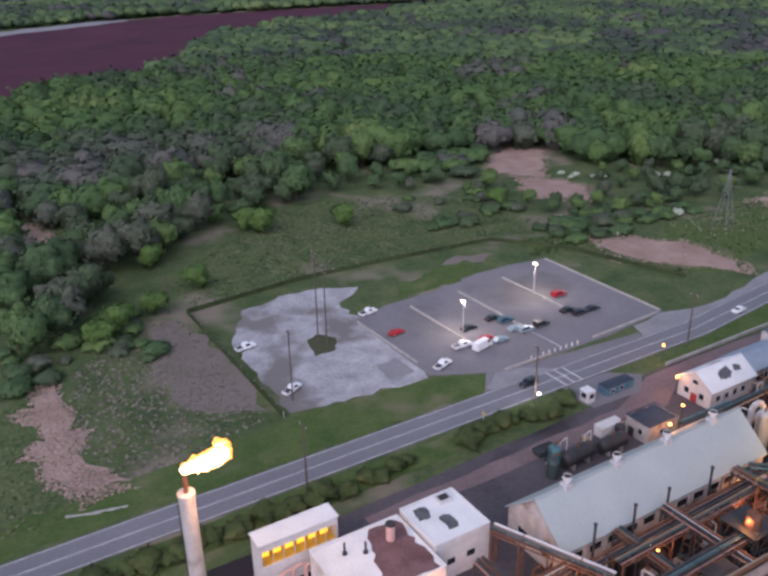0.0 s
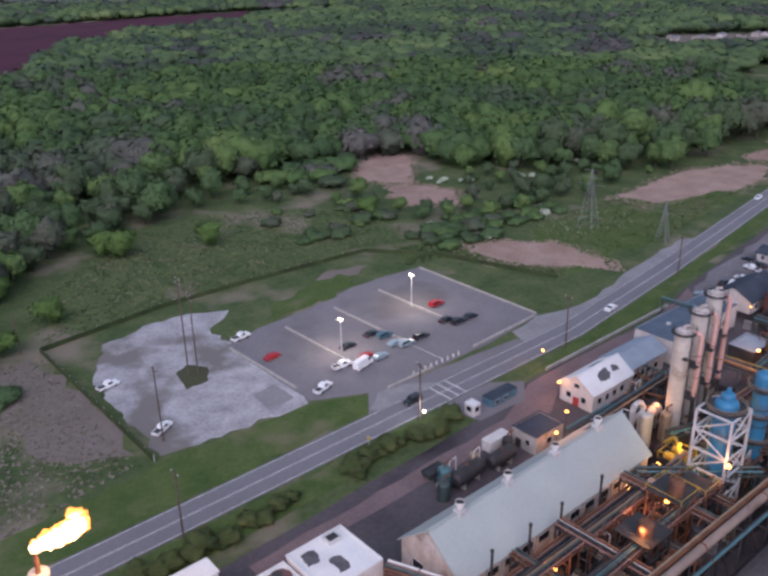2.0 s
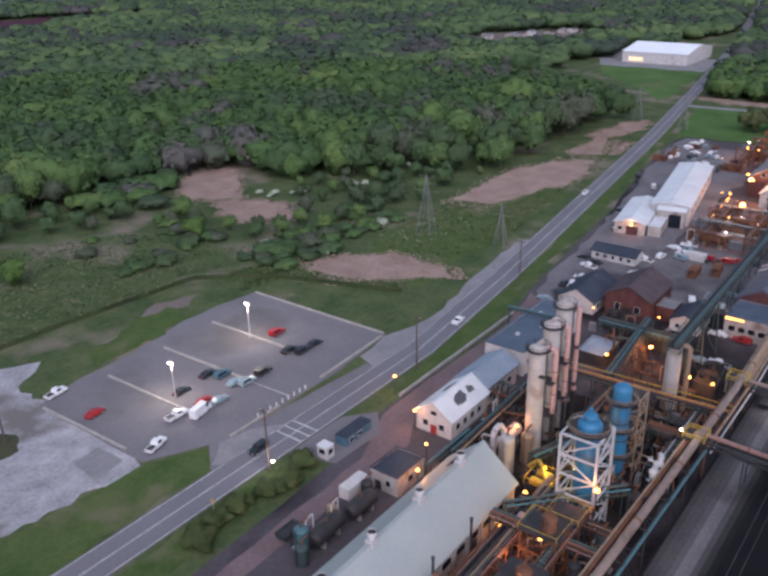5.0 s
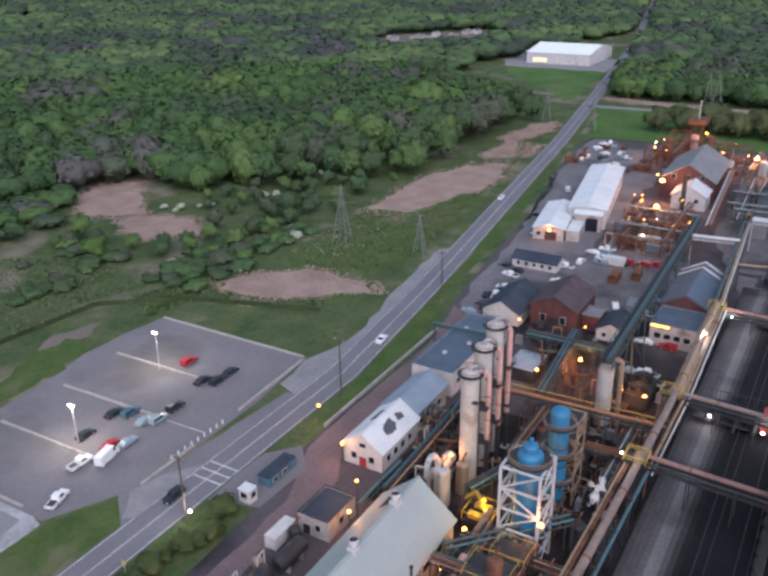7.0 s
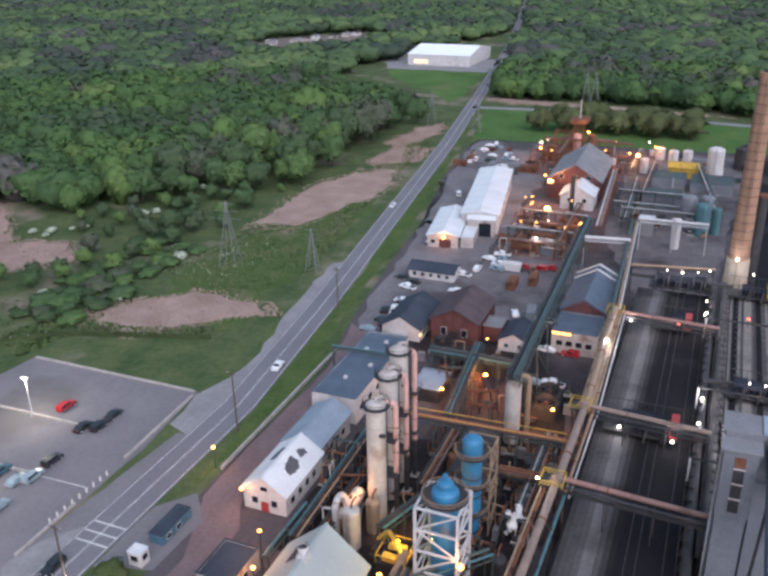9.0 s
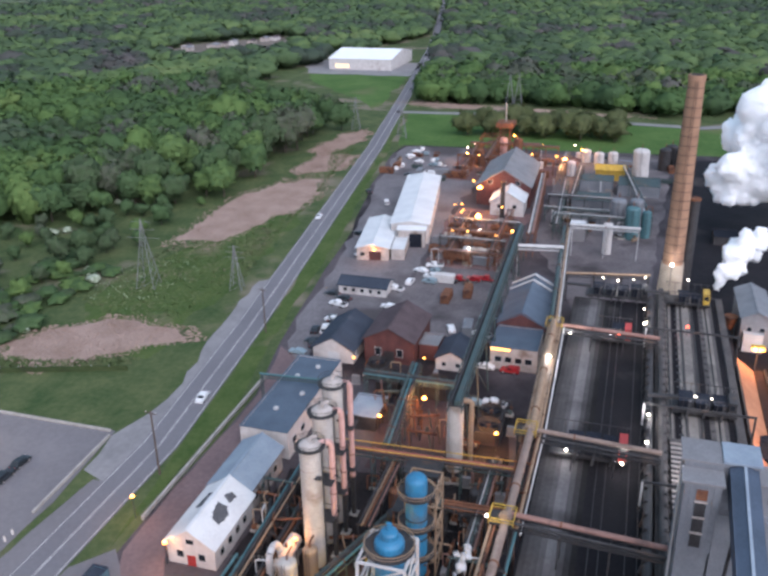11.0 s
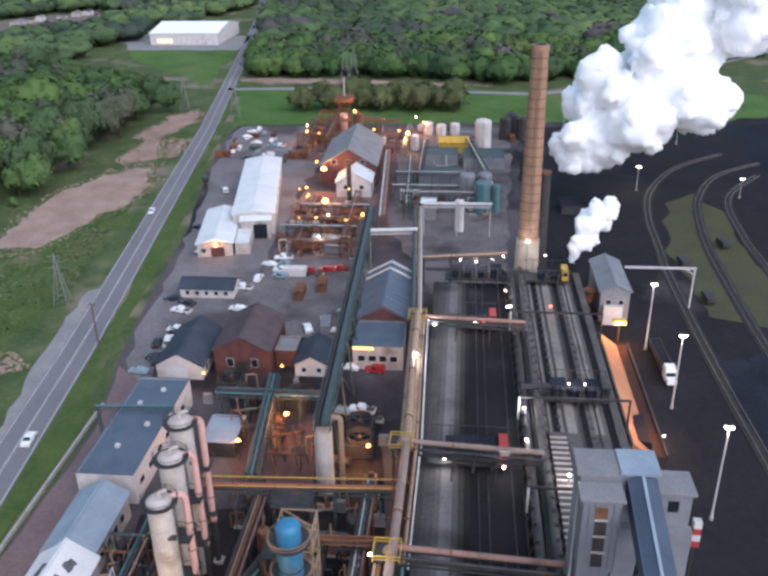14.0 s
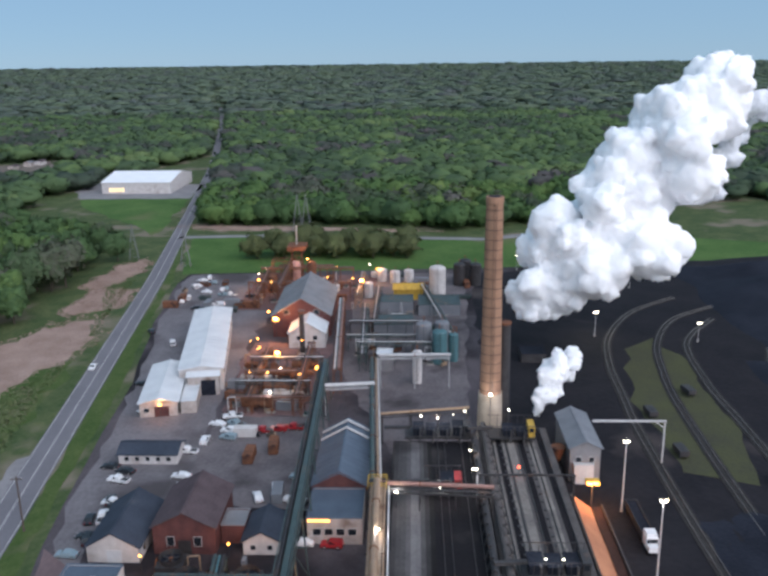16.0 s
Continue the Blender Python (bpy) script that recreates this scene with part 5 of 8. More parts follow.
# ---- flare ----
flare = thing("flare_stack", (26.4, 96.6), "tall pale flare stack with a burning orange flame", "stack")
part("shaft", B().cyl((0, 0, 0), (0, 0, 25.4), 1.3, 1.15, 18), M_CREAM, flare, smooth=False)
part("rim", B().cyl((0, 0, 25.3), (0, 0, 25.9), 1.3, n=18), M_DIRTYWHITE, flare)
part("burner_pipe", B().cyl((0, 0, 25.8), (0.1, 0, 29.2), 0.35, 0.3, 10), M_RUST, flare)
part("ladder", B().beam((-1.45, -0.3, 0), (-1.4, -0.3, 25), 0.06).beam((-1.45, 0.3, 0), (-1.4, 0.3, 25), 0.06), M_STEEL, flare)


def lump_cloud(balls, sub, amount, seed, sharp=0.55):
    """Overlapping lumps of cloud or flame: each ball roughened by noise."""
    vs, fs, k = [], [], 0
    for i, (x, y, z, rx, ry, rz) in enumerate(balls):
        bm = bmesh.new()
        bmesh.ops.create_icosphere(bm, subdivisions=sub, radius=1.0)
        off = Vector((seed + i * 2.3, i * 1.1, seed * 0.7))
        for v in bm.verts:
            d = v.co.normalized()
            n = abs(noise.noise(d * 1.6 + off)) + sharp * abs(noise.noise(d * 3.6 + off)) + sharp * 0.5 * abs(noise.noise(d * 8.0 + off))
            v.co = d * (0.72 + amount * n)
        bm.verts.index_update()
        vs.append(np.array([(v.co.x * rx + x, v.co.y * ry + y, v.co.z * rz + z) for v in bm.verts], np.float32))
        fs.append(np.array([[q.index for q in f.verts] for f in bm.faces], np.int32) + k)
        k += len(bm.verts)
        bm.free()
    return np.concatenate(vs), np.concatenate(fs)


fl = [(0.3, -0.2, 29.7, 0.65, 0.6, 0.6), (1.5, -0.9, 30.3, 0.95, 0.8, 0.9), (2.7, -1.7, 30.9, 1.05, 0.9, 1.05), (4.0, -2.5, 31.6, 1.15, 0.95, 1.2), (5.0, -3.1, 32.3, 0.8, 0.75, 1.0)]
part("flame", big_mesh("flame", *lump_cloud(fl, 3, 0.75, 3.0)), M_FLAME, flare, "bright yellow-white flame", smooth=True)
part("flame_edge", big_mesh("flame_edge", *lump_cloud([(x + 0.5, y + 0.8, z - 0.3, a * 1.2, b * 1.2, c * 1.2) for x, y, z, a, b, c in fl], 3, 0.8, 4.0)), M_FLAMEOUT, flare, "orange outer flame", smooth=True)
part("flame_tip", big_mesh("flame_tip", *lump_cloud([(4.5, -2.8, 34.2, 0.6, 0.5, 0.55), (5.3, -3.2, 34.3, 0.4, 0.35, 0.35)], 2, 0.9, 5.0)), M_FLAMEOUT, flare, "loose orange tongue of flame", smooth=True)
light_at((4, -4, 32.5), 15000, (1.0, 0.55, 0.22), 2.0).parent = flare


# ---- process towers ----
def tower(x, y, h, r, label):
    t = thing("cream_tower", (x, y), label, "tower", "cream process towers")
    part("shell", B().cyl((0, 0, 0), (0, 0, h - 0.5), r, n=20), M_CREAM, t)
    part("head", B().cyl((0, 0, h - 0.5), (0, 0, h), r, r * 0.55, 20), M_DIRTYWHITE, t)
    for z in (h * 0.34, h * 0.6, h * 0.8):
        part("weld_band", B().cyl((0, 0, z), (0, 0, z + 0.14), r + 0.04, n=20), M_DIRTYWHITE, t)
    for z, w in ((h - 0.9, 1.0), (h * 0.66, 0.0), (h * 0.36, 0.0)):
        deck = B().cyl((0, 0, z), (0, 0, z + 0.1), r + 0.75, n=16) if w else B().box(0.2, r + 1.6, -r - 1.5, -0.2, z, z + 0.1)
        pl = part("platform", deck, M_STEEL, t, "sooty steel platform")
        rail = B()
        if w:
            rail.ring((0, 0, z + 1.05), r + 0.7, 0.06).ring((0, 0, z + 0.55), r + 0.7, 0.05)
            for k in range(8):
                a = k * math.pi / 4
                rail.beam(((r + 0.7) * math.cos(a), (r + 0.7) * math.sin(a), z), ((r + 0.7) * math.cos(a), (r + 0.7) * math.sin(a), z + 1.05), 0.06)
        else:
            for a, b in (((0.2, -r - 1.5), (r + 1.6, -r - 1.5)), ((r + 1.6, -r - 1.5), (r + 1.6, -0.2))):
                rail.beam((*a, z + 1.05), (*b, z + 1.05), 0.07).beam((*a, z), (*a, z + 1.05), 0.07).beam((*b, z), (*b, z + 1.05), 0.07)
        part("railing", rail, M_STEEL, pl)
    cage = B().beam((-0.25, -r - 0.2, 0), (-0.25, -r - 0.2, h), 0.07).beam((0.25, -r - 0.2, 0), (0.25, -r - 0.2, h), 0.07)
    for k in range(int(h / 0.9)):
        cage.beam((-0.25, -r - 0.2, 0.9 * k + 0.5), (0.25, -r - 0.2, 0.9 * k + 0.5), 0.06)
    part("ladder", cage, M_STEEL, t)
    part("manway", B().cyl((-r * 0.6, -r - 0.3, h * 0.75), (-r * 0.6, -r * 0.5, h * 0.75), 0.4, n=10), M_STEEL, t)
    part("riser_pipe", B().pipe([(r + 0.35, -0.5, 0.3), (r + 0.35, -0.5, h * 0.9), (r * 0.7, -0.4, h * 0.9)], 0.16, 8), M_STEEL, t)
    part("vent_pipe", B().pipe([(0, 0, h), (0, 0, h + 0.7), (0.6, -1.0, h + 0.7)], 0.28, 8), M_DIRTYWHITE, t)


tower(148.6, 81.4, 24.0, 1.75, "tall cream-painted process tower with sooty platforms")
tower(154.8, 81.6, 26.5, 1.75, "tall cream-painted process tower with sooty platforms")
tower(160.4, 81.8, 28.6, 1.75, "tall cream-painted process tower with sooty platforms")
for x, y, h in ((150.6, 78.7, 23.2), (156.6, 79.1, 25.4), (161.8, 79.4, 27.6)):
    dp = thing("downcomer_pipe", (x, y), "fat faded-pink pipe bending down beside a tower", "pipe", "tower downcomers")
    part("run", B().pipe([(-1.6, 2.2, h), (0.3, 0, h), (0.3, 0, 8.5)], 0.5, 12), M_PINK, dp)
    part("lower_run", B().pipe([(0.3, 0, 8.5), (0.3, 0, 0.3)], 0.44, 10), M_STEEL, dp, "dark lower length of pipe")
    for z in (8.4, 13.0, 18.0):
        part("flange", B().cyl((0.3, 0, z), (0.3, 0, z + 0.25), 0.62, n=12), M_DULLPINK, dp)
    part("foot", B().box(-0.5, 1.1, -0.8, 0.8, 0, 0.4), M_CONC, dp)


def frame_tower(x, y, lx, ly, h, bays, material, label, name="lattice_frame", w=0.28):
    """An open braced steel frame."""
    t = thing(name, (x, y), label, "frame")
    for px in (0, lx):
        for py in (0, ly):
            part("column", B().beam((px, py, 0), (px, py, h), w), material, t)
    for i in range(1, bays + 1):
        z = h * i / bays
        part("girder", B().beam((0, 0, z), (lx, 0, z), w * 0.8).beam((0, ly, z), (lx, ly, z), w * 0.8).beam((0, 0, z), (0, ly, z), w * 0.8).beam((lx, 0, z), (lx, ly, z), w * 0.8), material, t)
        z0 = h * (i - 1) / bays
        for a, b in (((0, 0), (lx, 0)), ((lx, ly), (0, ly)), ((0, ly), (0, 0)), ((lx, 0), (lx, ly))):
            a, b = (a, b) if i % 2 else (b, a)
            part("brace", B().beam((*a, z0), (*b, z), w * 0.6), material, t)
    return t


frame_tower(130.0, 60.8, 6.6, 6.6, 19.5, 5, M_GALV, "tall white-painted lattice frame round a blue tank", w=0.4)
bt = thing("blue_tank", (133.8, 64.0), "bright blue domed tank standing in a white frame", "tank")
part("shell", B().cyl((0, 0, 4.5), (0, 0, 20.5), 2.1, n=24), M_BLUE, bt)
part("dome", B().dome((0, 0, 20.5), 2.1, 1.1, 24, 5), M_BLUE, bt)
part("cap", B().cyl((0, 0, 21.2), (0, 0, 22.2), 1.25, n=20).dome((0, 0, 22.2), 1.25, 0.5, 20, 3), M_BLUE, bt)
part("skirt", B().cyl((0, 0, 0), (0, 0, 4.5), 2.2, n=16), M_STEEL, bt)
part("walkway", B().cyl((0, 0, 19.6), (0, 0, 19.75), 3.6, n=20), M_STEEL, bt)
part("top_rail", B().ring((0, 0, 20.7), 3.5, 0.1, 20), M_TAN, bt)
part("mid_rail", B().ring((0, 0, 20.2), 3.5, 0.08, 20), M_TAN, bt)
part("nozzle", B().cyl((0, 0, 22.5), (0, 0, 23.6), 0.4, n=10), M_BLUE, bt)
bc = thing("blue_column", (148.0, 64.0), "bright blue process column ringed by platforms", "tower")
part("shell", B().cyl((0, 0, 0), (0, 0, 20.6), 1.7, n=22), M_BLUE, bc)
part("head", B().dome((0, 0, 20.6), 1.7, 1.0, 22, 4), M_BLUE, bc)
for z in (7.0, 12.5, 18.2):
    pl = part("platform", B().cyl((0, 0, z), (0, 0, z + 0.14), 2.9, n=20), M_STEEL, bc)
    part("top_rail", B().ring((0, 0, z + 1.1), 2.85, 0.1, 20), M_TAN, pl)
    part("mid_rail", B().ring((0, 0, z + 0.6), 2.85, 0.08, 20), M_TAN, pl)
for i in range(5):
    part("band", B().cyl((0, 0, 3 + 3.6 * i), (0, 0, 3.2 + 3.6 * i), 1.78, n=22), M_STEEL, bc)
frame_tower(150.5, 61.5, 4.5, 5.0, 17.5, 5, M_TAN, "tan steel access frame beside the blue column", w=0.24)
sc = thing("grey_cylinder_tank", (180.5, 65.0), "grey upright tank under the conveyor's end", "tank")
part("shell", B().cyl((0, 0, 0), (0, 0, 14.5), 1.6, n=18), M_CREAM, sc)
part("head", B().dome((0, 0, 14.5), 1.6, 1.2, 18, 4), M_CREAM, sc)
part("side_pipe", B().pipe([(0.4, -1.4, 15.5), (0.6, -3.0, 15.5), (0.6, -3.0, 0)], 0.5), M_TAN, sc)


# ---- pipe racks and pipe bridges ----
def pipe_rack(x0, y0, x1, y1, z, pipes, label, steel=M_STEEL, every=6.0, width=2.4, two=False, name="pipe_rack", deck=None):
    """Bents of two columns and a beam, carrying pipes given as (material, radius, side offset, lift)."""
    L, turn = math.hypot(x1 - x0, y1 - y0), math.degrees(math.atan2(y1 - y0, x1 - x0))
    t = thing(name, (x0, y0), label, "pipe rack", turn=turn)
    n = max(1, round(L / every))
    for i in range(n + 1):
        x = L * i / n
        bent = B().beam((x, -width / 2, 0), (x, -width / 2, z), 0.2).beam((x, width / 2, 0), (x, width / 2, z), 0.2).beam((x, -width / 2 - 0.3, z - 0.15), (x, width / 2 + 0.3, z - 0.15), 0.18, 0.28)
        if two:
            bent.beam((x, -width / 2, z * 0.6), (x, width / 2, z * 0.6), 0.22).beam((x, -width / 2, 0.2), (x, width / 2, z * 0.6), 0.14)
        part("bent", bent, steel, t)
    part("girder", B().beam((0, -width / 2, z - 0.45), (L, -width / 2, z - 0.4), 0.15, 0.26), steel, t)
    part("girder", B().beam((0, width / 2, z - 0.45), (L, width / 2, z - 0.4), 0.15, 0.26), steel, t)
    if deck:
        part("walkway", B().box(0, L, -width / 2, width / 2, z - 0.02, z + 0.06), deck, t)
    for m, r, o, lift in pipes:
        part("pipe", B().cyl((-0.4, o, z + r + lift), (L + 0.4, o, z + r + lift), r, n=12), m, t)
        for k in range(1, n, 2) if r >= 0.24 else ():
            part("flange", B().cyl((L * k / n - 0.12, o, z + r + lift), (L * k / n + 0.12, o, z + r + lift), r * 1.18, n=10), M_RUST if m is not M_STEEL else M_STEEL, t)
    return t


MAIN = "tan gas main on a steel trestle above the yard"
pipe_rack(60, 52.2, 151, 50.8, 12.2, [(M_MAIN, 0.68, 0.0, 0.1), (M_RUST, 0.3, 1.5, 0), (M_TEAL, 0.25, -1.7, -1.0), (M_TAN, 0.22, 2.1, 0)], MAIN, M_STEEL, 9.0, 3.0, True)
pipe_rack(152, 50.6, 177, 50.4, 12.4, [(M_MAIN, 0.7, 0.0, 0.1), (M_TAN, 0.25, -1.6, -0.6), (M_GALV, 0.16, -2.2, -1.6)], MAIN, M_RUST, 8.0, 2.6)
pipe_rack(178, 50.4, 226, 51.4, 11.8, [(M_TAN, 0.68, 0.0, 0.1), (M_TAN, 0.25, -1.6, -0.6), (M_GALV, 0.18, -2.4, -0.8)], MAIN, M_STEEL, 8.0, 2.6, deck=M_TAN)
pipe_rack(227, 51.8, 306, 55.8, 8.6, [(M_DKGREEN, 0.5, 0.6, 0), (M_TAN, 0.3, -0.6, 0), (M_GALV, 0.2, -1.2, 0)], "green and tan pipes on a long steel trestle", M_DKGREEN, 9.0, 2.4)
for x, z in ((151.8, 13.2), (178, 12.6), (226.4, 11.6)):
    el = thing("valve_platform", (x, 51.0), "yellow-railed valve platform on the pipe trestle", "platform", "trestle platforms")
    part("leg", B().beam((-1, -1, 0), (-1, -1, z), 0.3), M_STEEL, el)
    part("leg", B().beam((1.4, -1, 0), (1.4, -1, z), 0.3), M_STEEL, el)
    part("leg", B().beam((-1, 1.6, 0), (-1, 1.6, z), 0.3), M_STEEL, el)
    part("leg", B().beam((1.4, 1.6, 0), (1.4, 1.6, z), 0.3), M_STEEL, el)
    part("deck", B().box(-1.6, 2.0, -1.6, 2.2, z - 0.1, z), M_STEEL, el)
    for a, b in (((-1.6, -1.6), (2, -1.6)), ((-1.6, 2.2), (2, 2.2)), ((-1.6, -1.6), (-1.6, 2.2)), ((2, -1.6), (2, 2.2))):
        part("rail", B().beam((*a, z + 1.1), (*b, z + 1.1), 0.12), M_YELLOW, el)
        part("rail", B().beam((*a, z + 0.55), (*b, z + 0.55), 0.1), M_YELLOW, el)
    for a in ((-1.6, -1.6), (2, -1.6), (-1.6, 2.2), (2, 2.2)):
        part("rail_post", B().beam((*a, z - 0.05), (*a, z + 1.15), 0.12), M_YELLOW, el)
    part("elbow", B().pipe([(-0.6, 0, z + 0.8), (0.6, 0, z + 0.8), (0.6, 1.6, z - 2.5)], 0.6), M_TAN, el)
CROSSP = "pink gas pipe on a dark truss across the oven battery"
for x, z, y1, mt in ((152.4, 12.6, 27.5, M_DULLPINK), (178.6, 11.6, 28, M_MAIN), (226.8, 10.6, 28, M_DULLPINK)):
    pipe_rack(x, 50, x - 1.5, y1, z, [(mt, 0.45, 0.9, 0.2), (M_STEEL, 0.25, -0.7, 0), (M_STEEL, 0.2, 0.0, -1.2)], CROSSP, M_STEEL, 7.4, 2.6)
pipe_rack(170.5, 84, 172, 50.8, 8.0, [(M_YELLOW, 0.09, 1.2, 1.0), (M_YELLOW, 0.09, -1.2, 1.0), (M_RUSTRED, 0.45, 0.0, -0.2), (M_STEEL, 0.25, -1.0, 0)], "yellow and rust-red pipes on a cross rack", M_DKGREEN, 6.0, 2.6, True)
pipe_rack(176, 77, 208, 80, 6.4, [(M_DKGREEN, 0.35, 0.8, 0), (M_TEAL, 0.25, 0, 0), (M_STEEL, 0.3, -0.8, 0)], "dark green pipe rack beside the cooling yard", M_DKGREEN, 5.0, 2.4, True)
pipe_rack(201.5, 90, 201.5, 68, 6.4, [(M_DKGREEN, 0.3, 0.8, 0), (M_STEEL, 0.35, 0, 0), (M_TEAL, 0.2, -0.8, 0)], "dark pipe rack behind the cooling yard", M_DKGREEN, 6.0, 2.2, True)
pipe_rack(134, 90.5, 172, 91.5, 4.2, [(M_TEAL, 0.2, 0.7, 0), (M_STEEL, 0.35, 0, 0), (M_TAN, 0.2, -0.7, 0)], "low dark pipe rack behind the towers", M_STEEL, 5.0, 2.0)
pipe_rack(138, 87.2, 172, 87.6, 2.8, [(M_STEEL, 0.4, 0.7, 0), (M_RUST, 0.3, 0, 0), (M_STEEL, 0.3, -0.9, 0)], "low sooty pipe run behind the towers", M_STEEL, 5.0, 2.4)
pipe_rack(128, 92.8, 142, 92.6, 4.0, [(M_TEAL, 0.25, 0.0, 0)], "teal pipe across the yard by the office house", M_DKGREEN, 6.0, 1.2)
pipe_rack(192, 111.0, 193, 96.5, 8.0, [(M_TEAL, 0.2, 0.0, 0)], "thin teal pipe over the store roof", M_DKGREEN, 14.0, 1.0)
pipe_rack(122, 72.6, 138, 58.0, 7.4, [(M_DKGREEN, 0.3, 0.6, 0), (M_TEAL, 0.2, -0.6, 0)], "green pipe rack running to the blue tank", M_DKGREEN, 5.0, 2.2)
pipe_rack(140, 77, 166, 67.5, 5.4, [(M_DKGREEN, 0.3, 0.6, 0), (M_TEAL, 0.25, -0.6, 0), (M_STEEL, 0.3, 0, 0.2)], "green pipe rack running between the towers", M_DKGREEN, 5.0, 2.2)
pipe_rack(283.4, 68.2, 285, 55, 9.0, [(M_GALV, 0.55, 0.0, 0.1)], "white pipe bridge over the yard", M_GALV, 11.0, 1.2)
pipe_rack(304.6, 53.8, 305, 33.3, 10.0, [(M_GALV, 0.5, 0.0, 0.1)], "white pipe bridge beside the tank", M_GALV, 9.5, 1.2)
pipe_rack(268, 52, 272, 30, 8.0, [(M_TAN, 0.35, 0.0, 0), (M_GALV, 0.2, 0.7, 0)], "pipe bridge at the battery's end", M_STEEL, 7.0, 1.6)
pipe_rack(372, 71, 300, 66.5, 8.0, [(M_DULLPINK, 0.4, 0.6, 0), (M_GALV, 0.3, -0.6, 0), (M_DKGREEN, 0.3, 0, 0)], "pale pipes running to the far process hall", M_RUST, 9.0, 2.2)
pipe_rack(398, 40, 330, 30, 6.5, [(M_DKGREEN, 0.35, 0.6, 0), (M_GALV, 0.25, -0.6, 0)], "green pipe rack in the far yard", M_DKGREEN, 8.0, 2.0)

# long covered conveyor
cv = thing("conveyor_gallery", (177.5, 64.6), "long dark green conveyor bridge on steel trestles", "conveyor", turn=2.6)
CL = 124.0
cz = lambda x: 16.0 - 6.5 * x / CL
part("floor", B().beam((0, 0, cz(0)), (CL, 0, cz(CL)), 2.6, 0.25), M_STEEL, cv)
part("belt_cover", B().beam((0, -0.5, cz(0) + 0.7), (CL, -0.5, cz(CL) + 0.7), 1.0, 0.9), M_DKGREEN, cv)
part("pipe", B().cyl((0, 0.7, cz(0) + 0.5), (CL, 0.7, cz(CL) + 0.5), 0.35), M_STEEL, cv)
for s in (-1.3, 1.3):
    part("rail", B().beam((0, s, cz(0) + 1.2), (CL, s, cz(CL) + 1.2), 0.14), M_DKGREEN, cv)
    part("lower_chord", B().beam((0, s, cz(0) - 1.2), (CL, s, cz(CL) - 1.2), 0.25), M_DKGREEN, cv)
    zig = B()
    for i in range(31):
        x = CL * i / 31
        zig.beam((x, s, cz(x) - 1.2), (x + CL / 62, s, cz(x) + 1.1), 0.1).beam((x + CL / 62, s, cz(x) + 1.1), (x + CL / 31, s, cz(x) - 1.2), 0.1)
    part("lacing", zig, M_DKGREEN, cv)
for i in range(9):
    x = 6 + 14 * i
    part("trestle", B().beam((x, -1.3, cz(x) - 1.2), (x, -2.2, 0), 0.3).beam((x, 1.3, cz(x) - 1.2), (x, 2.2, 0), 0.3).beam((x, -1.7, cz(x) * 0.45), (x, 1.7, cz(x) * 0.45), 0.18).beam((x, -2.1, 0.3), (x, 1.6, cz(x) * 0.5), 0.14), M_DKGREEN, cv)


# ---- process clutter before the hall ----
def vessel(x, y, L, r, z, material, label, turn=0.0, name="horizontal_vessel"):
    t = thing(name, (x, y), label, "vessel", turn=turn)
    part("shell", B().cyl((-L / 2, 0, z), (L / 2, 0, z), r, n=16), material, t)
    for s in (-1, 1):
        part("end", B().cyl((s * L / 2, 0, z), (s * (L / 2 + r * 0.35), 0, z), r, r * 0.6, 16), material, t)
        part("saddle", B().box(s * L * 0.3 - 0.2, s * L * 0.3 + 0.2, -r * 0.8, r * 0.8, 0, z - r * 0.6), M_CONC, t)
    part("nozzle", B().cyl((0, 0, z + r * 0.9), (0, 0, z + r + 0.6), 0.25, n=8), M_RUST, t)


def drum(x, y, h, r, material, label, z=0.0, name="upright_tank", dome=True):
    t = thing(name, (x, y, z), label, "tank")
    part("shell", B().cyl((0, 0, 0), (0, 0, h), r, n=18), material, t)
    part("head", B().dome((0, 0, h), r, r * 0.4, 18, 3) if dome else B().cyl((0, 0, h), (0, 0, h + 0.12), r + 0.08, n=18), material, t)
    part("ladder", B().beam((-r - 0.1, -0.2, 0), (-r - 0.1, -0.2, h + 0.8), 0.06).beam((-r - 0.1, 0.2, 0), (-r - 0.1, 0.2, h + 0.8), 0.06), M_STEEL, t)
    part("nozzle", B().pipe([(0, 0, h + r * 0.3), (0, 0, h + r * 0.4 + 0.9), (r + 0.5, 0, h + r * 0.4 + 0.9)], 0.16), M_RUST, t)


DARKV = "sooty horizontal vessel among the pipework"
for x, y, L, r, z, mt, tn in ((101, 64.5, 8, 1.3, 3.0, M_STEEL, 10), (112, 62, 7, 1.2, 4.0, M_RUST, 80), (88, 62, 7, 1.3, 2.6, M_STEEL, 0), (120, 66, 6, 1.1, 3.6, M_STEEL, 90), (143, 71, 6, 1.2, 2.2, M_STEEL, 20), (158, 57, 7, 1.3, 2.4, M_STEEL, 0), (166, 62, 6, 1.1, 2.4, M_DKGREEN, 90), (145, 85, 7, 1.2, 4.2, M_CREAM, 0), (104, 97.8, 7, 1.6, 2.4, M_STEEL, 5), (113, 97.2, 6, 1.5, 2.2, M_STEEL, 0)):
    vessel(x, y, L, r, z, mt, DARKV if mt is not M_CREAM else "cream horizontal vessel beside the towers", tn)
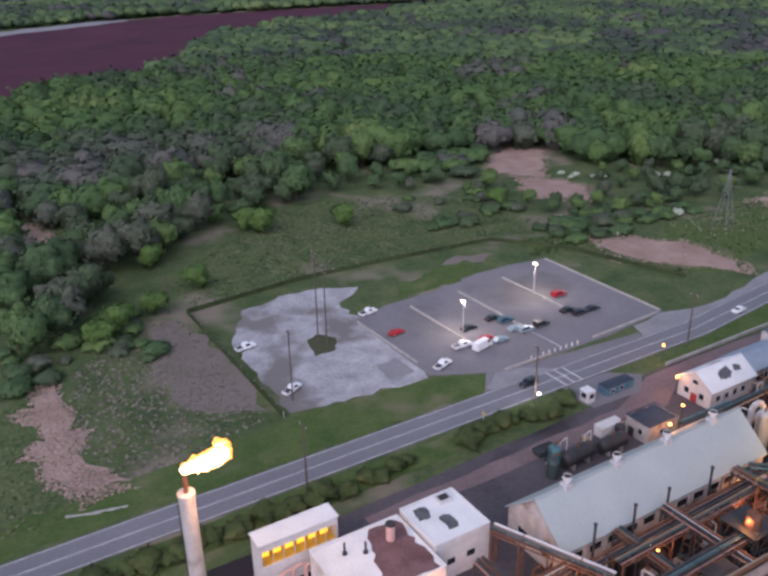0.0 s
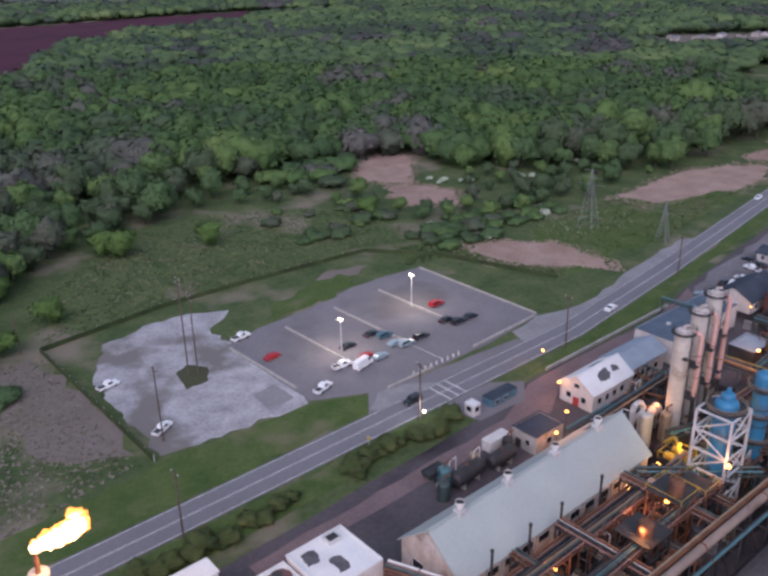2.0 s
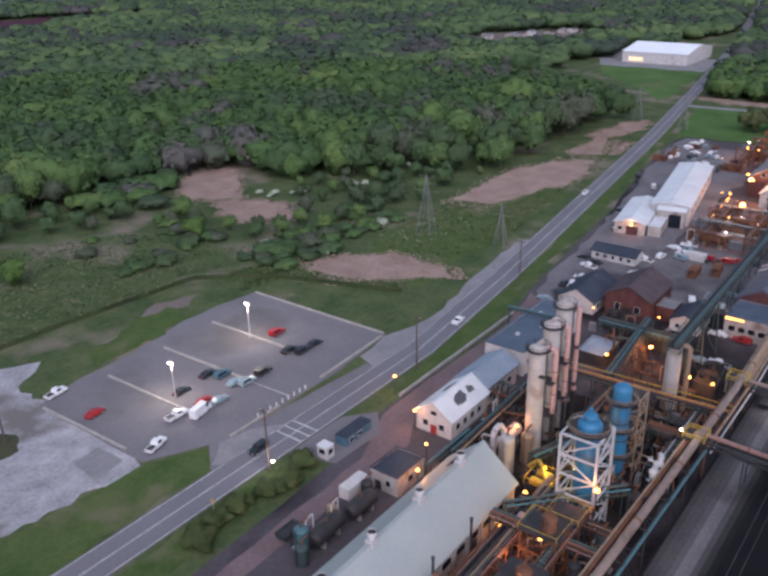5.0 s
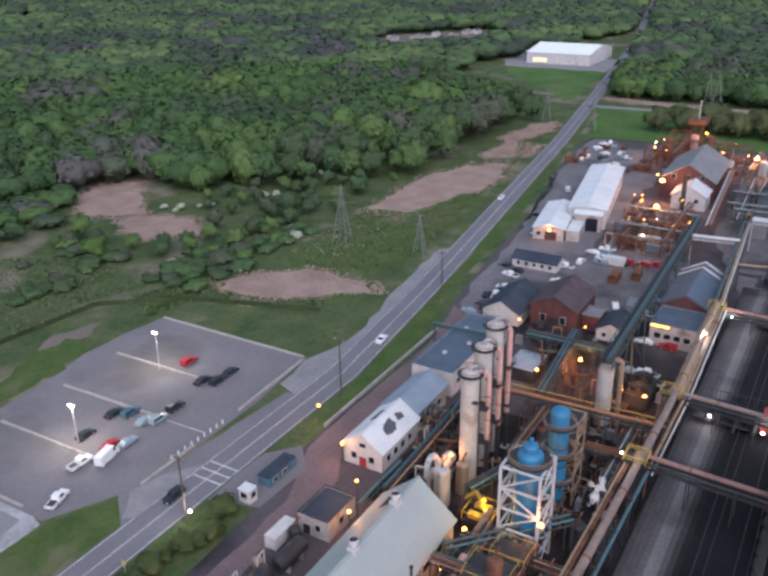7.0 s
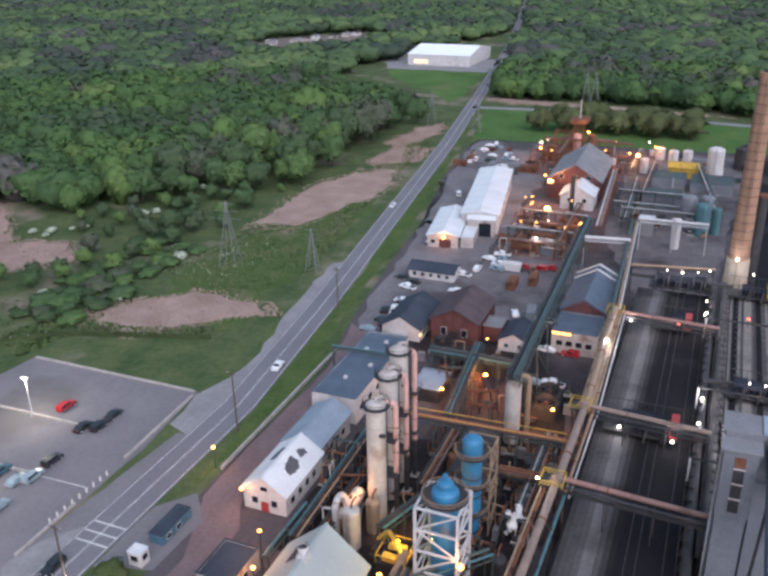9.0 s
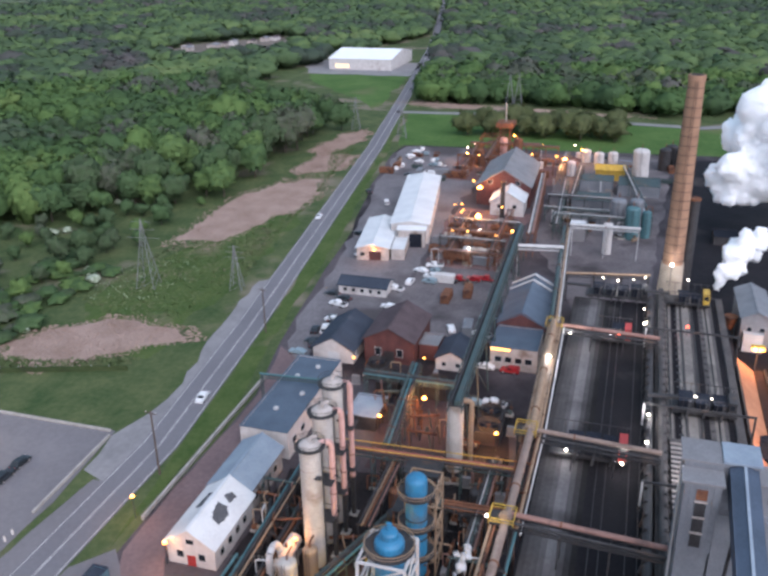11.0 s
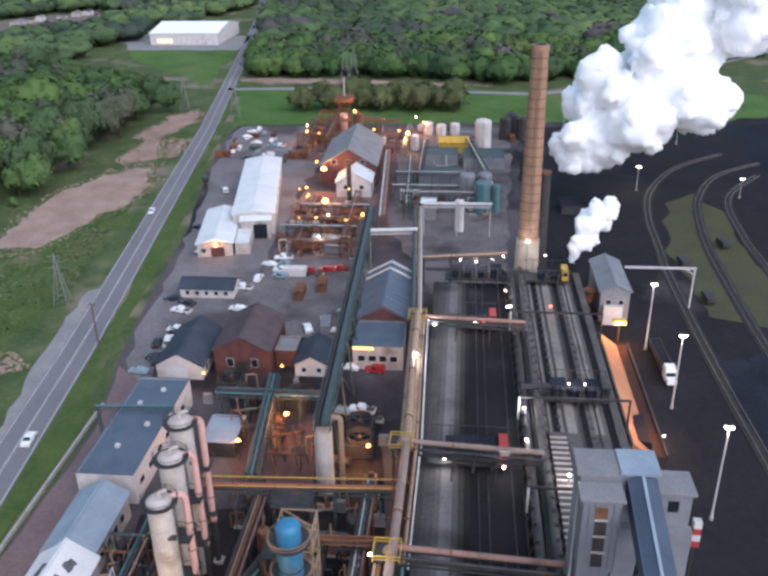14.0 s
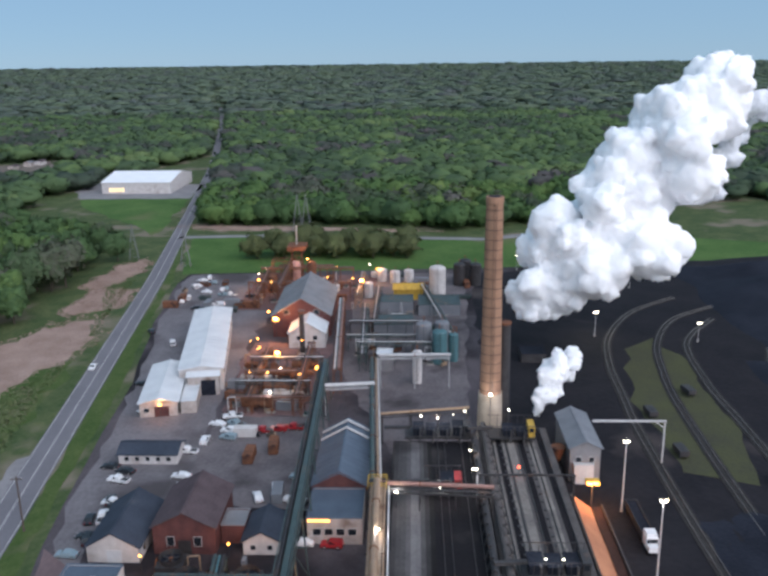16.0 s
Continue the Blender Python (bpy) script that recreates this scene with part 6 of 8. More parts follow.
for x, y, h, r, mt, lb in ((99.4, 99.4, 4.4, 1.3, M_TEAL, "teal upright tank in the yard"), (97.0, 97.2, 3.4, 1.2, M_DKGREEN, "dark green squat tank in the yard"), (107.8, 99.8, 3.6, 1.0, M_TAN, "tan upright tank in the yard"), (117.6, 99.6, 3.0, 1.1, M_STEEL, "sooty tank in the yard"),
                           (105, 57, 6, 1.2, M_RUST, "rusty upright tank among pipework"), (96, 58, 5, 1.3, M_STEEL, "sooty upright tank among pipework"), (116, 57.5, 7, 1.1, M_STEEL, "sooty upright tank among pipework"), (126, 57, 6, 1.2, M_DKGREEN, "dark green upright tank among pipework"), (140, 57, 5, 1.4, M_STEEL, "sooty upright tank among pipework"),
                           (156, 70, 7, 1.3, M_STEEL, "sooty upright tank near the towers"), (163, 72, 6, 1.1, M_RUST, "rusty upright tank near the towers"), (168, 58, 5, 1.5, M_STEEL, "sooty upright tank near the towers"), (139.6, 82.4, 7.4, 1.5, M_CREAM, "short cream tank near the towers"), (144.4, 80.6, 6.4, 1.2, M_TAN, "tan tank with yellow rail near the towers")):
    drum(x, y, h, r, mt, lb)
ub = thing("looping_duct", (143.2, 86.2), "white looping duct beside the towers", "pipe")
part("run", B().pipe([(-2.2, 0, 0), (-2.2, 0, 7.0), (1.0, 0, 7.0), (1.0, -1.5, 1.0)], 0.6, 12), M_GALV, ub)
part("support", B().beam((-1, -0.8, 0), (-1, -0.8, 6.2), 0.2).beam((-1, 0.8, 0), (-1, 0.8, 6.2), 0.2), M_STEEL, ub)
bp = thing("bent_duct", (108, 70), "fat pink duct bending between the hall and pipework", "pipe")
part("run", B().pipe([(0, 0, 0), (0, 0, 5.2), (2.6, -1.6, 5.2), (5.2, -1.2, 6.4), (13.5, -0.6, 7.2)], 0.7, 12), M_PINK, bp)
bp = thing("bent_duct", (129, 71.5), "tan sloping duct lit orange", "pipe")
part("run", B().pipe([(0, 0, 0), (0, 0, 4.2), (5.5, -1.0, 6.6)], 0.65, 12), M_TAN, bp)
for i, (x0, y0, x1, y1, z, mt) in enumerate(((82, 71, 128, 71.6, 5.6, M_RUST), (84, 68.4, 130, 68.8, 7.2, M_STEEL), (90, 74, 90.5, 54, 6.4, M_STEEL), (100, 73, 100.5, 54, 7.6, M_RUST), (110, 69, 110.5, 54, 6.0, M_STEEL), (118, 73, 118.4, 54, 8.2, M_DKGREEN), (126, 72, 126.3, 54, 6.6, M_STEEL), (84, 60.5, 128, 61, 8.6, M_STEEL), (60, 72, 80, 72.6, 6.0, M_RUST), (66, 80, 66.4, 60, 7.0, M_STEEL), (72, 84, 80, 66, 8.0, M_GALV), (152, 74, 170, 74, 6.8, M_STEEL), (154, 69, 172, 69.4, 4.6, M_DKGREEN), (152, 56.5, 176, 56.5, 6.0, M_STEEL), (160, 62, 160.3, 52, 7.4, M_RUST))):
    ps = [(mt, 0.24, 0.8, 0), ((M_DULLPINK, M_TAN, M_TEAL, M_GALV, M_RUST)[i % 5], 0.15, 0.3, 0), ((M_STEEL, M_DKGREEN, M_RUST)[i % 3], 0.2, -0.2, 0.1), (M_STEEL, 0.12, -0.6, 0), ((M_RUST, M_DULLPINK)[i % 2], 0.14, -0.95, 0)]
    pipe_rack(x0, y0, x1, y1, z, ps, "dense sooty pipe rack in the by-product area", (M_STEEL, M_RUST, M_STEEL)[i % 3], 5.5, 2.2, i % 2 == 0)
for i, (x, y, lx, ly, h) in enumerate(((103, 58.5, 6, 6, 9.5), (114, 60, 5, 6, 11), (92, 57, 5, 5, 8), (122, 60, 4, 5, 9), (154, 64.5, 5, 5, 9), (142, 66, 4, 4, 8), (166, 65, 5, 6, 8))):
    frame_tower(x, y, lx, ly, h, 3, (M_STEEL, M_RUST, M_DKGREEN)[i % 3], "sooty open steel platform frame among pipework", "platform_frame", 0.24)
    pf = thing("grating_deck", (x, y, h), "dark grating deck on the steel frame", "deck", "grating decks")
    part("grating", B().box(-0.3, lx + 0.3, -0.3, ly + 0.3, 0.16, 0.26), M_STEEL, pf)
    part("railing", B().beam((-0.3, -0.3, 1.2), (lx + 0.3, -0.3, 1.2), 0.08).beam((-0.3, ly + 0.3, 1.2), (lx + 0.3, ly + 0.3, 1.2), 0.08).beam((-0.3, -0.3, 1.2), (-0.3, ly + 0.3, 1.2), 0.08).beam((lx + 0.3, -0.3, 1.2), (lx + 0.3, ly + 0.3, 1.2), 0.08).beam((-0.3, -0.3, 0.2), (-0.3, -0.3, 1.2), 0.08).beam((lx + 0.3, -0.3, 0.2), (lx + 0.3, -0.3, 1.2), 0.08).beam((-0.3, ly + 0.3, 0.2), (-0.3, ly + 0.3, 1.2), 0.08).beam((lx + 0.3, ly + 0.3, 0.2), (lx + 0.3, ly + 0.3, 1.2), 0.08), M_YELLOW if i % 2 else M_STEEL, pf)
    if i in (0, 1):
        drum(x + 2.2, y + 2.2, 2.2, 1.3, M_RUST, "rusty drum on a steel platform", z=h + 0.26)
ys = thing("yellow_lit_pump_frame", (134.6, 71.0), "yellow-lit pump skid with railings", "machine")
part("skid", B().box(0, 5.5, 0, 5.0, 0, 2.6), M_STEEL, ys)
part("pump", B().cyl((1, 1, 3.4), (1, 4, 3.4), 0.8, n=14), M_YELLOW, ys)
part("motor", B().cyl((3.8, 1, 3.4), (3.8, 4, 3.4), 0.7, n=14), M_YELLOW, ys)
part("railing", B().beam((0, 0, 4.2), (5.5, 0, 4.2), 0.14).beam((0, 5, 4.2), (5.5, 5, 4.2), 0.14).beam((0, 0, 4.2), (0, 5, 4.2), 0.14).beam((5.5, 0, 4.2), (5.5, 5, 4.2), 0.14).beam((0, 0, 3.4), (5.5, 0, 3.4), 0.12).beam((0, 0, 2.6), (0, 0, 4.2), 0.14).beam((5.5, 0, 2.6), (5.5, 0, 4.2), 0.14).beam((0, 5, 2.6), (0, 5, 4.2), 0.14).beam((5.5, 5, 2.6), (5.5, 5, 4.2), 0.14), M_YELLOW, ys)
part("header", B().pipe([(0.5, 0.5, 4.6), (2.6, 2.5, 5.4), (5.0, 4.6, 5.4), (5.0, 6.6, 3.0)], 0.35), M_YELLOW, ys)
part("lamp", B().dome((2.4, 2.0, 6.0), 0.35, 0.3, 10, 3), M_YELLOWGLOW, ys)
light_at((1.6, 0.4, 6.6), 1100, (1.0, 0.62, 0.05), 0.4).parent = ys

# cooling drums, court and yard machines
for x, y in ((197.8, 60.8), (192.3, 60.4), (206.5, 86.0), (206.5, 80.2), (207.0, 74.8), (212.0, 90.5)):
    cd = thing("cooling_fan_drum", (x, y), "dark round cooling fan drum", "fan", "cooling fan drums")
    part("housing", B().box(-2.4, 2.4, -2.6, 2.6, 0, 3.0), M_STEEL, cd)
    part("ring", B().cyl((0, 0, 3.0), (0, 0, 4.2), 2.1, 2.3, 22, caps=False), M_STEEL, cd)
    # black disc under the blades stands for the shaded depth of the shroud
    part("shroud_inside", B().cyl((0, 0, 3.02), (0, 0, 3.1), 2.05, n=22), M_COAL, cd)
    part("hub", B().cyl((0, 0, 3.1), (0, 0, 3.7), 0.4, n=10), M_RUST, cd)
    for k in range(5):
        a = k * 1.2566
        part("blade", B().beam((0.3 * math.cos(a), 0.3 * math.sin(a), 3.5), (1.9 * math.cos(a), 1.9 * math.sin(a), 3.6), 0.4, 0.06), M_STEEL, cd)
shed("low_grey_roof", 188.5, 83.6, 9, 6.6, 3.4, 0.0, M_STEEL, M_BLUEROOF, "low shed with grey-blue flat roof in the yard")
for i in range(4):
    oc = thing("orange_lit_frame", (192 + 1.6 * i, 74.5 + 0.8 * i), "steel posts lit orange in the brown court", "frame", "court frames")
    part("post", B().beam((0, 0, 0), (0, 0, 5.0), 0.25), M_RUST, oc)
    part("post", B().beam((0, 2.2, 0), (0, 2.2, 5.0), 0.25), M_TAN, oc)
    part("beam", B().beam((0, -0.2, 4.8), (0, 2.4, 4.8), 0.25), M_RUST, oc)
sheet("ground_brown_court", [(176, 68), (204, 68), (204, 84), (176, 82)], 0.08, mat("rust_brown_court", (0.085, 0.058, 0.060), (0.055, 0.040, 0.042), size=6.0, fine=0.6), "rust-brown dirt court between pipe racks", 0.8, 4, 41)
# orange lamplight on the drive is put into this sheet's reddish colour
sheet("ground_pink_drive", [(60, 106.5), (126, 108), (142, 114.5), (196, 114.5), (220, 119), (214, 112), (176, 109.5), (142, 106.5), (136, 103), (60, 103)], 0.075, mat("lamp_tinted_drive", (0.19, 0.135, 0.135), (0.14, 0.10, 0.10), size=9.0, fine=0.8), "worn plant drive beside the verge, orange lamplight in its colour", 0.5, 6, 42)
jb = thing("jersey_wall", (150, 115.6), "low white concrete wall along the plant drive", "wall", turn=0.5)
for i in range(18):
    part("block", B().box(3 * i, 3 * i + 2.9, -0.25, 0.25, 0.05, 0.85), M_CONC, jb)
for x, y in ((288, 88), (296, 92), (300, 84), (306, 92), (308, 80), (316, 88), (318, 78), (294, 80), (312, 84), (322, 92)):
    mt = (M_RUST, M_GALV, M_DIRTYWHITE, M_RUST)[int(x + y) % 4]
    if int(x) % 3:
        drum(x, y, 3 + (int(y) % 4), 1.5, mt, "weathered tank in the lit far yard")
    else:
        vessel(x, y, 8, 1.4, 2.4, mt, "weathered horizontal vessel in the lit far yard", 85)
for x0, y0, x1, y1, z, mt in ((286, 95, 286, 72, 5, M_RUST), (294, 95, 294, 74, 6.5, M_STEEL), (303, 94, 303, 73, 6, M_RUST), (312, 94, 312, 72, 7, M_STEEL), (284, 76, 326, 77, 7, M_RUST), (286, 90, 326, 91, 5, M_RUST), (326, 62, 326, 38, 7, M_DKGREEN), (336, 66, 336, 40, 6, M_DKGREEN), (348, 66, 348, 40, 7, M_STEEL), (318, 60, 372, 62, 6, M_DKGREEN), (384, 106, 430, 108, 6, M_RUST), (392, 98, 436, 99, 8, M_RUST), (400, 112, 400, 70, 7, M_RUST), (420, 110, 420, 70, 8, M_RUST), (432, 104, 432, 80, 6, M_RUST), (386, 66, 420, 66, 6, M_TAN), (358, 58, 400, 58, 5, M_STEEL)):
    pipe_rack(x0, y0, x1, y1, z, [(M_STEEL, 0.22, 0.8, 0), (M_DULLPINK if mt is M_RUST else M_GALV, 0.18, 0.2, 0), (M_STEEL, 0.15, -0.3, 0), (mt, 0.18, -0.8, 0)], "rusty pipe rack in the far process yard", mt, 6.0, 2.2, True)
for x, y, h, r, mt, lb in ((309, 42.8, 10.0, 1.5, M_WHITE, "slim white upright tank in the yard"), (403, 34, 12, 3.4, M_WHITE, "large white upright tank in the far yard"), (326, 35.5, 10.5, 2.4, M_TEAL, "teal-blue tank in the yard"), (331, 40.5, 11.5, 2.6, M_BLUEGREY, "pale blue tank in the yard"), (334, 34.5, 11, 2.4, M_BLUEGREY, "pale blue tank in the yard"), (328, 31.0, 9, 1.6, M_TEAL, "teal-blue tank in the yard"),
                           (402, 62.5, 6, 1.8, M_WHITE, "white dome tank in the far yard"), (424, 52, 5, 2.2, M_WHITE, "white dome tank in the far yard"), (426, 46, 5, 2.2, M_WHITE, "white dome tank in the far yard"), (428, 58, 5, 2.2, M_WHITE, "white dome tank in the far yard"), (421, 24, 9, 2.6, M_STEEL, "dark tank in the far yard"), (421, 17, 9, 2.6, M_STEEL, "dark tank in the far yard"), (428, 21, 9, 2.6, M_STEEL, "dark tank in the far yard"), (418, 88, 11, 2.0, M_RUST, "rusty tank in the far yard"), (426, 96, 9, 2.0, M_PINK, "pinkish tank in the far yard"), (410, 104, 7, 2.0, M_RUST, "rusty tank in the far yard")):
    drum(x, y, h, r, mt, lb)
shed("orange_shed", 398, 40, 6, 12, 4.5, 1.5, M_YELLOW, M_YELLOW, "orange-yellow shed roof in the far yard", axis="y")
shed("grey_block", 318, 50.5, 5, 5, 6, 0.0, M_GREYROOF, M_WHITEROOF, "pale grey block building in the yard")
for x, y, L, W in ((376, 26, 14, 16), (352, 44, 12, 14), (380, 44, 10, 14)):
    shed("low_yard_building", x, y, L, W, 4.5, 0.0, M_BLUEGREY, M_DKGREEN, "low building with dark green roof edge in the far yard")
dr = frame_tower(427, 93.5, 4.5, 4.5, 15, 5, M_RUST, "rusty derrick tower at the plant's far end", "derrick", 0.35)
part("mast", B().beam((2.2, 2.2, 15), (2.2, 2.2, 25), 0.5), M_CREAM, dr)
part("hopper", B().box(-2.5, 7, -2, 6, 14.5, 16.5), M_RUST, dr)
frame_tower(416, 97, 6, 8, 12, 3, M_RUST, "rusty open steel structure at the plant's far end", "platform_frame", 0.35)
st = thing("dark_slim_stack", (326, 80), "slim dark exhaust stack by the white annexe", "stack")
part("pipe", B().cyl((0, 0, 0), (0, 0, 17), 0.9, 0.8, 12), M_STEEL, st)
part("rim", B().cyl((0, 0, 16.8), (0, 0, 17.3), 1.0, n=12), M_RUST, st)


# ---- coke oven batteries ----
def battery(x0, x1, y0, y1, h, top, label):
    t = thing("coke_oven_battery", (x0, y0), label, "oven battery")
    L, W = x1 - x0, y1 - y0
    part("oven_block", B().box(0, L, 1.2, W - 1.2, 0, h), M_BRICK, t)
    part("top_deck", B().box(-0.5, L + 0.5, 0, W, h, h + 0.4), top, t)
    for i in range(int(L / 3.0)):
        x = 1.5 + 3.0 * i
        part("buckstay", B().box(x - 0.15, x + 0.15, 0.7, 1.2, 0, h), M_STEEL, t)
        part("oven_door", B().box(x + 0.6, x + 2.2, 0.95, 1.2, 1.5, h - 1.0), M_RUST, t)
    return t


b1 = battery(70, 256, 28.5, 48.8, 6.0, M_DECK, "coke oven battery with black sooty top deck")
for k, shade in enumerate((0.020, 0.045, 0.085, 0.150, 0.165, 0.105, 0.082, 0.074, 0.058)):
    m = mat("worn_deck_band", (shade * 1.15, shade * 1.08, shade * 1.06), (shade * 0.62, shade * 0.58, shade * 0.6), rough=0.9, size=7.0, fine=0.7, bump=0.3, c=(shade * 0.4, shade * 0.37, shade * 0.38), stain=0.2, spread=0.2)
    part("deck_band", B().box(0, 186, 11.2 + 0.96 * k, 12.16 + 0.96 * k, 6.38, 6.42), m, b1, "worn grey lengthwise band of the deck")
for y in (2.2, 4.0, 8.0, 9.6):
    part("rail", B().box(0, 186, y, y + 0.14, 6.4, 6.56), M_STEEL, b1)
part("collecting_main", B().cyl((0, 0.9, 8.0), (186, 0.9, 8.0), 0.8, n=12), M_STEEL, b1)
for i in range(50):
    part("standpipe", B().cyl((2 + 3.7 * i, 1.9, 6.4), (2 + 3.7 * i, 1.2, 9.2), 0.3, n=6), M_STEEL, b1)
b2 = battery(150, 262, 11.5, 28.2, 6.8, M_DECKGREY, "coke oven battery with pale worn top deck and rails")
for y in (1.5, 4.5, 7.6, 10.6, 13.6):
    part("rail", B().box(0, 112, y, y + 0.25, 7.2, 7.45), M_STEEL, b2)
for y0, y1 in ((13.2, 15.0), (8.6, 10.3), (10.7, 11.6), (3.8, 5.4)):
    part("pale_strip", B().box(41, 112, y0, y1, 7.2, 7.23), M_DECKPALE, b2, "pale scoured strip of deck")
for y in (2.4, 7.0, 12.3):
    part("dark_strip", B().box(0, 112, y - 0.6, y + 0.6, 7.2, 7.24), M_DECK, b2, "soot-blackened strip of deck")
part("collecting_main", B().cyl((0, 15.4, 8.3), (112, 15.4, 8.3), 0.75, n=12), M_DECKGREY, b2)
for i in range(35):
    part("standpipe", B().cyl((1.5 + 3.2 * i, 14.2, 7.2), (1.5 + 3.2 * i, 15.2, 9.3), 0.3, n=6), M_DECKGREY if i % 2 else M_STEEL, b2)
    for y in (5.8, 11.8):
        part("charging_lid", B().cyl((2 + 3.15 * i, y, 7.2), (2 + 3.15 * i, y, 7.32), 0.45, n=8), M_STEEL, b2)
part("ribbed_roof", B().box(0, 40, 11.0, 14.0, 7.5, 8.1), M_DECKGREY, b2)
for i in range(26):
    part("roof_rib", B().box(0.5 + 1.5 * i, 0.9 + 1.5 * i, 11.0, 14.0, 8.1, 8.3), M_DIRTYWHITE, b2)


def larry_car(x, y, z, cab, label, L=5.0, W=17.0):
    t = thing("larry_car", (x, y, z), label, "machine", "larry cars")
    part("frame", B().box(0, L, 0, W, 0.6, 1.1), M_STEEL, t)
    r = random.Random(int(x * 7 + y))
    for i in range(int((W - 2) / 3.2)):
        h = r.uniform(2.4, 3.6)
        part("hopper", B().prism([(0.6, 2 + 3.2 * i), (L - 0.6, 2 + 3.2 * i), (L - 0.9, 4.4 + 3.2 * i), (0.9, 4.4 + 3.2 * i)], 1.1, h), M_COAL, t)
        part("hopper_rim", B().box(0.3, L - 0.3, 1.8 + 3.2 * i, 4.6 + 3.2 * i, h, h + 0.2), M_COAL, t)
        part("chute", B().pipe([(r.uniform(0.5, 1.5), 2.6 + 3.2 * i, h), (r.uniform(-1.0, 0.2), 2.6 + 3.2 * i, h + 0.5), (r.uniform(-1.4, -0.6), 3.0 + 3.2 * i, 0.3)], 0.24, 8), M_STEEL, t)
    guard = B()
    for k in range(int(W / 1.6)):
        guard.beam((-0.3, 0.6 + 1.6 * k, 1.0), (-0.3, 0.6 + 1.6 * k, 4.2), 0.1).beam((L + 0.3, 0.6 + 1.6 * k, 1.0), (L + 0.3, 0.6 + 1.6 * k, 4.6), 0.1)
    part("guard_frame", guard.beam((-0.3, 0, 4.2), (-0.3, W, 4.2), 0.12).beam((L + 0.3, 0, 4.6), (L + 0.3, W, 4.6), 0.12).beam((-0.3, 0, 1.0), (-0.3, W, 1.0), 0.12).beam((L + 0.3, 0, 1.0), (L + 0.3, W, 1.0), 0.12), M_STEEL, t)
    cabin = part("cabin", B().box(0.4, L - 0.4, 0.2, 1.7, 1.1, 3.8), cab, t)
    part("window", B().box(0.34, 0.4, 0.4, 1.5, 2.3, 3.4), M_WINDOW, cabin)
    for wx in (0.6, L - 0.6):
        for wy in (1.0, W - 1.0):
            part("wheel", B().cyl((wx, wy - 0.2, 0.3), (wx, wy + 0.2, 0.3), 0.3, n=8), M_STEEL, t)
    part("boom", B().beam((L / 2, W - 1, 2.6), (L / 2 - 1.5, W + 5, 3.2), 0.9, 0.6), M_STEEL, t)
    return t


larry_car(180, 33, 6.56, M_RED, "sooty black charging car with red cabin on the battery", W=14, L=6)
larry_car(230, 33.6, 6.56, M_RED, "sooty black charging car with red cabin on the battery", W=8)
larry_car(256, 30, 6.56, M_STEEL, "sooty black charging car at the battery's end", W=16)
larry_car(200, 13, 7.45, M_STEEL, "sooty black charging car on the pale battery", W=12)
larry_car(254, 15, 7.45, M_YELLOW, "sooty charging car with yellow cabin under the chimney", W=11)
for x in (170, 196, 231):
    gt = thing("battery_gantry", (x, 11), "thin steel gantry arm across the pale battery", "gantry", "battery gantries")
    part("post", B().beam((0, 19.6, 0), (0, 19.6, 11.4), 0.35), M_GALV, gt)
    part("post", B().beam((0, 3.4 - 4, 0), (0, 3.4 - 4, 11.4), 0.35), M_STEEL, gt)
    part("arm", B().beam((0, -0.8, 11.4), (0, 19.8, 11.4), 0.3, 0.4), M_STEEL, gt)

chim = thing("brick_chimney", (272.6, 24.2), "tall buff brick chimney with dark iron bands", "chimney")
part("shaft", B().cyl((0, 0, 0), (0, 0, 63), 2.9, 2.05, 28), M_CHIM, chim)
part("cap", B().cyl((0, 0, 61.8), (0, 0, 63.2), 2.25, 2.2, 28), M_CHIM, chim)
# black disc on the solid shaft, paints the dark of the open flue
part("flue", B().cyl((0, 0, 63.2), (0, 0, 63.25), 1.6, n=20), M_COAL, chim)
part("plinth", B().cyl((0, 0, 0), (0, 0, 12.5), 3.35, 3.05, 28), mat("pale_chimney_base", (0.40, 0.34, 0.27), (0.30, 0.25, 0.20), size=2.0), chim)
for i in range(20):
    z = 13.5 + 2.45 * i
    part("band", B().cyl((0, 0, z), (0, 0, z + 0.16), 2.9 - 0.85 * z / 63 + 0.05, n=28), M_BAND, chim)
part("ladder", B().beam((-3.0, 0.3, 8), (-2.15, 0.3, 62), 0.1).beam((-3.0, -0.3, 8), (-2.15, -0.3, 62), 0.1), M_STEEL, chim)
dk = thing("dark_steel_stack", (276.5, 20.4), "dark steel stack close behind the brick chimney", "stack")
part("shaft", B().cyl((0, 0, 0), (0, 0, 30), 1.7, 1.5, 18), M_STEEL, dk)
part("rim", B().cyl((0, 0, 29.6), (0, 0, 30.2), 1.65, n=18), M_RUST, dk)

# wharf and quench side
wf = thing("coke_wharf", (194, 3.2), "sloping coke wharf lit orange beside the battery", "wharf")
# the floodlight's orange is also put into the slope's base colour
part("slope", B().add([(0, 2.0, 0.3), (43, 2.0, 0.3), (43, 6.2, 3.4), (0, 6.2, 3.4), (0, 6.2, 0), (43, 6.2, 0), (0, 2.0, 0), (43, 2.0, 0)], [(0, 1, 2, 3), (3, 2, 5, 4), (0, 3, 4, 6), (1, 7, 5, 2), (0, 6, 7, 1)]), mat("orange_lit_refractory", (0.42, 0.20, 0.11), (0.30, 0.13, 0.075), size=4.0, fine=0.4), wf)
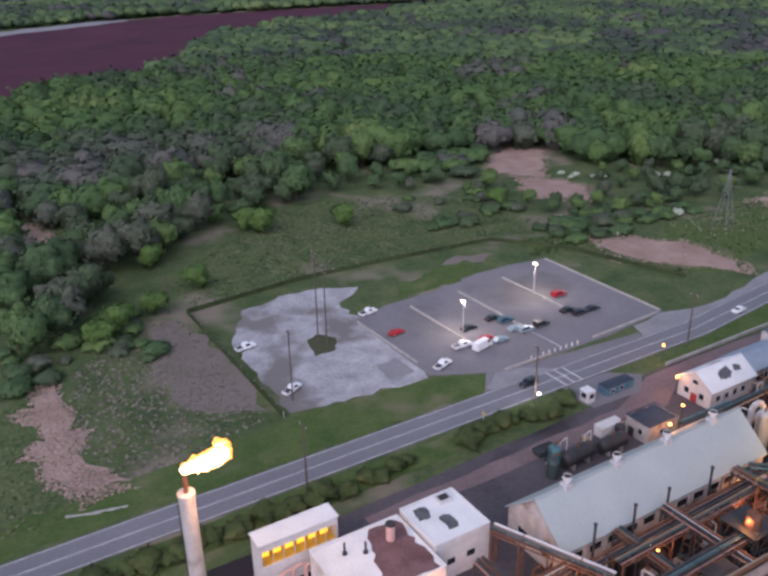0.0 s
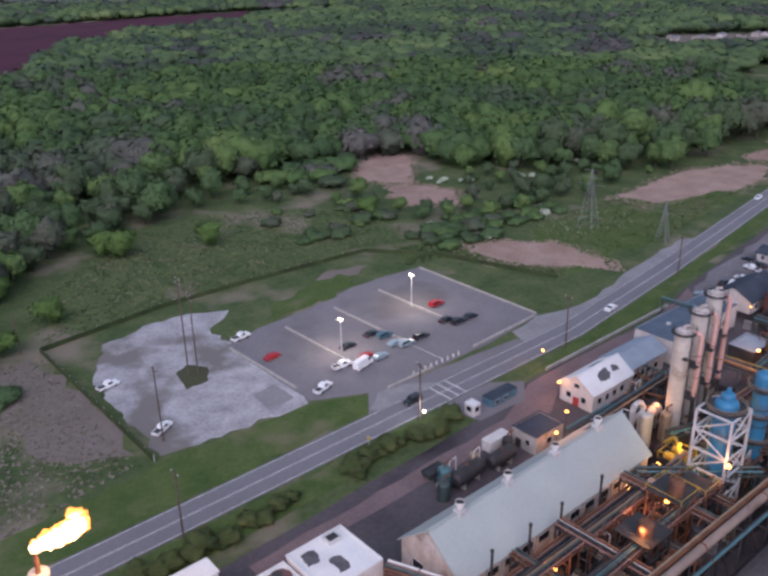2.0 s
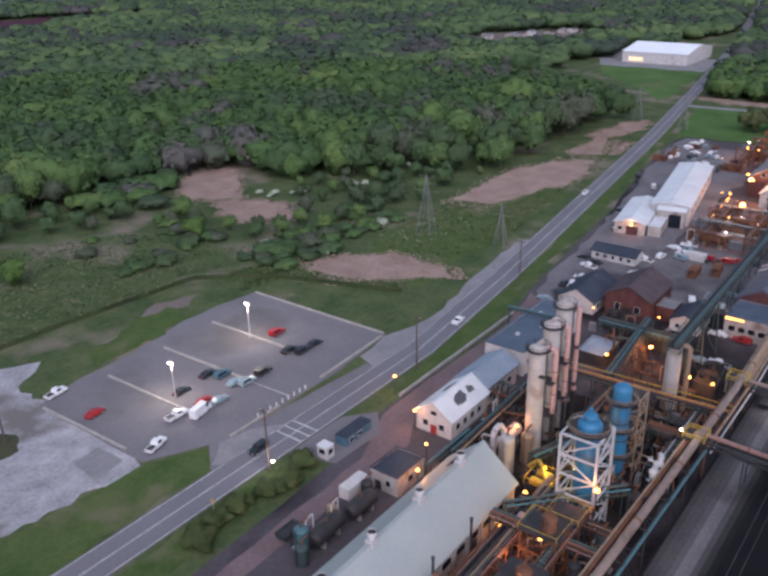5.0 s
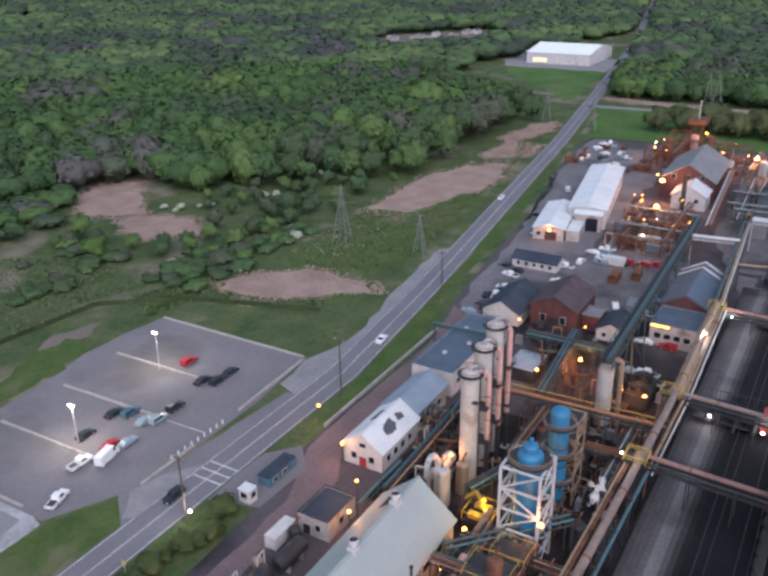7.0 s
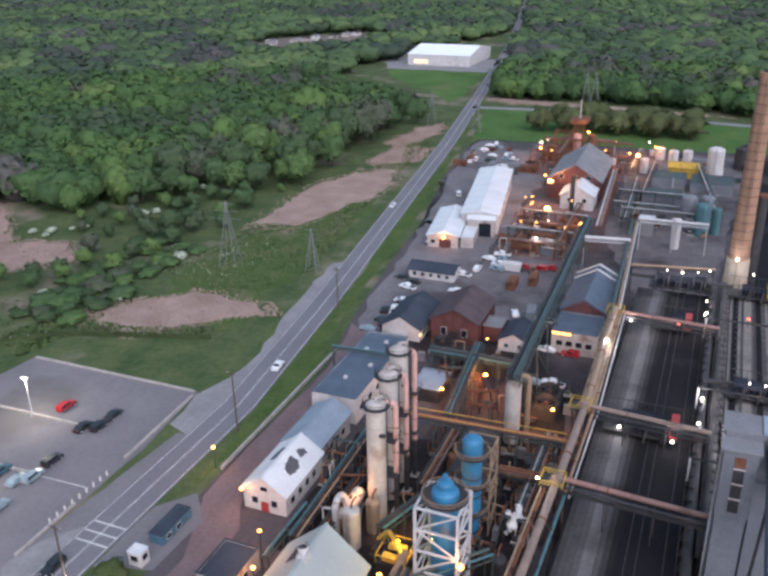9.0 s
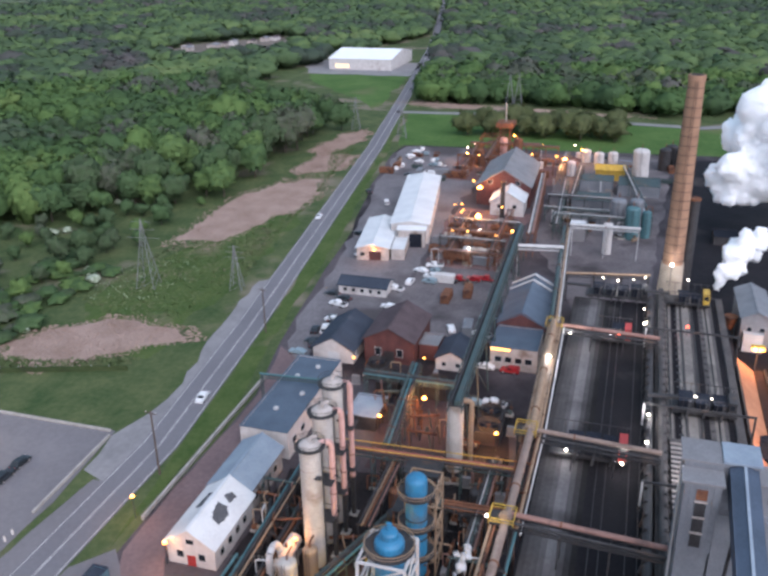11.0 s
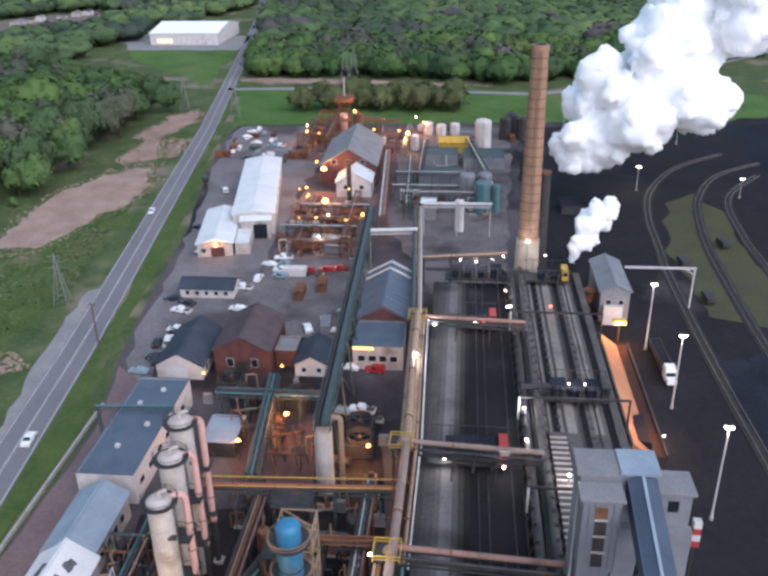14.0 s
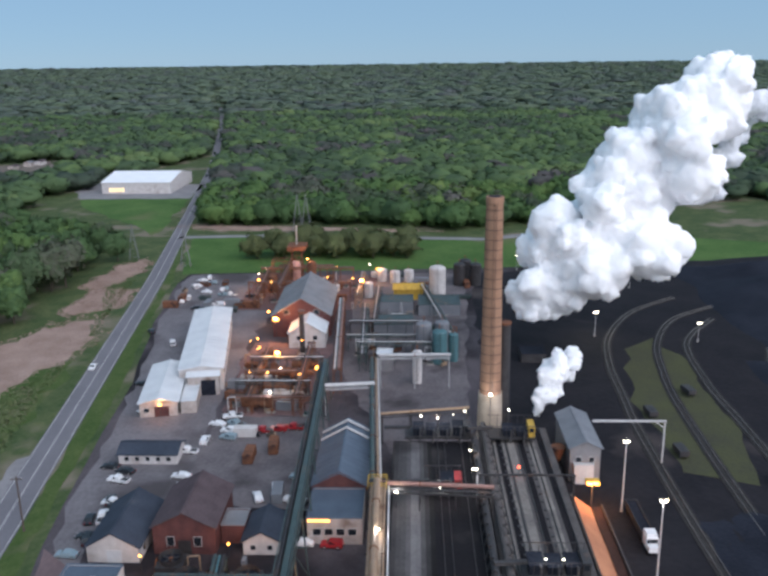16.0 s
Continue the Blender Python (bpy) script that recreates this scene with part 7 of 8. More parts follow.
part("back_wall", B().box(0, 43, 6.2, 6.7, 0, 3.8), M_STEEL, wf)
part("trough", B().box(0, 43, -0.2, 1.9, 0, 0.5), mat("dark_rust_trough", (0.055, 0.030, 0.025), (0.035, 0.02, 0.018), size=2.0), wf)
part("trough_wall", B().box(0, 43, -0.6, -0.2, 0, 1.1), M_STEEL, wf)
part("spill", B().prism(ragged([(2, 2.2), (12, 2.2), (11, 4.2), (6, 5.2), (3, 4.4)], 1.5, 0.4, 9), 0.3, 2.2), M_COAL, wf)
hl = thing("sodium_floodlight", (238.6, 4.8), "bright orange floodlight at the wharf's end", "lamp")
part("post", B().beam((0, 0, 0), (0, 0, 5.2), 0.3), M_STEEL, hl)
part("hood", B().box(-0.6, 0.8, -1.5, 1.5, 5.2, 6.2), M_YELLOW, hl)
for s in (-0.8, 0.8):
    part("bulb", B().box(-0.75, -0.6, s - 0.5, s + 0.5, 5.3, 6.0), M_SODIUM, hl)
light_at((-2.0, 0, 5.0), 1500, SODIUM, 0.5).parent = hl
# added light without a fixture, brightens the wharf's near end
light_at((199, 4.5, 5.0), 800, SODIUM, 0.4)
qb = shed("screening_station", 249, 0.8, 19, 7.0, 8.6, 1.6, M_GREYROOF, M_BLUEGREY, "long grey screening station beside the tracks", seams=1.5, win=[("w", 2, 5, 1.2, 1.2), ("w", 5, 5, 1.2, 1.2)])
shed("screening_annexe", 247.5, 2.5, 3, 4.5, 5.0, 0.0, M_WHITE, M_GALV, "lower pale annexe of the screening station")
rt = thing("rusty_hopper", (254, 9.6), "rusty hopper against the screening station", "hopper")
part("bin", B().cyl((0, 0, 3), (0, 0, 6.5), 0.8, 1.8, 12), M_RUST, rt)
part("leg", B().beam((-1, -0.8, 0), (-1, -0.8, 3.6), 0.2).beam((1, -0.8, 0), (1, -0.8, 3.6), 0.2), M_STEEL, rt)
gy = thing("overhead_gantry", (258, -16.2), "long thin grey gantry beam over the tracks", "gantry")
part("post", B().beam((0, 0, 0), (0, 0, 11.2), 0.35), M_GALV, gy)
part("beam", B().beam((0, -0.3, 11.2), (0, 17.2, 11.2), 0.35, 0.5), M_GALV, gy)
part("brace", B().beam((0, 0, 9.4), (0, 2.2, 11.0), 0.2), M_GALV, gy)

# coal tower with its conveyor
ct = thing("coal_tower", (144.0, 12.8), "tall pale blue-grey coal tower with stepped roofs", "tower")
part("left_block", B().box(3.4, 8.2, 9.4, 14.2, 0, 31.7), M_BLUEGREY, ct)
part("front_block", B().box(0.3, 3.4, 9.6, 14.2, 19.6, 30.6), M_BLUEGREY, ct)
part("front_leg", B().box(1.6, 3.4, 9.9, 13.9, 0, 19.6), M_BLUEGREY, ct)
part("middle_block", B().box(4.0, 8.2, 4.9, 9.4, 0, 31.6), M_BLUEGREY, ct)
part("right_block", B().box(3.8, 7.6, 0.5, 4.9, 0, 29.2), M_BLUEGREY, ct)
part("lower_wall", B().box(2.6, 3.8, 0.2, 9.4, 0, 24.5), M_BLUEGREY, ct, "grey lower wall")
part("left_roof", B().box(3.3, 8.6, 9.5, 14.6, 31.7, 32.0), M_GREYROOF, ct)
part("front_roof", B().box(-0.2, 3.3, 9.3, 14.6, 30.6, 30.95), M_GREYROOF, ct)
part("middle_roof", B().box(3.7, 8.6, 4.6, 9.4, 31.8, 32.15), M_BLUEROOF, ct)
part("right_roof", B().box(3.4, 8.0, 0.1, 4.6, 29.2, 29.6), M_GREYROOF, ct)
# solid dark panels on the face, the open bays' shade put into colour
for z in (20.4, 22.9, 25.4):
    pn = part("stair_bay", B().box(0.18, 0.32, 11.2, 12.6, z, z + 2.2), M_STEEL, ct, "dark open stair bay")
    part("landing", B().box(0.05, 0.3, 11.1, 12.7, z + 2.2, z + 2.4), M_DIRTYWHITE, pn)
# the top bay's orange light is put into its rust-orange colour
part("lit_bay", B().box(0.16, 0.32, 11.2, 12.6, 28.0, 29.6), M_RUST, ct, "rust-orange top bay")
part("side_window", B().box(3.68, 3.82, 2.0, 3.3, 26.6, 28.2), M_WINDOW, ct)
for i in range(7):
    part("cladding_rib", B().box(0.22, 0.3, 9.7 + 0.72 * i, 9.78 + 0.72 * i, 19.6, 30.5), M_BLUEGREY, ct)
part("drain_pipe", B().cyl((3.0, 14.4, 0), (3.0, 14.4, 31), 0.15, n=6), M_GALV, ct)
gl = thing("tower_conveyor", (92, 18.4), "dark blue enclosed conveyor rising to the coal tower", "conveyor")
part("gallery", B().beam((0, 0, 11.0), (56.6, 1.2, 30.2), 3.6, 2.4), M_GALLERY, gl)
part("gallery_roof", B().add([(0, -1.8, 12.25), (0, 0, 12.9), (0, 1.8, 12.25), (56.6, -0.6, 31.4), (56.6, 1.2, 32.05), (56.6, 3.0, 31.4)], [(0, 1, 4, 3), (1, 2, 5, 4), (0, 2, 1), (3, 4, 5)]), M_GALLERY, gl)
part("ridge_cap", B().beam((0, 0, 12.98), (56.6, 1.2, 32.1), 0.35, 0.16), M_BLUEROOF, gl, "pale ridge cap")
for k in (0.1, 0.35, 0.6, 0.85):
    part("trestle", B().beam((56.6 * k, 1.2 * k - 1.4, 10 + 19.2 * k), (56.6 * k, 1.2 * k - 2.6, 0), 0.4).beam((56.6 * k, 1.2 * k + 1.4, 10 + 19.2 * k), (56.6 * k, 1.2 * k + 2.6, 0), 0.4), M_STEEL, gl)
sp = thing("striped_marker", (149.5, 11.6), "red and white striped warning marker on the tower", "marker")
part("post", B().beam((0, 0, 0), (0, 0, 24), 0.3), M_STEEL, sp)
for i in range(4):
    part("stripe", B().box(-0.5, 0.5, -0.5, 0.5, 20 + i, 21 + i), M_RED if i % 2 == 0 else M_WHITE, sp)

for x, y, h, p in ((236, -1.2, 16.8, 800), (211.5, -1.8, 17.0, 800), (178, -1.0, 18.8, 1000)):
    mast(x, y, h, "tall white lamp mast over the coal road", "coal yard masts", power=p, colour=COOL, z=0.05, r=0.2, head=0.4)
mast(352, -20, 9.0, "lit lamp mast beside the curving tracks", "coal yard masts", power=1500, colour=WARM, z=0.05, head=0.6)
for x, y in ((346, -54), (258, -46), (415, -48), (446, -4), (300, -60)):
    mast(x, y, 7.0, "small lit lamp mast in the coal yard", "coal yard masts", z=0.05, r=0.1, head=0.45)


# ---- rail tracks and coal ----
def rail_track(line, label):
    t = thing("rail_track", (*line[0], 0.09), label, "track", "coal yard tracks")
    ox, oy = line[0]
    pts = [(x - ox, y - oy) for x, y in dense(line, 5.0)]
    part("ballast", strip(pts, 0, 3.2, -0.2, 0.14), M_GRAVELTRACK, t)
    for s in (-0.75, 0.75):
        part("rail", strip(pts, s, 0.14, 0.14, 0.36), M_RAIL, t)


def arc(pts, n=14):
    """A smooth line through a few places."""
    p = [np.array(q, float) for q in ([pts[0]] + pts + [pts[-1]])]
    out = []
    for a, b, c, d in zip(p, p[1:], p[2:], p[3:]):
        for i in range(n):
            t = i / n
            out.append(tuple(0.5 * ((2 * b) + (c - a) * t + (2 * a - 5 * b + 4 * c - d) * t * t + (3 * b - a - 3 * c + d) * t ** 3)))
    return out + [pts[-1]]


rail_track(arc([(180, -16), (230, -15), (276, -15.5), (300, -17), (325, -19), (352, -25), (380, -40), (400, -62)]), "rusty rail track curving through the coal yard")
rail_track(arc([(190, -29), (240, -29), (292, -31), (318, -34), (345, -40), (372, -54), (392, -80)]), "rusty rail track curving through the coal yard")
rail_track(arc([(195, -44), (240, -43.5), (285, -44), (309, -44.5), (345, -50), (372, -68)]), "rusty rail track curving through the coal yard")
rail_track(arc([(200, -56), (250, -56), (300, -62), (340, -76)]), "rusty rail track beside the coal heap")
for x, y, tn in ((285, -21, 186), (262, -22, 184), (300, -36, 190), (248, -40, 175)):
    w = thing("ore_wagon", (x, y, 0.2), "small dark rail cart beside the tracks", "wagon", "rail carts", turn=tn)
    part("body", B().box(-2.5, 2.5, -1.2, 1.2, 0.9, 2.2), M_STEEL, w)
    for wx in (-1.6, 1.6):
        for s in (-0.8, 0.8):
            part("wheel", B().cyl((wx, s - 0.1, 0.5), (wx, s + 0.1, 0.5), 0.45, n=10), M_STEEL, w)


def coal_heap(x0, x1, y0, y1, h, seed, label):
    n, v, f = 44, [], []
    for i in range(n + 1):
        for j in range(n + 1):
            a, b = i / n, j / n
            e = min(1.0, 6 * min(a, 1 - a, b, 1 - b))
            z = h * e * (0.55 + 0.9 * noise.noise(Vector((a * 4 + seed, b * 4, 0)))) + 0.5 * e * noise.noise(Vector((a * 18, b * 18, seed)))
            v.append((x0 + (x1 - x0) * a + 4 * noise.noise(Vector((b * 5, seed, 1))), y0 + (y1 - y0) * b + 4 * noise.noise(Vector((a * 5, seed, 2))), max(0.0, z) - (0.3 if e < 0.01 else 0)))
    for i in range(n):
        for j in range(n):
            k = i * (n + 1) + j
            f += [(k, k + n + 1, k + n + 2), (k, k + n + 2, k + 1)]
    single("coal_mound", big_mesh("coal_mound", np.array(v), np.array(f)), M_COAL, label, "coal heap", smooth=True)


coal_heap(330, 452, -240, -72, 9, 1, "broad blue-black coal heap")
coal_heap(150, 330, -190, -62, 6, 4, "broad low blue-black coal heap")
coal_heap(120, 236, -60, -14, 2.2, 7, "low spread of black coal")


# ---- steam ----
def plume(name, line, seed, label, count, voxel, rough, stuff=M_STEAM):
    """Rolling steam: overlapping lumps along a rising line, fused into one skin and roughened."""
    r, balls = random.Random(seed), []
    for i in range(count):
        j = i / (count - 1) * (len(line) - 1.001)
        a, b, u = line[int(j)], line[int(j) + 1], j - int(j)
        x, y, z, w = (a[q] + (b[q] - a[q]) * u for q in range(4))
        o, g = w * 0.7, r.uniform(0, 6.283)
        d = o * math.sqrt(r.uniform(0, 1))
        s = w * r.uniform(0.22, 0.5)
        c = Vector((x + r.uniform(-o, o) * 0.8, y + d * math.cos(g), z + d * math.sin(g)))
        balls.append((*c, s, s, s))
        for _ in range(7):
            n = Vector((r.uniform(-1, 0.5), r.uniform(-1, 1), r.uniform(-0.8, 1))).normalized()
            q = s * r.uniform(0.22, 0.5)
            balls.append((*(c + n * s * 0.92), q, q, q))
    ob = single(name, big_mesh(name, *lump_cloud(balls, 2, 0.6, seed)), stuff, label, "steam", "stuff", smooth=True)
    m = ob.modifiers.new("fuse", "REMESH")
    m.mode, m.voxel_size, m.use_smooth_shade = "VOXEL", voxel, True
    for k, (size, strength) in enumerate(((rough * 2.4, rough), (rough * 0.8, rough * 0.5))):
        tx = bpy.data.textures.new(name + "_billow", "CLOUDS")
        tx.noise_scale, tx.noise_depth = size, 3
        d = ob.modifiers.new("billow", "DISPLACE")
        d.texture, d.strength, d.mid_level = tx, strength * 1.1, 0.5
    return ob


plume("steam_plume", [(331, 8, 16.5, 5), (332, 3, 22.5, 10), (332, -8, 35, 17.5), (333, -21, 48, 20.5), (334, -31, 62, 19), (335, -41, 76, 15), (335, -48, 86, 11), (336, -54, 93, 6)], 7, "great billowing white steam plume rising from the quench area", 180, 0.65, 1.15)
M_WISP = mat("thin_steam", (0.92, 0.93, 0.95), (0.86, 0.88, 0.92), rough=1.0, size=6.0, fine=2.0, bump=0.0)
wisp_nodes, wisp_links = M_WISP.node_tree.nodes, M_WISP.node_tree.links
thin = wisp_nodes.new("ShaderNodeTexNoise")
thin.inputs["Scale"].default_value, thin.inputs["Detail"].default_value = 0.13, 4
faint = wisp_nodes.new("ShaderNodeMapRange")
faint.inputs["From Min"].default_value, faint.inputs["From Max"].default_value = 0.34, 0.60
faint.inputs["To Min"].default_value, faint.inputs["To Max"].default_value = 0.03, 0.7
spot = wisp_nodes.new("ShaderNodeTexCoord")
wisp_links.new(spot.outputs["Object"], thin.inputs["Vector"])
wisp_links.new(thin.outputs["Fac"], faint.inputs["Value"])
wisp_links.new(faint.outputs["Result"], wisp_nodes["Principled BSDF"].inputs["Alpha"])
plume("steam_wisps", [(337, -46, 50, 5), (337, -50, 60, 9), (337, -58, 74, 9), (337, -68, 84, 8), (338, -78, 98, 9), (338, -92, 116, 10)], 21, "thin torn wisps of drifting steam", 46, 0.9, 1.6, M_WISP)
plume("small_steam_plume", [(275, 11.8, 4.5, 0.9), (277, 10.4, 8, 2.4), (279, 8.0, 11, 4.2), (281, 5.4, 14.5, 5.4), (283, 3.2, 18, 4.6)], 9, "small white steam plume beside the chimney", 90, 0.35, 0.5)
# unseen basin, added so that the plume has a footing
shed("quench_basin", 326, 1, 9, 8, 3, 0.0, M_STEEL, M_COAL, "low dark basin added under the steam plume")


# ---- power pylons ----
M_PYLON = mat("weathered_pylon_steel", (0.21, 0.215, 0.21), (0.15, 0.15, 0.15), rough=0.7, size=2.0)
def pylon(x, y, h, turn):
    t = thing("power_pylon", (x, y), "grey steel lattice power pylon in the meadow", "pylon", "power pylons", turn=turn)
    b0, b1 = h * 0.13, h * 0.03
    for sx in (-1, 1):
        for sy in (-1, 1):
            part("leg", B().beam((sx * b0, sy * b0, 0), (sx * b1, sy * b1, h * 0.72), 0.16).beam((sx * b1, sy * b1, h * 0.72), (0, 0, h), 0.18), M_PYLON, t)
    for i in range(6):
        z0, z1 = h * 0.72 * i / 6, h * 0.72 * (i + 1) / 6
        w0, w1 = b0 + (b1 - b0) * i / 6, b0 + (b1 - b0) * (i + 1) / 6
        part("lacing", B().beam((-w0, -w0, z0), (w1, -w1, z1), 0.1).beam((w0, w0, z0), (-w1, w1, z1), 0.1).beam((-w0, w0, z0), (-w1, -w1, z1), 0.1).beam((w0, -w0, z0), (w1, w1, z1), 0.05), M_PYLON, t)
    for z, w in ((0.72, 0.24), (0.84, 0.19), (0.95, 0.14)):
        part("crossarm", B().beam((0, -h * w, h * z), (0, h * w, h * z), 0.1), M_PYLON, t)


for q in ((246, 174, 21.5, 8), (251, 147, 14, 8), (470, 184, 18, 10), (454, 153.5, 19, 10), (540, 111, 22, 0), (540, 106, 22, 0), (900, 60, 24, 0)):
    pylon(*q)


# ---- lamps of the plant ----
def plant_lamp(x, y, z, glowing, power=0.0, colour=SODIUM, r=0.45, label="small lit plant lamp on a post", base=0.0):
    t = thing("plant_lamp", (x, y, base), label, "lamp", "plant lamps")
    part("post", B().cyl((0, 0, 0), (0, 0, z - base), 0.08, n=6), M_STEEL, t)
    part("bulb", B().dome((0, 0, z - base - 0.1), r, r, 10, 3), glowing, t)
    if power:
        light_at((-0.8, 0, z - base + 1.0), power, colour).parent = t


SOD, WHT = "orange sodium lamp on a steel post", "warm white lamp on a steel post"
# the largest bulb radii include the glare round the lamp, shaped as globe
for x, y, z, p, r in ((346.5, 92, 8, 3600, 1.1), (312.5, 86, 8, 3400, 1.0), (398, 65, 8, 3800, 0.9), (303, 72.5, 7, 400, 0.8), (104.5, 60.5, 10.4, 550, 0.5), (112, 66.5, 5, 420, 0.45), (129.2, 60, 11.5, 420, 0.55), (120, 72.8, 4.4, 300, 0.4), (94, 69, 4, 420, 0.4), (196.6, 75.2, 5.0, 1500, 0.5), (188.4, 58.2, 4.4, 900, 0.4), (188.6, 63.4, 4.4, 900, 0.4), (146.5, 84, 6, 300, 0.35), (217, 80.5, 3.5, 180, 0.3), (411, 110, 5, 1800, 0.6), (282.6, 114, 4.0, 300, 0.5), (141.2, 105.2, 4.6, 260, 0.4), (124, 92.5, 5, 400, 0.4), (132, 96, 5, 400, 0.35), (150, 117, 5, 350, 0.4), (76, 71, 3.6, 600, 0.4), (58, 79, 3.6, 600, 0.4), (420, 90, 12, 1200, 0.6), (188, 82.6, 4.5, 700, 0.4), (86, 57, 6, 320, 0.4), (130.6, 73.6, 4.2, 90, 0.45), (116, 63.4, 9, 300, 0.4), (212, 96.5, 4, 150, 0.3), (366, 98, 5, 600, 0.5), (338, 97, 4, 350, 0.4), (425, 60, 6, 1500, 0.5)):
    plant_lamp(x, y, z, M_SODIUM, p, SODIUM, r, SOD)
for x, y, z, p, r in ((226, 47.5, 10, 500, 0.45), (231.5, 30.8, 12.4, 500, 0.4), (208, 50.5, 12.8, 500, 0.45), (181, 44, 8, 350, 0.4), (178.5, 34, 8.5, 350, 0.4), (228.6, 38.5, 9.5, 350, 0.4), (262, 38, 10, 300, 0.35), (263, 42, 10, 200, 0.35), (264, 34, 10, 200, 0.35), (268.4, 24.5, 13.4, 220, 0.6), (266, 31, 10, 300, 0.35), (266, 20, 10.5, 300, 0.35), (196, 29.6, 9, 350, 0.4), (186, 29.8, 9, 300, 0.4), (150, 53.5, 14.8, 250, 0.35), (305, 84, 6, 500, 0.4), (287, 84, 6, 500, 0.4), (176, 23.5, 9.5, 300, 0.4), (201, 18, 11.6, 150, 0.25), (201, 21, 11.6, 150, 0.25), (112, 118.4, 3.2, 500, 0.45), (197.5, 3.0, 3.0, 150, 0.3), (238, 31, 9, 200, 0.3), (247, 31, 9, 200, 0.3)):
    plant_lamp(x, y, z, M_WARMLAMP, p * 0.8, COOL, r * 0.75, WHT)
for x, y, z in ((178, 19, 11), (229, 36.6, 9.8), (238, 21, 9.5)):
    plant_lamp(x, y, z, M_REDLAMP, 0, SODIUM, 0.4, "small red-orange signal lamp")

# road signs and gate lamps
for x, y in ((97.5, 119.6),):
    rsn = thing("road_sign", (x, y), "yellow diamond road sign on a post", "sign")
    part("post", B().cyl((0, 0, 0), (0, 0, 2.6), 0.06, n=6), M_GALV, rsn)
    part("plate", B().add([(-0.05, 0, 1.7), (-0.05, 0.6, 2.3), (-0.05, 0, 2.9), (-0.05, -0.6, 2.3), (0, 0, 1.7), (0, 0.6, 2.3), (0, 0, 2.9), (0, -0.6, 2.3)], [(0, 1, 2, 3), (7, 6, 5, 4), (0, 4, 5, 1), (1, 5, 6, 2), (2, 6, 7, 3), (3, 7, 4, 0)]), M_YELLOWPAINT, rsn)


# ---- yard clutter ----
sheet("ground_red_yard", [(284, 72), (344, 72), (346, 99), (330, 101), (300, 99), (284, 97)], 0.08, mat("reddish_yard_ground", (0.20, 0.125, 0.12), (0.13, 0.085, 0.085), size=6.0, fine=0.7), "reddish ground of the far process yard", 1.0, 5, 46)
sheet("ground_red_yard_far", [(384, 58), (438, 58), (438, 116), (384, 114)], 0.08, mat("red_brown_yard_ground", (0.18, 0.105, 0.095), (0.12, 0.08, 0.08), size=6.0, fine=0.7), "red-brown ground at the plant's far end", 1.0, 5, 47)


def skip_kind(material, label):
    t = thing("waste_skip", (0, 0), label, "skip", "yard skips")
    part("body", B().add([(-2, -1, 0.15), (2, -1, 0.15), (2, 1, 0.15), (-2, 1, 0.15), (-2.5, -1.2, 1.5), (2.5, -1.2, 1.5), (2.5, 1.2, 1.5), (-2.5, 1.2, 1.5)], [(3, 2, 1, 0), (0, 1, 5, 4), (1, 2, 6, 5), (2, 3, 7, 6), (3, 0, 4, 7)]), material, t)
    part("load", B().box(-2.1, 2.1, -1.05, 1.05, 0.9, 1.15), M_STEEL, t)
    return t


def container_kind(material, label):
    t = thing("shipping_container", (0, 0), label, "container", "yard containers")
    part("box", B().box(-3, 3, -1.2, 1.2, 0.1, 2.6), material, t)
    for i in range(14):
        part("rib", B().box(-2.8 + 0.42 * i, -2.62 + 0.42 * i, -1.25, -1.2, 0.2, 2.5), material, t)
    part("door", B().box(-3.05, -3.0, -1.1, 1.1, 0.2, 2.5), material, t)
    return t


def pallet_kind(label):
    t = thing("crate_stack", (0, 0), label, "crates", "yard crates")
    for i, (x, y, z, s) in enumerate(((0, 0, 0, 1.1), (1.3, 0.1, 0, 1.0), (0.1, 1.3, 0, 0.9), (0.4, 0.3, 1.1, 0.9))):
        part("crate", B().box(x - s / 2, x + s / 2, y - s / 2, y + s / 2, z, z + s), M_WOOD if i % 2 else M_TAN, t)
    return t


AREAS = ((375, 436, 112, 144, 14), (284, 340, 74, 98, 12), (240, 280, 70, 98, 5), (384, 436, 20, 110, 20), (318, 345, 28, 64, 9), (350, 380, 28, 66, 9), (92, 120, 101, 104, 2), (182, 204, 56, 64, 2))
SKIPS = [skip_kind(M_RUST, "rusty open waste skip in the yard"), skip_kind(M_DKGREEN, "dark green waste skip in the yard"), container_kind(M_BLUEGREY, "pale blue steel container in the yard"), container_kind(M_WHITE, "white steel container in the yard"), container_kind(M_RUST, "rust-red steel container in the yard"), pallet_kind("stack of wooden crates in the yard")]
used = set()
for x0, x1, y0, y1, n in AREAS:
    for _ in range(n):
        k = rnd.randrange(len(SKIPS))
        m = pose(rnd.uniform(x0, x1), rnd.uniform(y0, y1), 0.05, 0, 0, rnd.choice((0, 5, 90, 84, 60)))
        if k in used:
            copy_thing(SKIPS[k], m)
        else:
            used.add(k)
            SKIPS[k].matrix_basis = m


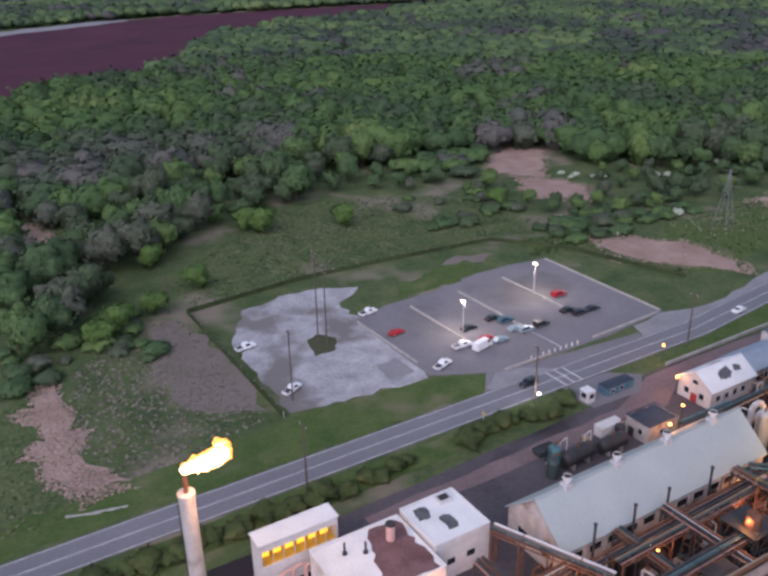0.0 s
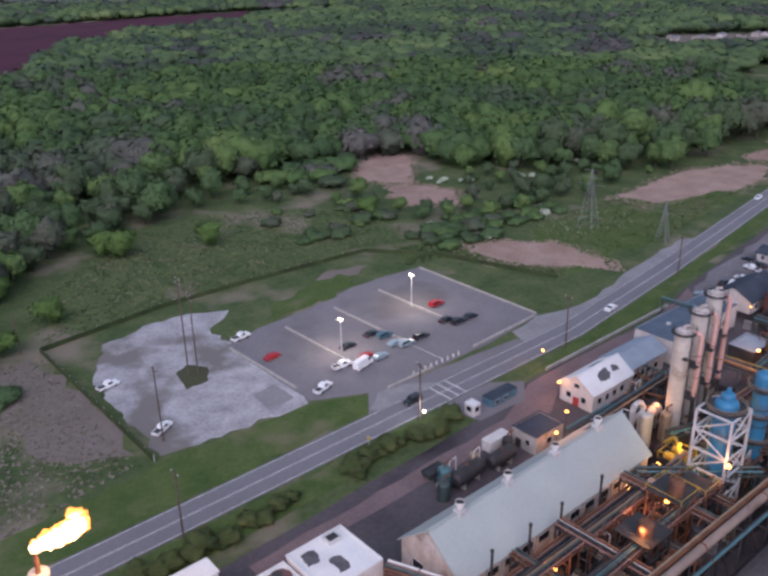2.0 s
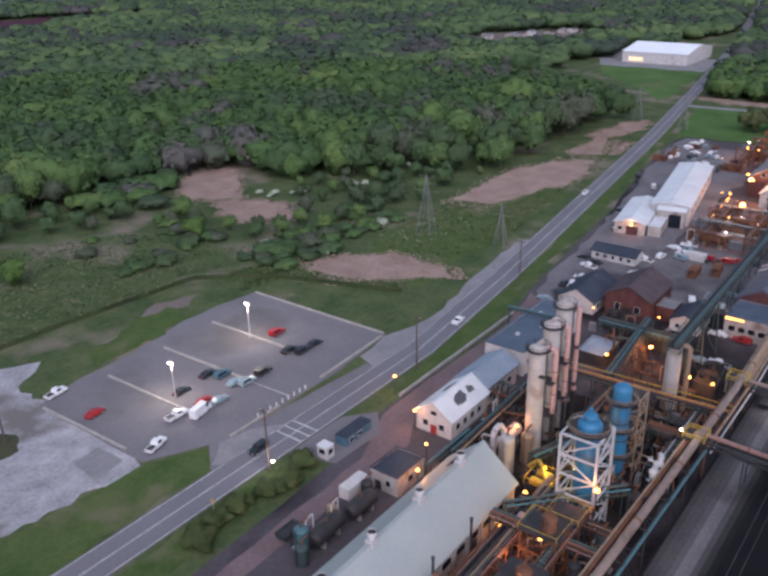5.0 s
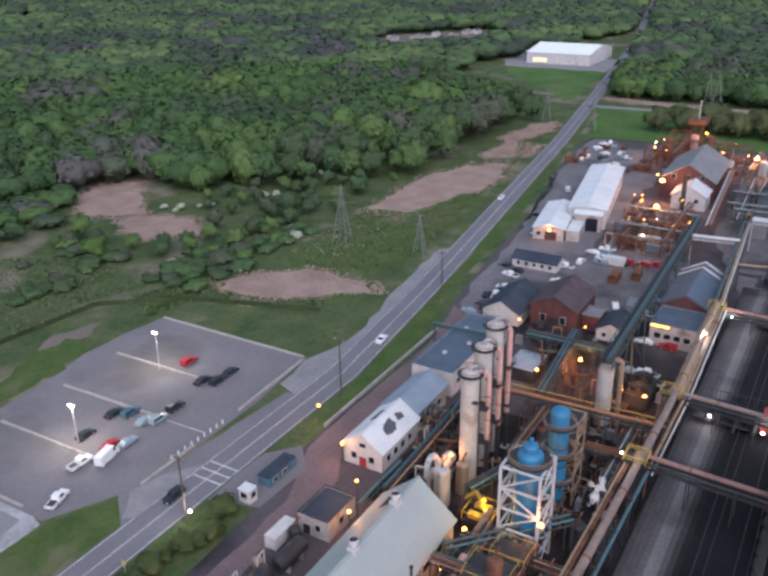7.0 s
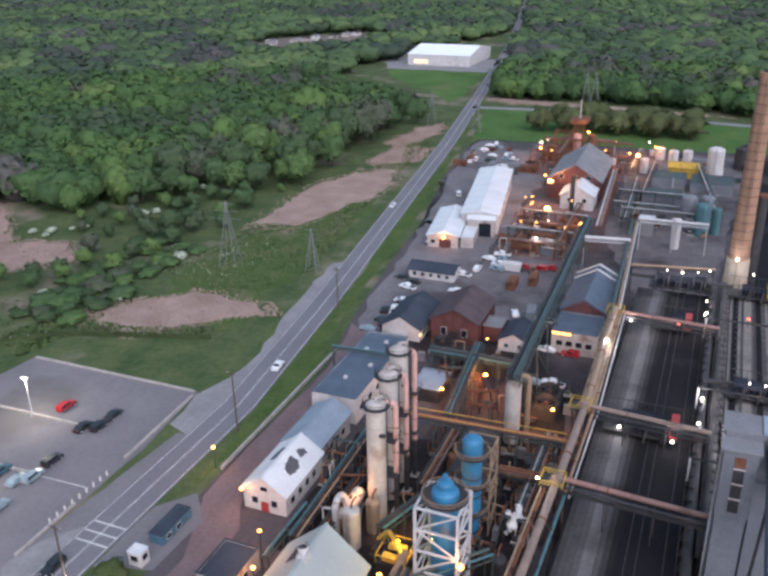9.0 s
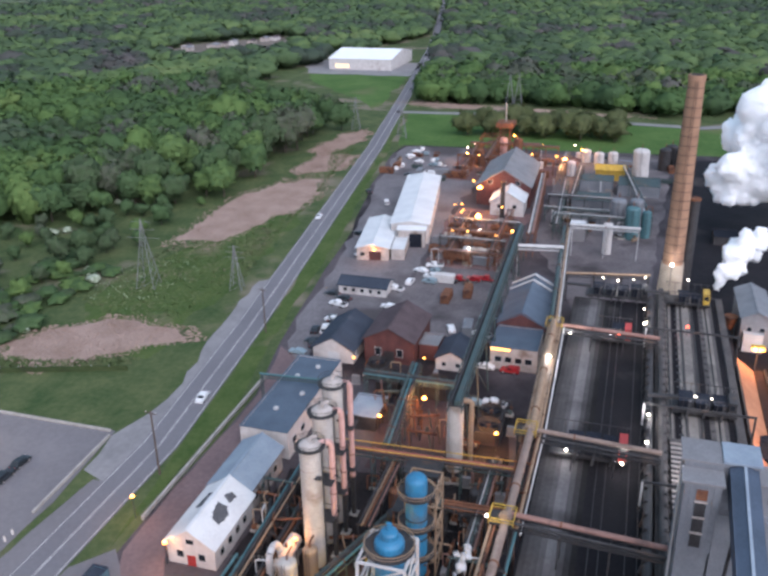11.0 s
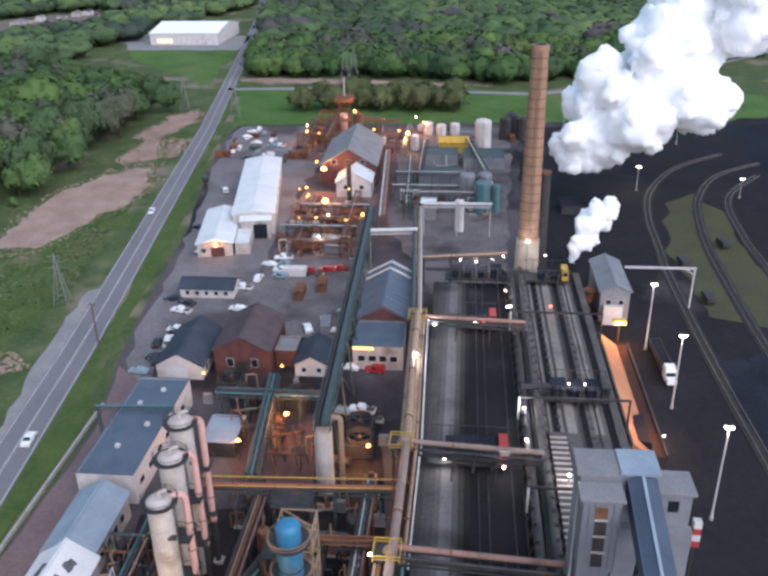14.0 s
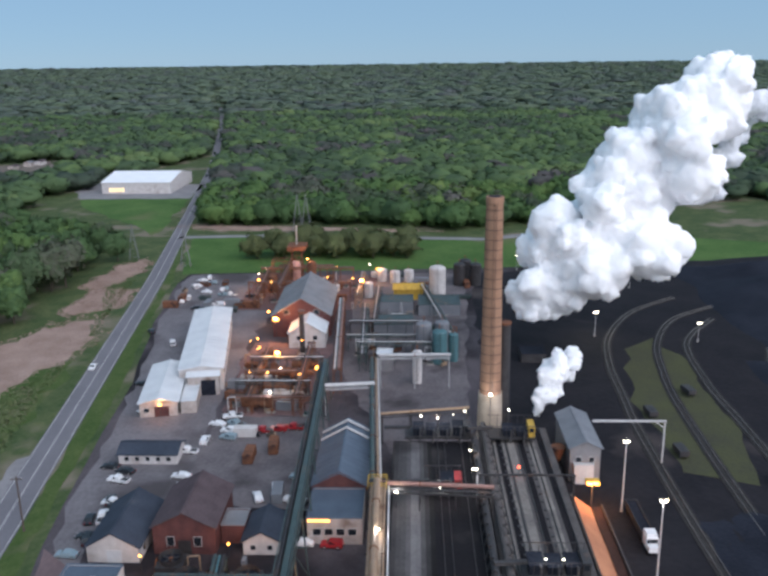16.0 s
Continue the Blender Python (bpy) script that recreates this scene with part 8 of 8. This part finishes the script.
def pump_kind(k):
    """A small machine on a plinth: casing, motor, riser and hand wheel."""
    a, b = ((M_STEEL, M_RUST), (M_DKGREEN, M_STEEL), (M_RUST, M_TAN), (M_STEEL, M_GALV))[k]
    t = thing("pump_unit", (0, 0), ("sooty pump unit with a thin riser pipe", "dark green pump unit with a riser pipe", "rusty pump unit with a riser pipe", "sooty pump unit with a grey riser pipe")[k], "pump", "pump units")
    part("plinth", B().box(-1.2, 1.2, -0.7, 0.7, 0, 0.35), M_CONC, t)
    part("casing", B().cyl((-0.9, 0, 0.9), (0, 0, 0.9), 0.55, n=10), a, t)
    part("motor", B().cyl((0.1, 0, 0.9), (1.1, 0, 0.9), 0.42, n=10), b, t)
    part("riser", B().pipe([(-0.6, 0, 1.2), (-0.6, 0, 3.0 + 0.8 * k), (1.6, 0.4, 3.0 + 0.8 * k), (1.6, 0.4, 0)], 0.14, 6), b, t)
    part("valve", B().ring((-0.6, 0, 2.2), 0.35, 0.08, 8), M_RUST, t)
    return t


def switch_kind():
    t = thing("electrical_cabinet", (0, 0), "grey electrical cabinet standing in the plant", "cabinet", "plant cabinets")
    part("body", B().box(-0.9, 0.9, -0.4, 0.4, 0.1, 2.2), M_GREYROOF, t)
    part("door", B().box(-0.85, 0.85, -0.44, -0.4, 0.2, 2.1), M_BLUEGREY, t)
    part("plinth", B().box(-1, 1, -0.5, 0.5, 0, 0.1), M_CONC, t)
    return t


MACHINES = [pump_kind(k) for k in range(4)] + [switch_kind()]
placed = set()
for x0, x1, y0, y1, n in ((82, 131, 54, 74, 48), (138, 176, 54, 78, 36), (134, 174, 84, 95, 26), (60, 78, 60, 80, 12), (178, 206, 56, 62, 6), (206, 216, 76, 97, 8), (284, 330, 73, 98, 30), (318, 380, 30, 64, 26), (386, 434, 60, 112, 30), (98, 120, 95, 102, 8)):
    for _ in range(int(n * 0.62)):
        k = rnd.randrange(5)
        m = pose(rnd.uniform(x0, x1), rnd.uniform(y0, y1), 0.05, 0, 0, rnd.choice((0, 90, 180, 270)))
        if k in placed:
            copy_thing(MACHINES[k], m)
        else:
            placed.add(k)
            MACHINES[k].matrix_basis = m


# small far lights
for i in range(16):
    x, y = ((rnd.uniform(386, 436), rnd.uniform(60, 112)), (rnd.uniform(286, 330), rnd.uniform(74, 98)))[i % 2]
    plant_lamp(x, y, rnd.uniform(4, 9), M_SODIUM if i % 4 else M_WARMLAMP, 0, SODIUM, rnd.uniform(0.25, 0.5), SOD if i % 4 else WHT)


def manifold_kind(k):
    """A tangle of thin bent pipes round a header on short legs."""
    r = random.Random(200 + k)
    t = thing("pipe_manifold", (0, 0), ("sooty pipe manifold with bent branches", "rusty pipe manifold with bent branches", "dark green pipe manifold with bent branches")[k % 3], "pipes", "pipe manifolds")
    main = (M_STEEL, M_RUST, M_DKGREEN)[k % 3]
    h = r.uniform(2.5, 5.5)
    part("header", B().cyl((-3.2, 0, h), (3.2, 0, h), 0.28, n=10), main, t)
    part("stand", B().beam((-2.4, -0.5, 0), (-2.4, 0, h), 0.16).beam((-2.4, 0.5, 0), (-2.4, 0, h), 0.16).beam((-2.4, -0.5, 0.1), (-2.4, 0.5, 0.1), 0.14), M_STEEL, t)
    part("stand", B().beam((2.4, -0.5, 0), (2.4, 0, h), 0.16).beam((2.4, 0.5, 0), (2.4, 0, h), 0.16).beam((2.4, -0.5, 0.1), (2.4, 0.5, 0.1), 0.14), M_STEEL, t)
    for i in range(4):
        x, y, z = -2.6 + 1.7 * i, r.uniform(-2.6, 2.6), h + r.uniform(-1.2, 2.2)
        part("branch", B().pipe([(x, 0, h), (x, 0, z), (x, y, z), (x + r.uniform(-1, 1), y, 0)], r.uniform(0.09, 0.18), 6), (M_STEEL, M_RUST, M_DULLPINK, M_TAN, M_STEEL, M_DKGREEN)[(i + k) % 6], t)
    return t


TANGLES = [manifold_kind(k) for k in range(6)]
started = set()
for x0, x1, y0, y1, n in ((84, 130, 55, 73, 22), (138, 176, 54, 78, 18), (136, 172, 85, 95, 8), (178, 205, 68, 84, 5), (62, 78, 60, 78, 4)):
    for i in range(n):
        k = rnd.randrange(6)
        m = pose(rnd.uniform(x0, x1), rnd.uniform(y0, y1), 0.07, 0, 0, rnd.choice((0, 90, 20, 110)))
        if k in started:
            copy_thing(TANGLES[k], m)
        else:
            started.add(k)
            TANGLES[k].matrix_basis = m

# leaking steam among the process columns
plume("leaking_steam", [(151, 58.5, 1.5, 0.7), (150, 57.5, 4.0, 1.4), (149, 56.5, 7.5, 1.9), (148.5, 57.0, 10.0, 1.3)], 33, "thin grey steam leaking from low pipework", 14, 0.3, 0.5, M_WISP)
plume("leaking_steam", [(160, 57.5, 2.0, 0.5), (159.5, 57.0, 3.6, 1.0), (158.8, 56.6, 5.4, 0.9)], 35, "thin white steam leaking from low pipework", 8, 0.25, 0.4, M_WISP)
